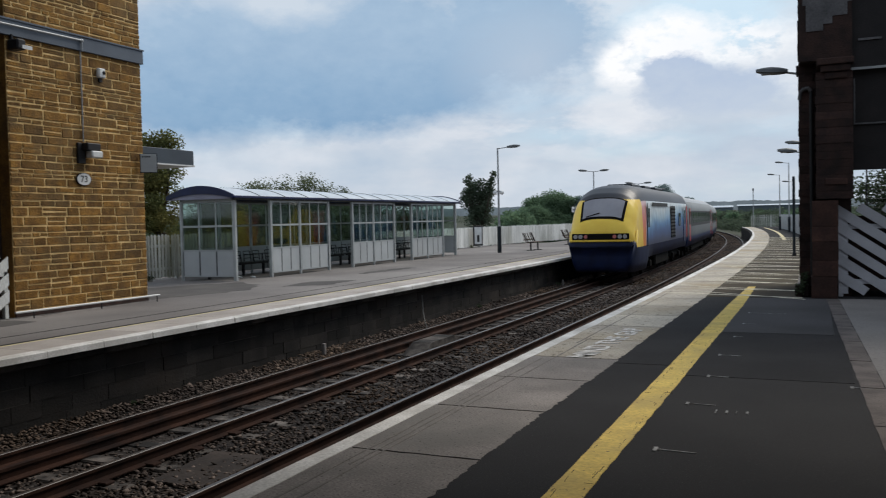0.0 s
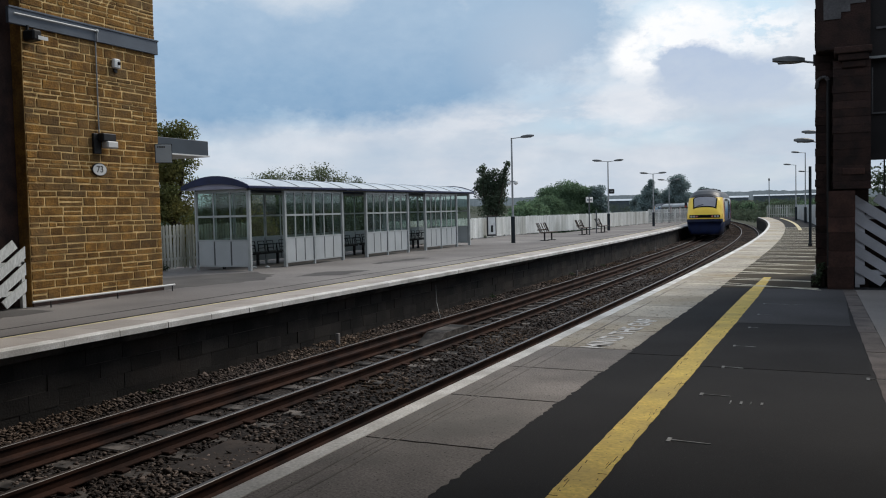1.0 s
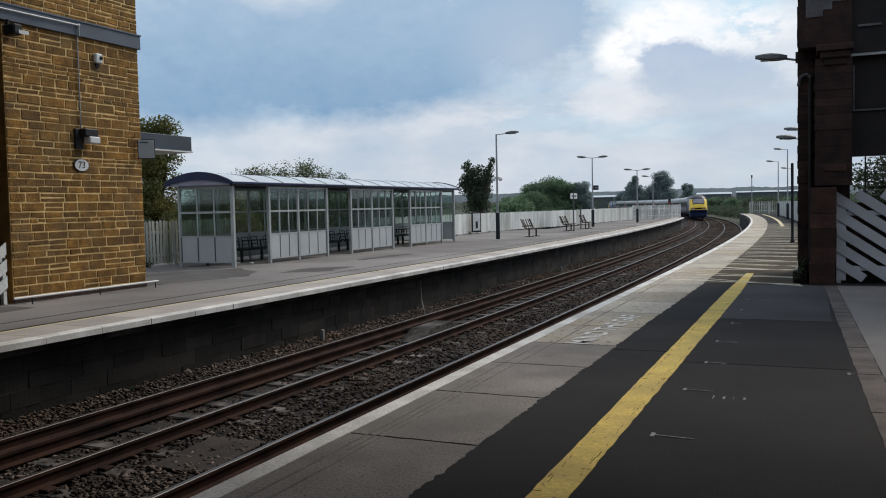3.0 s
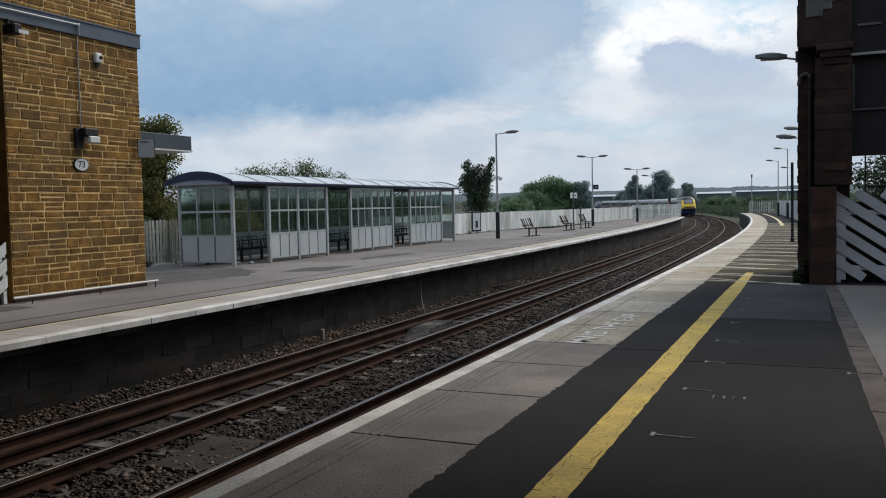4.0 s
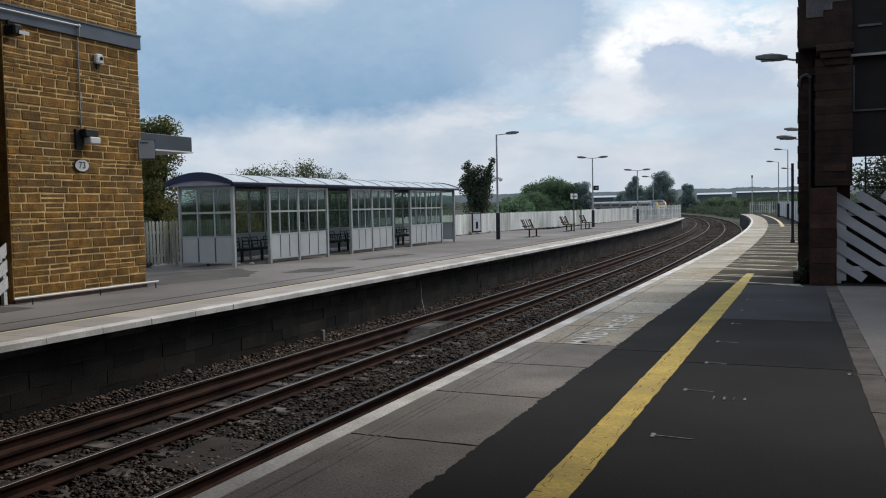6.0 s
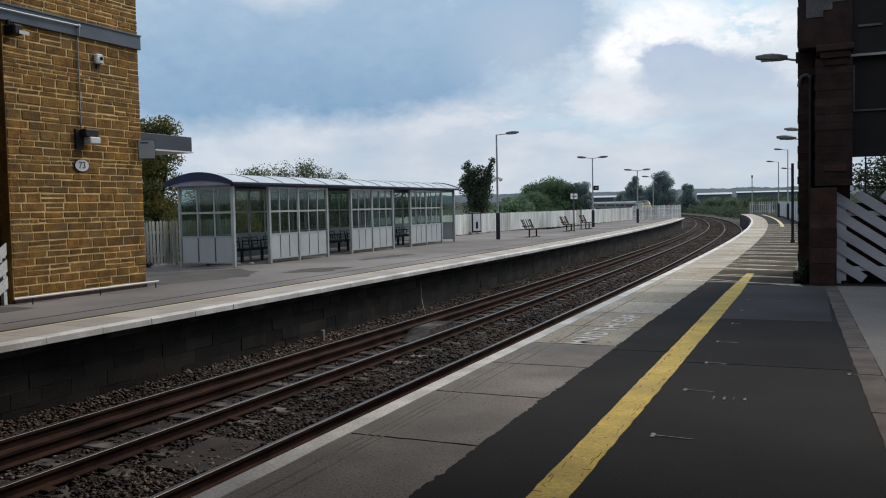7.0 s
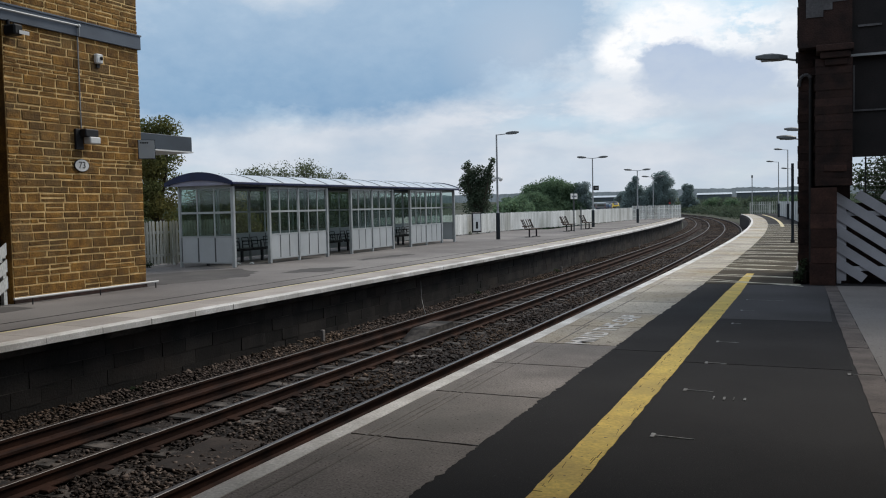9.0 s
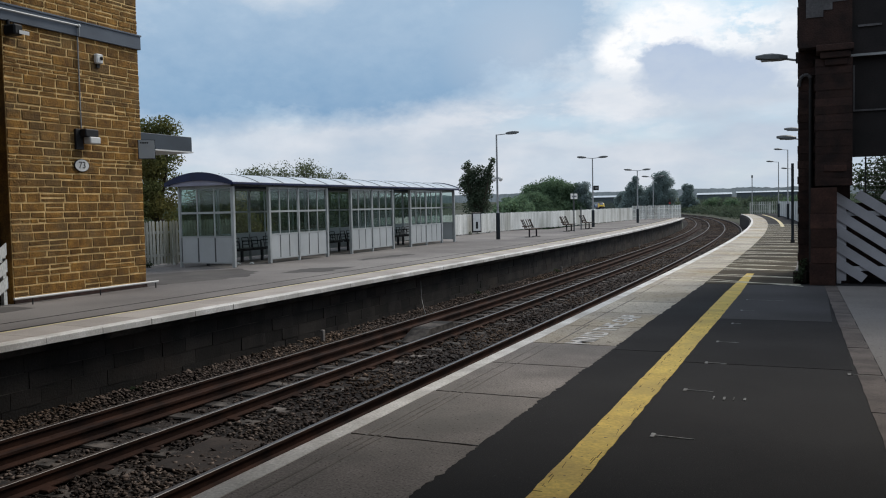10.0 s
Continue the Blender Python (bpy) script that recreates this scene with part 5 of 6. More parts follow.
    mm = pose(-18.05, 46.6, 0, 0, 0, 55)
    part("frame", bx(-0.33, 0.33, -0.04, 0.02, 0.12, 1.30, bevel=0.01, m=mm), M["dark"], pf)
    part("sheet", bx(-0.25, 0.25, -0.05, -0.038, 0.22, 1.22, m=mm), M["white_gloss"], pf)
    part("picture", bx(-0.08, 0.08, -0.056, -0.049, 0.35, 0.75, m=mm), M["dark"], pf)
    # dark post in front of the tower on this platform
    pp = thing("dark_post", "plain dark steel post standing on the platform", "post")
    part("shaft", bx(-0.05, 0.05, -0.05, 0.05, 0, 3.02, bevel=0.01, m=pose(-0.67, 35.0, 0)), M["sleeve"], pp)
    part("base", bx(-0.075, 0.075, -0.075, 0.075, 0, 0.12, bevel=0.01, m=pose(-0.67, 35.0, 0)), M["dark"], pp)
    # thin signal mast beyond the platform end, and the colour-light signal
    ms = thing("mast", "thin grey lattice mast beyond the platform end", "mast")
    part("shaft", rod(bmesh.new(), (-7.5, 124, -1.0), (-7.5, 124, 5.1), 0.07, 0.06), M["grey"], ms)
    part("head", bx(-7.6, -7.4, 123.9, 124.1, 4.75, 5.1, bevel=0.02), M["lampgrey"], ms)
    sgn = thing("signal", "trackside colour-light signal showing red", "railway signal")
    part("post", rod(bmesh.new(), (-26.6, 178, -2), (-26.6, 178, 1.2), 0.08), M["grey"], sgn)
    part("head", bx(-26.85, -26.35, 177.9, 178.2, 1.2, 2.3, bevel=0.05), M["dark"], sgn)
    bm = bmesh.new()
    bmesh.ops.create_cone(bm, cap_ends=True, segments=16, radius1=0.2, radius2=0.2, depth=0.1, matrix=pose(-26.6, 177.86, 1.5, 90, 0, 0))
    part("lens", bm, glow("red_lens", (0.35, 0.04, 0.03), 0.05), sgn, "glowing red lens")


# ---- fences ----
def picket_run(fence, pts, spacing, w, h, material, name="picket", limit=10 ** 6, far=None, gap_z=0.06):
    """Pickets with pointed tops along a polyline; past the limit they join one mesh."""
    me = bpy.data.meshes.new(name)
    bm = bmesh.new()
    pr = [(-w / 2, 0), (w / 2, 0), (w / 2, h - w * 0.45), (0, h), (-w / 2, h - w * 0.45)]
    f = bm.faces.new([bm.verts.new((x, -0.01, z)) for x, z in pr])
    r = bmesh.ops.extrude_face_region(bm, geom=[f])
    for v in r["geom"]:
        if isinstance(v, bmesh.types.BMVert):
            v.co.y += 0.02
    bmesh.ops.recalc_face_normals(bm, faces=bm.faces)
    bm.to_mesh(me)
    me.materials.append(material)
    rnd = random.Random(len(pts) * 7 + int(h * 100))
    n, joined = 0, bmesh.new()
    for a, b in zip(pts, pts[1:]):
        a, b = Vector(a), Vector(b)
        d = b - a
        ang = math.degrees(math.atan2(d.y, d.x))
        k = int(d.length / spacing)
        for i in range(k):
            p = a + d * ((i + 0.5) / k)
            m = pose(p.x, p.y, p.z + gap_z + rnd.uniform(-0.03, 0.02), 0, rnd.uniform(-1.2, 1.2), ang)
            if n < limit:
                part(name, me, None, fence, m=m)
            else:
                tmp = bm.copy()
                bmesh.ops.transform(tmp, matrix=m, verts=tmp.verts)
                mm = bpy.data.meshes.new("tmp")
                tmp.to_mesh(mm)
                tmp.free()
                joined.from_mesh(mm)
                bpy.data.meshes.remove(mm)
            n += 1
        for z in (0.3, h - 0.35):
            part("rail", bx(0, d.length, 0.015, 0.06, z, z + 0.08, m=pose(*a, 0, 0, ang)), material, fence)
        for i in range(int(d.length / 2.5) + 1):
            p = a + d.normalized() * min(d.length - 0.05, i * 2.5)
            part("post", bx(-0.05, 0.05, 0.02, 0.12, 0, h - 0.1, m=pose(*p, 0, 0, ang)), material, fence)
    bm.free()
    if len(joined.verts):
        tagged(part("picket_row", joined, far or material, fence), kind="stuff")
    else:
        joined.free()


def build_fences():
    f = thing("picket_fence", "greyed weathered wooden picket fence behind the shelter", "fence", "platform fences")
    picket_run(f, [(-18.6, 16.5, 0), (-18.6, 24.4, 0)], 0.145, 0.095, 1.36, M["picket_grey"])
    f = thing("white_fence", "weathered white close-picket fence along the platform's back", "fence", "platform fences")
    picket_run(f, [(-18.6, 34.5, 0), (-18.4, 50.0, 0), (-16.9, 61.0, 0), (-15.85, 82.5, 0)], 0.135, 0.131, 1.16, M["picket"], limit=290)
    f = thing("end_fence", "open white picket fence closing the platform end", "fence", "platform fences")
    picket_run(f, [(-15.85, 82.5, 0), (-12.45, 91.0, 0)], 0.19, 0.10, 1.33, M["picket"])
    f = thing("end_fence", "open white picket fence across the near platform end", "fence", "platform fences")
    picket_run(f, [(-7.0, 111.5, 0), (-3.6, 110.0, 0)], 0.22, 0.10, 1.45, M["picket_grey"])
    w = thing("grey_panel_fence", "plain grey boundary panels along the platform's back", "fence")
    for i in range(16):
        y = 52 + i * 3.0
        x = float(on(y, 0).x) + 3.35
        x2 = float(on(y + 3.0, 0).x) + 3.35
        ang = math.degrees(math.atan2(3.0, x2 - x))
        part("panel", bx(0.02, 2.98, -0.03, 0.03, 0.0, 1.45, m=pose(x, y, 0, 0, 0, ang)), M["panel"], w)
        part("post", bx(-0.06, 0.06, -0.06, 0.06, 0.0, 1.52, m=pose(x, y, 0, 0, 0, ang)), M["galv"], w)


# ---- the dark tower on this platform ----
def build_near_tower():
    tw = thing("brick_tower", "shaded dark brick bridge tower with red sandstone base", "tower", kind="structure")
    rnd = random.Random(77)
    # the tower's shade comes partly from its darkened brick and stone colours
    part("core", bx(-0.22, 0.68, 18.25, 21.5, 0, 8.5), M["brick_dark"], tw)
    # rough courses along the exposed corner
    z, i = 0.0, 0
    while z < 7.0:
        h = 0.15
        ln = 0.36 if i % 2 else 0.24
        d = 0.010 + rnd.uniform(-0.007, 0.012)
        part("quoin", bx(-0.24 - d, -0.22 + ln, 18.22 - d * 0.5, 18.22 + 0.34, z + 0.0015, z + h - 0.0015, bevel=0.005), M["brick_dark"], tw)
        z += h
        i += 1
    # pilaster: sandstone blocks below, dark brick above, corbelled head
    z, i = 0.0, 0
    while z < 1.86:
        h = (0.42, 0.30, 0.36, 0.28, 0.5)[i % 5]
        h = min(h, 1.89 - z)
        w = rnd.uniform(-0.012, 0.012)
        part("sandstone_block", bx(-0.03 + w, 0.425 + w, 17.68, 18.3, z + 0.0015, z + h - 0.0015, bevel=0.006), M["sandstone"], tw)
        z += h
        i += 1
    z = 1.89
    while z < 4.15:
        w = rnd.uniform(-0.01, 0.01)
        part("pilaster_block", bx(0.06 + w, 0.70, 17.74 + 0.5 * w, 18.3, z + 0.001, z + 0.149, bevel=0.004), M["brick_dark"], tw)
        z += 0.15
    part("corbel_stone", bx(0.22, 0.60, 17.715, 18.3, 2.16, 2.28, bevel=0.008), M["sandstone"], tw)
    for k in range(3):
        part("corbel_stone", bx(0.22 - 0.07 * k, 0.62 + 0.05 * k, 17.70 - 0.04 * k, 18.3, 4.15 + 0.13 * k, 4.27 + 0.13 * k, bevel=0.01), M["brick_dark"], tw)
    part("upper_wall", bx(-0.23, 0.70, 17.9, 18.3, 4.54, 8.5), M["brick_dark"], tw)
    for x0, x1, z0, z1 in ((-0.10, 0.36, 5.22, 5.6), (-0.10, 0.20, 5.10, 5.22), (0.36, 0.62, 5.36, 5.6), (-0.16, 0.70, 5.6, 6.2)):
        part("render_patch", bx(x0, x1, 17.885, 17.91, z0, z1), M["render"], tw, "pale flaking render")
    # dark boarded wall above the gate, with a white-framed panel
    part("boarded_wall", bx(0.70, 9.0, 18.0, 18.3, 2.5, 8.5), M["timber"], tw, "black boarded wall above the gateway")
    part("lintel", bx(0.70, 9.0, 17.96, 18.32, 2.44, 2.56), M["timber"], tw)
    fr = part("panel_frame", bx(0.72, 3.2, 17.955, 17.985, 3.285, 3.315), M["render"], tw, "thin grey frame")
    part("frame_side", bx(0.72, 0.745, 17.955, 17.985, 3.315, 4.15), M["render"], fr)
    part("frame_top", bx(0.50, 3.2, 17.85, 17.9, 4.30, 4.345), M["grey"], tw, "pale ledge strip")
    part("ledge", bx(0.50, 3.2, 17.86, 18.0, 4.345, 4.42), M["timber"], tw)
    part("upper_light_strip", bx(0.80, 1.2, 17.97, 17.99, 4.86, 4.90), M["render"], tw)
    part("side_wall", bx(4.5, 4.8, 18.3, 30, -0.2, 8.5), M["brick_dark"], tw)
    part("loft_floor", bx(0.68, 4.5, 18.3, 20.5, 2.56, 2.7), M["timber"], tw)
    # added backing wall, there only to make the gaps between boards dark
    part("yard_wall", bx(0.70, 4.5, 19.6, 19.85, -0.2, 1.55), M["brick_dark"], tw, "dark low backing wall added to darken the gate's gaps")
    # kerb stone and weeds at the wall's foot
    part("kerb_strip", bx(-0.34, -0.24, 18.3, 24.0, -0.02, 0.05, bevel=0.008), M["tarmac_old"], tw, "pale concrete strip along the wall")
    part("kerb_stone", bx(-0.34, -0.08, 18.0, 18.25, 0, 0.24, bevel=0.02), M["block"], tw)
    # downpipe with a pale bend
    dp = thing("downpipe", "dark downpipe with a pale bend on the brick corner", "pipe")
    part("pipe", rod(bmesh.new(), (-0.02, 18.17, 0.2), (-0.02, 18.17, 4.0), 0.035, seg=10), M["dark"], dp)
    bm = bmesh.new()
    pts = [(-0.02, 18.17, 4.0), (-0.06, 18.17, 4.06), (-0.14, 18.17, 4.06), (-0.21, 18.19, 4.0), (-0.23, 18.2, 3.85)]
    for a, b in zip(pts, pts[1:]):
        rod(bm, a, b, 0.035, seg=10)
    part("bend", bm, M["render"], dp, "pale grey bend")
    # wall lamps on the track side
    for p, lab in (((-0.26, 18.45, 4.45), "grey wall lantern on the brick tower"), ((-0.28, 30.0, 3.62), "grey wall lantern further along the building")):
        wl = thing("wall_lamp", lab, "wall lamp", "wall lamps", m=pose(*p))
        lamp_head(wl, -0.18, -0.78, -0.02)
        part("plate", bx(-0.03, 0.03, -0.08, 0.08, -0.1, 0.1), M["dark"], wl)
    bp = thing("lamp_bracket_post", "slim dark post carrying a wall lantern", "post")
    part("shaft", bx(-0.28, -0.18, 29.95, 30.05, 0, 3.8), M["dark"], bp)
    # wire fence behind the gateway
    wf = thing("wire_fence", "thin dark wire fence behind the gateway", "fence")
    for x in (1.35, 2.6, 3.9):
        part("post", rod(bmesh.new(), (x, 26.0, 0.0), (x, 26.0, 3.2), 0.022, seg=6), M["dark"], wf)
    for k in range(13):
        part("wire", rod(bmesh.new(), (1.3, 26.0, 1.6 + 0.125 * k), (4.2, 26.0, 1.6 + 0.125 * k), 0.008, seg=5), M["dark"], wf)
    # gate
    diagonal_fence("slatted_gate", "white gate of slanting boards beside the brick tower", 3.6, 1.76, pose(0.44, 18.10, 0, 0, 0, 0), paint=M["gate"])


def build_shade_bridge():
    """Unseen overhead bridge, suggested by the towers; added and sized to shade this end."""
    br = thing("bridge_deck", "unseen steel and timber bridge added overhead to shade the near platforms", "bridge", kind="structure")
    part("deck", bx(-18.5, 9.0, -26.0, 9.7, 5.95, 6.25), M["timber"], br)
    for y in (-25.9, 9.5):
        part("girder", bx(-18.5, 9.0, y, y + 0.2, 5.7, 7.3), M["band"], br)
    for i in range(9):
        x = -17.5 + i * 3.1
        part("cross_beam", bx(x, x + 0.25, -25.7, 9.5, 5.7, 5.95), M["band"], br)
    # added side walls, also out of view, keep light off the near ground
    part("abutment", bx(-18.5, -17.3, -26.0, 6.0, -1.5, 5.95), M["brick_dark"], br)
    part("abutment", bx(3.4, 4.4, -26.0, 9.7, -0.2, 5.95), M["brick_dark"], br)


build_shade_bridge()
build_tower()
build_shelter()
build_platform_things()
build_fences()
build_near_tower()


# ---- trees and the distance ----
def leaf_mesh(name, centres, radii, n, size, seed, squash=1.0):
    """Many small leaf blades spread through clumps, with gaps between them."""
    rs = np.random.RandomState(seed)
    centres, radii = np.array(centres, float), np.array(radii, float)
    pick = rs.choice(len(centres), n, p=radii ** 2 / (radii ** 2).sum())
    d = rs.normal(size=(n, 3))
    d /= np.linalg.norm(d, axis=1)[:, None]
    r = radii[pick] * (0.2 + 1.15 * rs.rand(n) ** 0.8)
    c = centres[pick] + d * r[:, None] * np.array([1, 1, squash])
    u = rs.normal(size=(n, 3))
    u /= np.linalg.norm(u, axis=1)[:, None]
    w = np.cross(u, rs.normal(size=(n, 3)))
    w /= np.linalg.norm(w, axis=1)[:, None]
    s = size * rs.uniform(0.6, 1.4, n)[:, None]
    v = np.stack([c - u * s, c + w * s * 0.55, c + u * s, c - w * s * 0.55], 1).reshape(-1, 3)
    return tri_mesh(name, v, np.arange(4 * n).reshape(n, 4))


def limb(bm, a, b, r0, r1, rnd, bend=0.12):
    a, b = Vector(a), Vector(b)
    m = (a + b) / 2 + Vector((rnd.uniform(-1, 1), rnd.uniform(-1, 1), rnd.uniform(-0.3, 0.6))) * (b - a).length * bend
    rm = (r0 + r1) / 2
    rod(bm, a, m, r0, rm, 7)
    rod(bm, m, b, rm, r1, 7)


def tree(lab, p, h, spread, seed, leaves, n=5000, size=0.16, trunk_h=0.35, clumps=16, squash=0.8, low=0.25, tip=None, cat="tree", name="tree", clump=(0.16, 0.36), cone=False):
    rnd = random.Random(seed)
    t = thing(name, lab, cat, "trees behind the platforms", m=pose(*p))
    cs, rr = [], []
    for i in range(int(clumps * 1.9)):
        k = rnd.random()
        z = h * (low + (0.9 - low) * k)
        width = spread * (1.0 - 0.55 * abs(k - 0.4) / 0.6)
        if cone:
            width = spread * (1.02 - k) ** 0.8
        a, q = rnd.uniform(0, 6.283), rnd.random() ** 0.6 * width
        cs.append((q * math.cos(a), q * math.sin(a), z))
        rr.append((width if cone else spread) * rnd.uniform(*clump) + (0.12 * spread if cone else 0.0))
    for dx, dz, r in tip or ():
        cs.append((dx, 0, dz))
        rr.append(r)
    bm = bmesh.new()
    fork = Vector((rnd.uniform(-0.1, 0.1), rnd.uniform(-0.1, 0.1), h * trunk_h))
    limb(bm, (0, 0, -0.8), fork, h * 0.032 + 0.03, h * 0.02 + 0.02, rnd, 0.04)
    for c in cs[:12] + cs[int(clumps * 1.9):]:
        limb(bm, fork, c, h * 0.013 + 0.015, 0.01, rnd)
    part("trunk", bm, M["bark"], t)
    part("crown", leaf_mesh("crown", cs, rr, n, size, seed, squash), M[leaves], t)
    return t


def build_trees():
    tree("yellowing leafy tree behind the stone tower", (-21.1, 23.4, -0.6), 5.75, 1.35, 11, "leaf_autumn", 30000, 0.05, low=0.08, clumps=30, clump=(0.2, 0.42))
    tree("yellowing bush at the picket fence", (-21.6, 27.5, -0.6), 3.7, 1.9, 12, "leaf_autumn", 18000, 0.055, low=0.1, clumps=18)
    for i, (x, y, h, s) in enumerate(((-25.5, 33.5, 3.2, 2.2), (-26.5, 38.0, 3.0, 2.3), (-27.5, 42.5, 3.1, 2.4), (-28.0, 47.5, 3.0, 2.4), (-28.5, 52.0, 3.1, 2.6), (-27.5, 56.5, 3.0, 2.6),
                                      (-21.2, 29.0, 2.5, 1.6), (-21.4, 32.5, 2.5, 1.7), (-21.8, 36.0, 2.4, 1.7), (-22.4, 40.0, 2.2, 1.7))):
        tree("green hedge bush behind the shelter", (x, y, -0.7), h + 0.5, s, 20 + i, "leaf_dark", 9000, 0.09, low=0.08, clumps=22, cat="bush", name="bush", clump=(0.22, 0.42))
    tree("broad thin-leaved tree showing over the shelter roof", (-41.6, 57.6, -0.8), 6.0, 3.0, 31, "leaf_pale", 13000, 0.08, low=0.3, clumps=24, clump=(0.2, 0.4))
    tree("broad thin-leaved tree showing over the shelter roof", (-38.9, 60.4, -0.8), 6.5, 3.2, 32, "leaf_pale", 13000, 0.08, low=0.3, clumps=24, clump=(0.2, 0.4))
    tree("broad thin-leaved tree showing over the shelter roof", (-36.0, 62.5, -0.8), 5.5, 2.6, 36, "leaf_pale", 9000, 0.08, low=0.3, clumps=20, clump=(0.2, 0.38))
    tree("dark ivy-clad tree with a two-pronged top", (-20.9, 54.5, -0.8), 5.0, 0.75, 33, "leaf_scrub", 10500, 0.075, low=0.12, clumps=13, clump=(0.2, 0.5),
         tip=[(-0.75 + 0.16 * math.sin(k * 2.1), 3.6 + 0.3 * k, 0.52 - 0.05 * k) for k in range(7)]
         + [(0.25 + 0.13 * k, 3.5 + 0.34 * k, 0.50 - 0.05 * k) for k in range(7)] + [(-0.2, 4.4, 0.55), (0.0, 4.9, 0.4), (0.85, 4.3, 0.3), (-1.2, 3.9, 0.3), (-0.2, 2.4, 0.75), (0.2, 3.3, 0.65)])
    tree("low green bush beside the fence", (-20.6, 60.5, -0.8), 2.8, 1.7, 34, "leaf_mound", 7000, 0.12, low=0.1, clumps=18, cat="bush", name="bush", clump=(0.22, 0.42))
    tree("low green bush beside the fence", (-22.0, 66.0, -0.8), 2.8, 1.9, 35, "leaf_mound", 7000, 0.12, low=0.1, clumps=18, cat="bush", name="bush", clump=(0.22, 0.42))
    for i, (x, y, h, s, lv) in enumerate(((-28.6, 91.0, 4.9, 2.3, "leaf_mound"), (-26.9, 92.0, 5.5, 2.5, "leaf_mound"), (-25.2, 93.0, 5.2, 2.0, "leaf_mound"), (-23.6, 93.5, 5.2, 1.2, "leaf_far"), (-27.6, 88.5, 3.7, 2.3, "leaf_mound"), (-31.2, 94.0, 3.3, 2.2, "leaf_mound"))):
        tree("dense rounded blue-green bush behind the white fence", (x, y, -0.9), h, s, 40 + i, lv, 28000, 0.085, low=0.08, clumps=36, cat="bush", name="bush", clump=(0.24, 0.42))
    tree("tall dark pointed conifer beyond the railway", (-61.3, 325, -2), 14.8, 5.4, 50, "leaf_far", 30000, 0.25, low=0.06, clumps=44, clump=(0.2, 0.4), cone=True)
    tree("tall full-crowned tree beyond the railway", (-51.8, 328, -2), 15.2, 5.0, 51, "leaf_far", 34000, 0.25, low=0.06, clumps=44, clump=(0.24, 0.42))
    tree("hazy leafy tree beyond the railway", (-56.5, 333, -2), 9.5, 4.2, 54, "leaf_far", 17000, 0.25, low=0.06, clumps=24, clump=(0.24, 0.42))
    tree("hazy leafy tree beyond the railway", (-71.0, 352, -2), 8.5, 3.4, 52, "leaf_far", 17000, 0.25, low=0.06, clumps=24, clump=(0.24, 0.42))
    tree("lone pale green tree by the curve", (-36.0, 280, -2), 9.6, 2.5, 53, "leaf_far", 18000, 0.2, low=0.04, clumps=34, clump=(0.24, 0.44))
    rnd = random.Random(6)
    for i in range(11):
        y = 150 + i * 13 + rnd.uniform(-4, 4)
        p = on(y, -9 - rnd.uniform(0, 5) - i * 0.4)
        tree("scrubby green trackside bush", (p.x, p.y, -1.5), rnd.uniform(2.6, 4.0), rnd.uniform(2.4, 3.6), 60 + i, ("leaf_scrub", "leaf_mound", "leaf_scrub")[i % 3], 7000, 0.16, low=0.05, clumps=18, clump=(0.22, 0.42), cat="bush", name="bush")
    tree("leafy tree seen over the slanting-board gate", (3.4, 38.0, -0.3), 4.9, 1.9, 90, "leaf_dark", 12000, 0.07, low=0.2, clumps=20)
    tree("leafy tree seen over the slanting-board gate", (6.5, 36.0, -0.3), 4.2, 1.9, 91, "leaf_dark", 10000, 0.07, low=0.2, clumps=18)
    # weeds against the brick tower
    w = thing("weeds", "small clump of weeds at the brick tower's foot", "weeds", m=pose(-0.17, 18.02, -0.1))
    part("leaves", leaf_mesh("leaves", [(0, 0, 0.35), (0.02, 0.1, 0.5), (-0.06, -0.1, 0.25)], [0.07, 0.08, 0.09], 240, 0.028, 3), M["leaf_dark"], w)


def build_weeds():
    """Tufts of weeds at the fence's foot and along the retaining wall."""
    rnd = random.Random(44)
    spots = [(-18.5 + rnd.uniform(-0.1, 0.1), rnd.uniform(38, 50), 0.0) for k in range(14)]
    spots += [(-18.45, rnd.uniform(17, 20.3), 0.0) for k in range(5)]
    spots += [tuple(on(rnd.uniform(8, 45), 6.25, -1.08)) for k in range(4)]
    for i, p in enumerate(spots):
        w = thing("weeds", "small tuft of green weeds growing from the edge", "weeds", "tufts of weeds", m=pose(*p))
        h = rnd.uniform(0.06, 0.16)
        part("leaves", leaf_mesh("leaves", [(0, 0, h * 0.7), (0.06, 0.05, h * 0.5), (-0.05, 0.08, h * 0.4)], [h * 0.7, h * 0.6, h * 0.5], 90, 0.03, 100 + i), M["leaf_dark"], w)


build_weeds()


def build_distance():
    """Far woods on the hill, hedges across the fields, and long pale sheds."""
    rs = np.random.RandomState(9)
    hill = thing("far_woods", "long hazy wooded ridge along the horizon", "woods", kind="stuff")
    vs, fs = [], []
    n = 1100
    for i in range(n + 1):
        a = math.radians(-80 + 130 * i / n)
        t = 21.0 + 3.5 * noise.noise(Vector((a * 5, 0, 2))) + 1.8 * noise.noise(Vector((a * 40, 0, 5))) + 0.9 * noise.noise(Vector((a * 190, 0, 9))) - 6.0 * max(0.0, -a - 0.35)
        for r, z in ((1330, -4), (1400, t * 0.6), (1440, t), (1560, t - 2), (1700, -6)):
            vs.append((r * math.sin(a), r * math.cos(a), z + (0.8 * rs.rand() if z > 0 else 0)))
    for i in range(n):
        for k in range(4):
            p = i * 5 + k
            fs.append((p, p + 5, p + 6, p + 1))
    part("ridge", mesh("ridge", vs, fs), M["wood_hazed"], hill)
    hedge = thing("scrub", "dark green scrub and hedges across the fields by the curve", "scrub", kind="stuff")
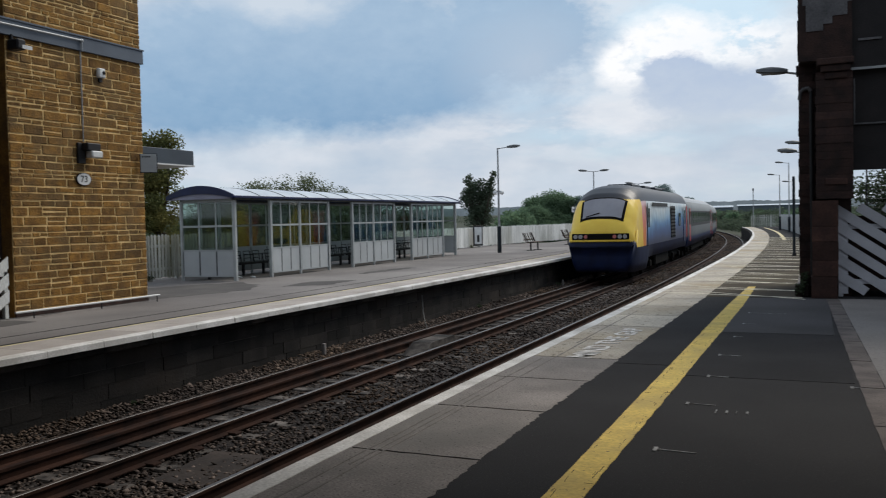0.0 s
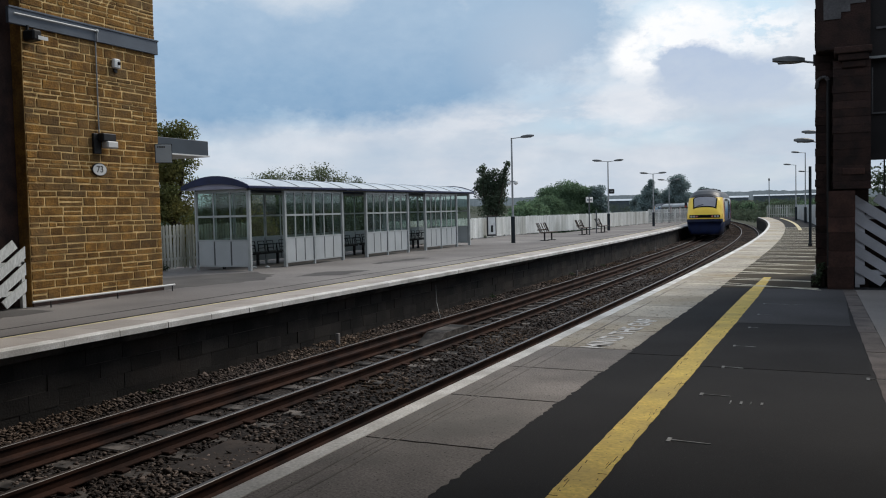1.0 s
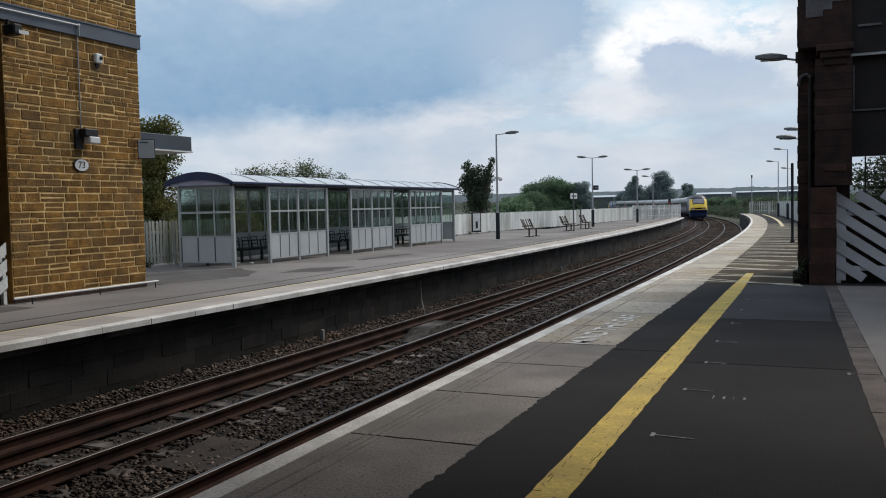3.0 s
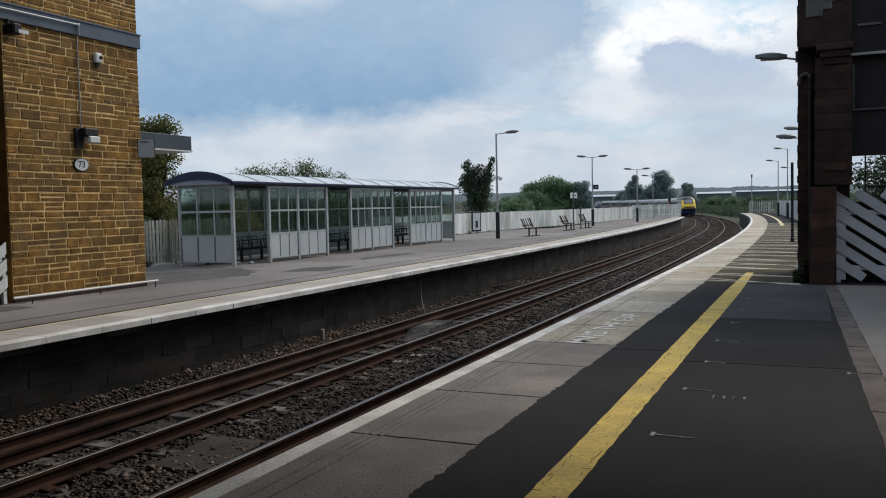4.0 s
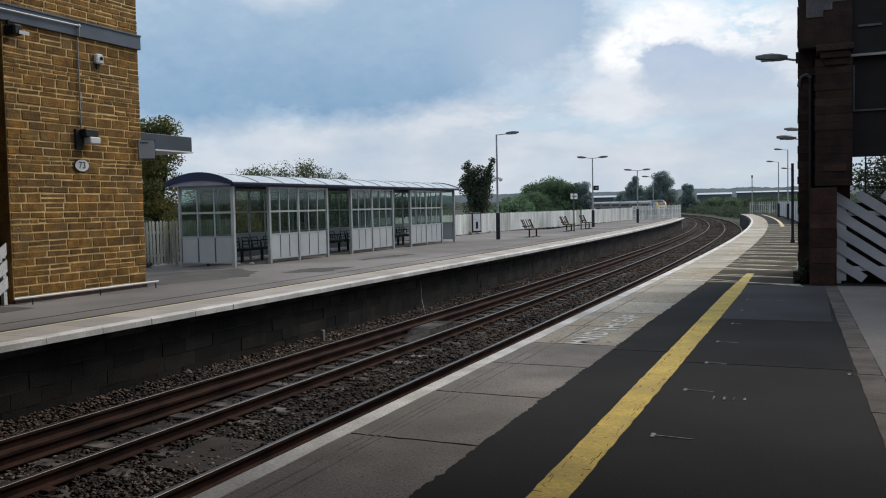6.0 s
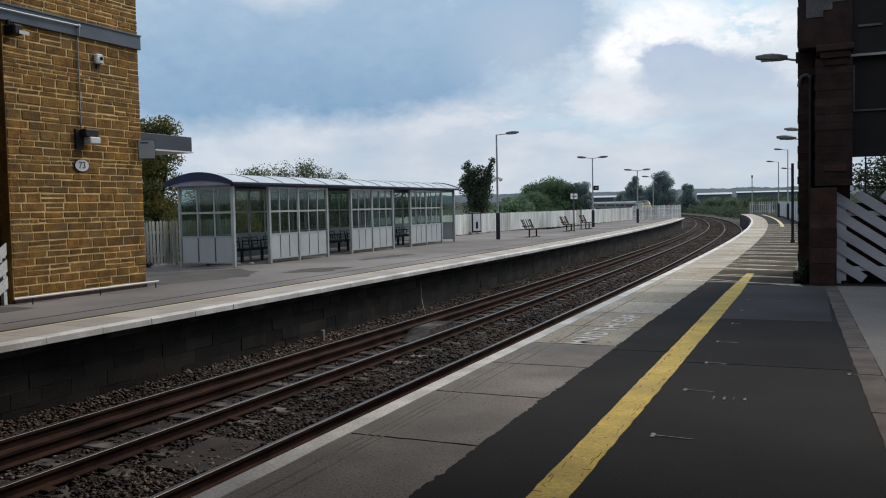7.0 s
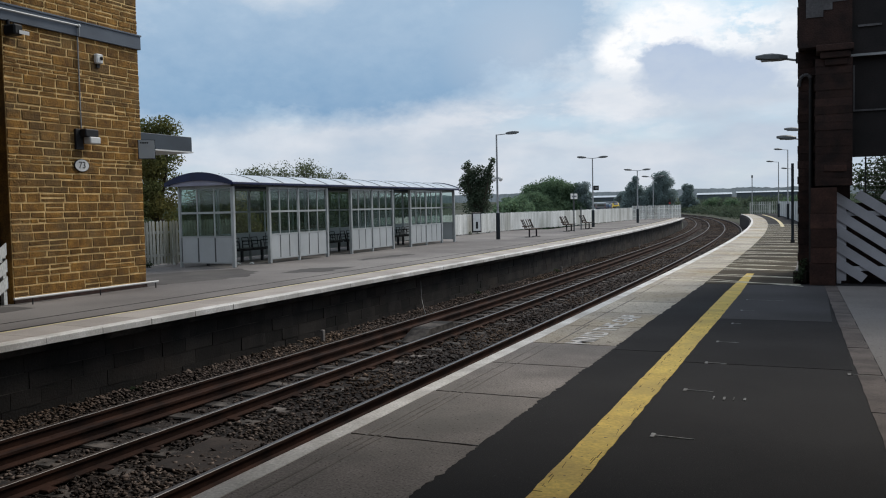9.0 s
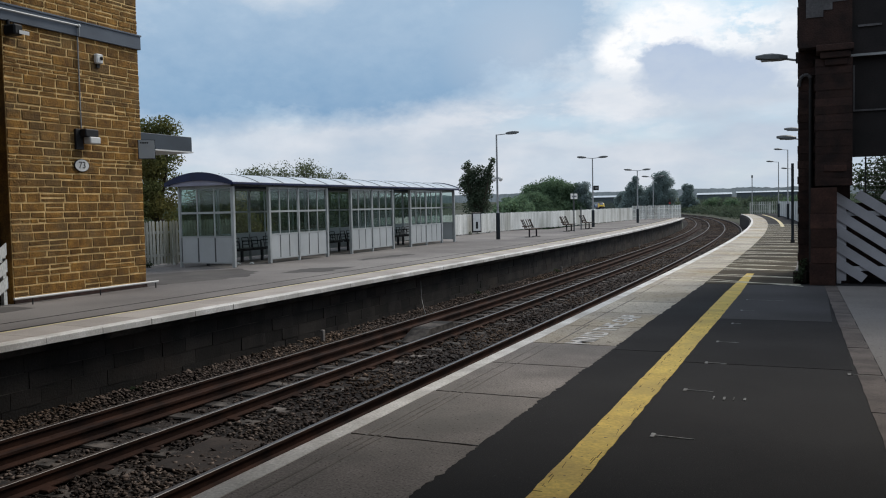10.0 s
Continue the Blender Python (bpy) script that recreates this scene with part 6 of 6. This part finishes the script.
    cs, rr = [], []
    while len(cs) < 700:
        a = math.radians(rs.uniform(-60, 22))
        r = 118 + 500 * rs.rand() ** 1.6 if rs.rand() < 0.8 else 690.0 + rs.uniform(-40, 40)
        x, y = r * math.sin(a), r * math.cos(a)
        if r < 650 and -0.6 < a and x < float(np.interp(y, _y, _x)) + 7.0:
            continue
        cs.append((x, y, -1.0 + rs.uniform(0.2, 1.5) + r * 0.002))
        rr.append(rs.uniform(1.4, 2.4) * (1 + r / 500))
    for k in range(620):                    # rough scrub on the outside of the curve
        s_, o_ = rs.uniform(120, 300), -(5.0 + 45 * rs.rand() ** 1.6)
        p = on(s_, o_)
        cs.append((p.x, p.y, -1.3 + rs.uniform(0.0, 0.9)))
        rr.append(rs.uniform(0.9, 1.9))
    part("canopy", leaf_mesh("canopy", cs, rr, 260000, 0.27, 6, 0.65), M["leaf_scrub"], hedge)

    def shed(lab, a, b, eave, ridge, depth):
        a, b = Vector(a), Vector(b)
        d = b - a
        sh = thing("industrial_shed", lab, "industrial building", "distant sheds", m=pose(*a, 0, 0, math.degrees(math.atan2(d.y, d.x))))
        ln = d.length
        part("wall", bx(0, ln, 0, depth, -3, eave), M["shed_wall"], sh)
        bm = bmesh.new()
        q = [bm.verts.new(v) for v in ((-0.4, -0.6, eave), (ln + 0.4, -0.6, eave), (ln + 0.4, depth / 2, ridge), (-0.4, depth / 2, ridge), (-0.4, depth + 0.6, eave), (ln + 0.4, depth + 0.6, eave))]
        for f in ((0, 1, 2, 3), (3, 2, 5, 4), (0, 3, 4), (1, 5, 2)):
            bm.faces.new([q[i] for i in f])
        part("roof", bm, M["shed"], sh, "pale sheeted roof")
    shed("long low industrial shed with a pale roof", (-71, 596, 0), (-49, 598, 0), 6.3, 7.6, 30)
    shed("long low industrial shed with a pale roof", (-46, 600, 0), (6, 604, 0), 7.0, 8.0, 30)
    shed("long low industrial shed with a pale roof", (-119, 486, 0), (-96, 491, 0), 5.3, 6.4, 24)


build_trees()
build_distance()


# ---- the train ----
def livery(name, kind):
    """Painted body sides: colours change with height and along the car, with road dirt."""
    m = bpy.data.materials.new(name)
    m.use_nodes = True
    nt = m.node_tree
    N, L = nt.nodes.new, nt.links.new
    b = nt.nodes["Principled BSDF"]
    b.inputs["Roughness"].default_value = 0.28 if kind == "power" else 0.5
    tc = N("ShaderNodeTexCoord")
    sp = N("ShaderNodeSeparateXYZ")
    L(tc.outputs["Object"], sp.inputs[0])

    def ramp(f, stops):
        r = N("ShaderNodeValToRGB")
        e = r.color_ramp.elements
        while len(e) < len(stops):
            e.new(0.5)
        for q, (p, c) in zip(e, stops):
            q.position, q.color = p, (*c, 1)
        L(f, r.inputs[0])
        return r.outputs[0]

    def scaled(f, k):
        q = N("ShaderNodeMath")
        q.operation = "MULTIPLY"
        L(f, q.inputs[0])
        q.inputs[1].default_value = k
        return q.outputs[0]
    z = scaled(sp.outputs[2], 0.25)
    def add(a, c):
        q = N("ShaderNodeMath")
        q.operation = "ADD"
        L(a, q.inputs[0]), L(c, q.inputs[1])
        return q.outputs[0]
    if kind == "power":
        # swirling blue to white, white sweeping up and forwards; the colours of the cab's rear edge run from orange to red
        sw = N("ShaderNodeTexNoise")
        sw.inputs["Scale"].default_value, sw.inputs["Detail"].default_value = 0.55, 3
        L(tc.outputs["Object"], sw.inputs["Vector"])
        sweep_ = add(add(z, scaled(sp.outputs[1], -0.010)), scaled(sw.outputs["Fac"], 0.30))
        side = ramp(sweep_, [(0.44, (0.006, 0.022, 0.10)), (0.55, (0.012, 0.075, 0.26)), (0.63, (0.06, 0.22, 0.46)), (0.70, (0.34, 0.50, 0.62)), (0.80, (0.62, 0.68, 0.70))])
        dark = ramp(z, [(0.34, (0, 0, 0)), (0.42, (1, 1, 1))])
        ms = N("ShaderNodeMix")
        ms.data_type = "RGBA"
        ms.inputs[6].default_value = (0.006, 0.016, 0.07, 1)
        L(dark, ms.inputs[0]), L(side, ms.inputs[7])
        nose = ramp(z, [(0.33, (0.86, 0.28, 0.02)), (0.48, (0.82, 0.20, 0.02)), (0.60, (0.72, 0.13, 0.07)), (0.72, (0.66, 0.22, 0.20)), (0.85, (0.60, 0.50, 0.50))])
        y = add(scaled(sp.outputs[1], 0.05), scaled(sp.outputs[2], -0.012))
        f = ramp(y, [(0.112, (0, 0, 0)), (0.120, (1, 1, 1))])
        mx = N("ShaderNodeMix")
        mx.data_type = "RGBA"
        L(f, mx.inputs[0]), L(nose, mx.inputs[6]), L(ms.outputs[2], mx.inputs[7])
        col = mx.outputs[2]
    else:
        # white greyed for the shaded side, paler at the top for roof sheen
        col = ramp(z, [(0.20, (0.010, 0.016, 0.05)), (0.31, (0.012, 0.03, 0.10)), (0.35, (0.13, 0.145, 0.155)), (0.50, (0.14, 0.155, 0.16)), (0.80, (0.26, 0.275, 0.28))])
    n = N("ShaderNodeTexNoise")
    n.inputs["Scale"].default_value = 2.2
    L(tc.outputs["Object"], n.inputs["Vector"])
    d = N("ShaderNodeMix")
    d.data_type, d.blend_type = "RGBA", "MULTIPLY"
    d.inputs[0].default_value = 0.5
    L(col, d.inputs[6])
    L(ramp(n.outputs["Fac"], [(0.3, (0.55, 0.52, 0.5)), (0.65, (1, 1, 1))]), d.inputs[7])
    L(d.outputs[2], b.inputs["Base Color"])
    return m


TM = dict(
    power=livery("power_car_paint", "power"), coach=livery("coach_paint_shaded", "coach"),
    yellow=mat("warning_yellow", (0.86, 0.60, 0.075), (0.80, 0.52, 0.055), 1.5, 30, 0.35, bump=0.02, local=True, grain=0.04),
    navy=mat("skirt_navy", (0.007, 0.016, 0.062), (0.005, 0.009, 0.032), 2, 30, 0.5, bump=0.05, local=True, grain=0.04),
    roof=mat("sooty_roof", (0.019, 0.022, 0.033), (0.012, 0.014, 0.021), 1.5, 20, 0.42, bump=0.06, local=True, spec=0.3),
    # this pale base stands partly for the glare along the coach roofs
    roof_pale=mat("coach_roof", (0.36, 0.375, 0.385), (0.27, 0.28, 0.29), 1.5, 20, 0.34, bump=0.05, local=True, grain=0.04),
    dark=mat("underframe", (0.009, 0.0085, 0.0085), (0.013, 0.012, 0.011), 3, 30, 0.9, bump=0.2, local=True, spec=0.05),
    # grey base stands in for the sky reflected in the windscreen
    screen=mat("windscreen", (0.27, 0.27, 0.30), (0.20, 0.20, 0.23), 0.8, 10, 0.08, bump=0, local=True, grain=0.04),
    window=mat("tinted_window", (0.010, 0.012, 0.014), (0.012, 0.014, 0.016), 2, 20, 0.08, bump=0, local=True, grain=0.04),
    grille=mat("black_grille", (0.012, 0.012, 0.013), (0.02, 0.02, 0.02), 5, 30, 0.6, bump=0.1, local=True),
    red=mat("red_door_paint", (0.40, 0.03, 0.03), (0.32, 0.025, 0.025), 2, 30, 0.4, bump=0.02, local=True, grain=0.04),
    light=mat("clear_lamp", (0.40, 0.39, 0.38), (0.34, 0.33, 0.32), 5, 30, 0.15, bump=0, local=True, grain=0.04),
    tail=glow("tail_lamp", (0.42, 0.13, 0.12), 0.06),
)
# side profile of the nose: distance from the front, height of the top line, half width, height of the belly
NOSE = ((0.0, 1.95, 1.20, 0.62), (0.05, 2.12, 1.28, 0.52), (0.16, 2.34, 1.325, 0.42), (0.34, 2.56, 1.35, 0.38), (0.60, 2.88, 1.358, 0.36),
        (0.95, 3.27, 1.363, 0.36), (1.3, 3.54, 1.367, 0.36), (1.9, 3.77, 1.37, 0.36), (2.6, 3.89, 1.37, 0.36), (3.3, 3.93, 1.37, 0.36))


def nose_at(y):
    ys = [r[0] for r in NOSE]
    return tuple(float(np.interp(y, ys, [r[k] for r in NOSE])) for k in (1, 2, 3))


def section(top, w, bot, n_top=44):
    """Half outline of the body from the belly up to the roof's crown, for x >= 0."""
    tuck = 0.74 + 0.17 * min(1.0, max(0.0, (top - 2.0) / 1.8))
    pts = [(w * tuck, bot), (w * (0.6 * tuck + 0.42), bot + 0.35), (w, bot + 0.6 * (min(top, 2.3) - bot) if top < 2.6 else 1.35)]
    sh = top - min(0.95, 0.42 * (top - bot))
    if top > 2.6:
        pts.append((w * 0.995, 2.0))
    else:
        pts.append((w * 0.99, bot + 0.72 * (top - bot) if bot + 0.72 * (top - bot) < sh else sh * 0.98))
    for k in range(n_top + 1):
        a = math.pi / 2 * k / n_top
        pts.append((w * 0.97 * math.cos(a) ** 0.70 if k < n_top else 0.0, sh + (top - sh) * math.sin(a) ** 0.9))
    return pts


def body_shell(stations):
    """Body from cross sections; returns verts and a list of rings."""
    rings, vs = [], []
    for y, (top, w, bot) in stations:
        h = section(top, w, bot)
        loop = [(x, y, z) for x, z in h] + [(-x, y, z) for x, z in h[-2::-1]]
        rings.append(list(range(len(vs), len(vs) + len(loop))))
        vs += loop
    return vs, rings


def shell_parts(car, stations, names, pick, front=True, back=True):
    """Splits the shell's faces into parts by the given test of a face's centre."""
    vs, rings = body_shell(stations)
    faces = []
    for a, b in zip(rings, rings[1:]):
        for i in range(len(a)):
            j = (i + 1) % len(a)
            faces.append((a[i], a[j], b[j], b[i]))
    if front:
        n = len(rings[0])
        for i in range(n // 2):
            faces.append((rings[0][i], rings[0][n - 1 - i], rings[0][n - 2 - i], rings[0][i + 1]) if i < n // 2 - 0 and n - 2 - i > i + 1 else (rings[0][i], rings[0][n - 1 - i], rings[0][i + 1]))
    if back:
        faces.append(tuple(rings[-1]))
    groups = {}
    for f in faces:
        f = tuple(dict.fromkeys(f))
        if len(f) < 3:
            continue
        c = [sum(vs[i][k] for i in f) / len(f) for k in range(3)]
        groups.setdefault(pick(*c), []).append(f)
    for key, fl in groups.items():
        nm, material, lab = names[key]
        used = sorted({i for f in fl for i in f})
        ix = {v: k for k, v in enumerate(used)}
        me = mesh(nm, [vs[i] for i in used], [tuple(ix[i] for i in f) for f in fl])
        bm = bmesh.new()
        bm.from_mesh(me)
        bmesh.ops.recalc_face_normals(bm, faces=bm.faces)
        bm.to_mesh(me)
        bm.free()
        ob = part(nm, me, material, car, lab, smooth=True)
    return vs, rings


def bogie(car, y):
    bg = part("bogie", bx(-1.05, 1.05, y - 1.7, y + 1.7, 0.42, 0.72, bevel=0.05), TM["dark"], car)
    for dy in (-1.3, 1.3):
        for x in (-0.75, 0.75):
            bm = bmesh.new()
            bmesh.ops.create_cone(bm, cap_ends=True, segments=20, radius1=0.47, radius2=0.45, depth=0.13, matrix=pose(x, y + dy, 0.47, 0, 90, 0))
            part("wheel", bm, TM["dark"], bg)
        for x in (-1.08, 1.08):
            part("axle_box", bx(x - 0.1, x + 0.1, y + dy - 0.2, y + dy + 0.2, 0.35, 0.62, bevel=0.03), TM["dark"], bg)


def power_car(lab):
    car = thing("power_car", lab, "train", "cars of the train")
    st = [(y, nose_at(y)) for y in [0, 0.02, 0.05, 0.1, 0.16, 0.25, 0.34, 0.47, 0.6, 0.73, 0.86, 1.0, 1.02, 1.08, 1.14, 1.2, 1.26, 1.32, 1.38, 1.44, 1.5, 1.58, 1.66, 1.74, 1.82, 1.88, 1.92, 2.2, 2.5, 2.9, 3.3]] + [(3.5, (3.93, 1.37, 0.80)), (5.0, (3.93, 1.37, 0.82)), (11, (3.93, 1.37, 0.82)), (17.4, (3.93, 1.37, 0.82)), (17.75, (3.80, 1.33, 0.86))]

    def pick(x, y, z):
        if z < (1.60 if y < 2.0 else 1.3):
            return "skirt"
        if z > (3.20 if y > 2.0 else 3.26):
            return "roof"
        if y < 2.0:
            return "nose"
        return "side"
    shell_parts(car, st, dict(skirt=("skirt", TM["navy"], "dark navy skirt"), roof=("roof", TM["roof"], "sooty dark roof"),
                              nose=("nose", TM["yellow"], "warning-yellow nose"), side=("body", TM["power"], "blue and white body side")), pick)

    def on_nose(x, y, lift):
        top, w, bot = nose_at(y)
        sh = top - min(0.95, 0.42 * (top - bot))
        u = min(1.0, abs(x) / (w * 0.97))
        a = math.acos(min(1.0, u ** (1 / 0.70)))
        z = sh + (top - sh) * math.sin(a) ** 0.9
        return (x, y - lift * 0.8, z + lift * 0.6)

    def patch(nm, x0, x1, y0, y1, lift, material, lab="", nx=10, ny=6):
        vs = [on_nose((x0 + (x1 - x0) * i / nx) * (0.98 + 0.07 * j / ny), y0 + (y1 - y0) * j / ny, lift) for j in range(ny + 1) for i in range(nx + 1)]
        fs = [(j * (nx + 1) + i, j * (nx + 1) + i + 1, (j + 1) * (nx + 1) + i + 1, (j + 1) * (nx + 1) + i) for j in range(ny) for i in range(nx)]
        return part(nm, mesh(nm, vs, fs), material, car, lab, smooth=True)
    fr = patch("windscreen_frame", -0.88, 0.88, 0.29, 1.06, 0.012, TM["dark"], "black windscreen surround")
    patch("windscreen", -0.79, 0.79, 0.36, 0.99, 0.026, TM["screen"], "wide raked windscreen")
    wp = bmesh.new()
    rod(wp, on_nose(-0.62, 0.38, 0.05), on_nose(-0.1, 0.46, 0.05), 0.018, seg=6)
    part("wiper", wp, TM["dark"], car)
    # lamp cluster across the nose
    lc = part("lamp_panel", bx(-1.13, 1.13, -0.035, 0.06, 1.68, 1.92, bevel=0.02), TM["dark"], car, "dark recessed lamp panel")
    for x in (-0.98, -0.78, 0.78, 0.98):
        bm = bmesh.new()
        bmesh.ops.create_cone(bm, cap_ends=True, segments=14, radius1=0.085, radius2=0.085, depth=0.03, matrix=pose(x, -0.045, 1.80, 90, 0, 0))
        part("headlight", bm, TM["light"], lc, "clear round lamp")
    for x in (-0.57, 0.57):
        bm = bmesh.new()
        bmesh.ops.create_cone(bm, cap_ends=True, segments=14, radius1=0.075, radius2=0.075, depth=0.03, matrix=pose(x, -0.045, 1.80, 90, 0, 0))
        part("tail_light", bm, TM["tail"], lc, "lit red tail lamp")
    part("yellow_lip", bx(-1.20, 1.20, -0.055, 0.08, 1.595, 1.665, bevel=0.012), TM["yellow"], car, "pale yellow lip under the lamps")
    for sx in (-1, 1):
        x = sx * 1.368
        def side(nm, y0, y1, z0, z1, material, lab="", d=0.012, parent=None):
            return part(nm, bx(min(x, x + sx * d), max(x, x + sx * d), y0, y1, z0, z1), material, parent or car, lab)
        dr = side("cab_door", 3.08, 3.68, 1.35, 3.0, TM["power"], "pale blue cab door")
        side("door_window", 3.16, 3.60, 2.1, 2.9, TM["window"], "", 0.018, dr)
        side("cab_edge", 2.98, 3.06, 1.3, 3.1, TM["dark"])
        gr = side("grille", 10.4, 12.0, 1.45, 3.05, TM["grille"], "black slatted cooling grille")
        for k in range(9):
            side("slat", 10.45, 11.95, 1.5 + k * 0.17, 1.57 + k * 0.17, TM["dark"], "", 0.035, gr)
        dr = side("rear_door", 15.6, 16.3, 1.15, 3.05, TM["power"], "", 0.02)
        side("door_window", 15.72, 16.18, 2.05, 2.85, TM["window"], "", 0.026, dr)
        side("luggage_window", 13.6, 14.4, 2.0, 2.7, TM["window"])
        side("roof_louvre", 4.5, 9.2, 3.0, 3.16, TM["grille"], "dark louvre strip")
        side("end_panel", 16.9, 17.35, 1.35, 3.1, TM["red"], "red end panel")
    for y0, y1, w in ((4.2, 6.4, 0.55), (7.2, 9.0, 0.62), (9.8, 12.4, 0.7)):
        part("roof_box", bx(-w, w, y0, y1, 3.86, 4.0, bevel=0.04), TM["roof"], car)
    part("exhaust", bx(-0.3, 0.3, 6.6, 7.0, 3.8, 4.02, bevel=0.04), TM["roof"], car)
    part("fuel_tank", bx(-1.15, 1.15, 6.6, 11.0, 0.28, 0.95, bevel=0.08), TM["dark"], car)
    part("gangway", bx(-0.5, 0.5, 17.7, 18.1, 0.9, 3.2), TM["dark"], car)
    bogie(car, 3.75)
    bogie(car, 14.05)
    return car


def coach(lab):
    car = thing("coach", lab, "train coach", "cars of the train")
    L0 = 22.9
    st = [(0.0, (3.74, 1.33, 0.80)), (0.12, (3.80, 1.37, 0.76)), (6, (3.80, 1.37, 0.76)), (14, (3.80, 1.37, 0.76)), (L0 - 0.12, (3.80, 1.37, 0.76)), (L0, (3.74, 1.33, 0.80))]

    def pick(x, y, z):
        return "skirt" if z < 1.1 else "roof" if z > 3.4 else "side"
    shell_parts(car, st, dict(skirt=("skirt", TM["navy"], "dark navy skirt"), roof=("roof", TM["roof_pale"], "pale grey roof"),
                              side=("body", TM["coach"], "white and blue body side, greyed for shade")), pick)
    for sx in (-1, 1):
        x = sx * 1.366
        a, b = min(x, x + sx * 0.010), max(x, x + sx * 0.010)
        part("window_band", bx(a, b, 2.3, L0 - 2.3, 1.92, 2.86), TM["grille"], car, "black window band")
        for i in range(8):
            y = 2.75 + i * 2.25
            c, d = min(x, x + sx * 0.016), max(x, x + sx * 0.016)
            part("window", bx(c, d, y, y + 1.75, 2.10, 2.78, bevel=0.004), TM["window"], car)
        for y in (0.75, L0 - 1.55):
            dr = part("door", bx(a, b, y, y + 0.8, 1.05, 3.0), TM["red"], car, "red door")
            part("door_window", bx(min(x, x + sx * 0.016), max(x, x + sx * 0.016), y + 0.15, y + 0.65, 2.05, 2.8), TM["window"], dr)
    for y in (3.0, 8.5, 14.0, 19.0):
        part("roof_vent", bx(-0.3, 0.3, y, y + 0.8, 3.74, 3.88, bevel=0.03), TM["roof_pale"], car)
    part("underframe", bx(-1.1, 1.1, 6.0, 16.5, 0.30, 0.9, bevel=0.06), TM["dark"], car)
    part("gangway", bx(-0.5, 0.5, L0 - 0.05, L0 + 0.45, 0.9, 3.1), TM["dark"], car)
    bogie(car, 3.4)
    bogie(car, L0 - 3.4)
    return car


S0, SPEED = 33.28, 35.29
TRAIN = []


def build_train():
    rear = power_car("blue and yellow express power car with lit tail lamps")
    TRAIN.append((rear, 0.0, 3.75, 14.05, False))
    first = coach("white and blue express coach with dark windows")
    at = 18.15
    TRAIN.append((first, at, 3.4, 19.5, False))
    for i in range(7):
        at += 23.35
        TRAIN.append((copy_thing(first, pose(0, 200 + 30 * i, 0)), at, 3.4, 19.5, False))
    at += 23.35 + 17.75
    lead = copy_thing(rear, pose(0, 500, 0))
    tagged(lead, "blue and yellow express power car leading the train")
    TRAIN.append((lead, at, 3.75, 14.05, True))


def car_pose(s, a, b, back):
    """Pose of a car whose two bogies stand on the curve; a car turned round counts from its far end."""
    if back:
        pa, pb = s - a, s - b
    else:
        pa, pb = s + a, s + b
    p, q = on(pa, FAR_TRACK, RAIL_Z + drop(pa)), on(pb, FAR_TRACK, RAIL_Z + drop(pb))
    d = (q - p).normalized()
    yaw = math.degrees(math.atan2(-d.x, d.y))
    o = p - d * a
    return pose(o.x, o.y, o.z, 0, 0, yaw)


build_train()


def motions():
    for car, gap, a, b, back in TRAIN:
        walk(car, [(k * 0.25, car_pose(S0 + SPEED * k * 0.25 + gap, a, b, back)) for k in range(41)])


motions()
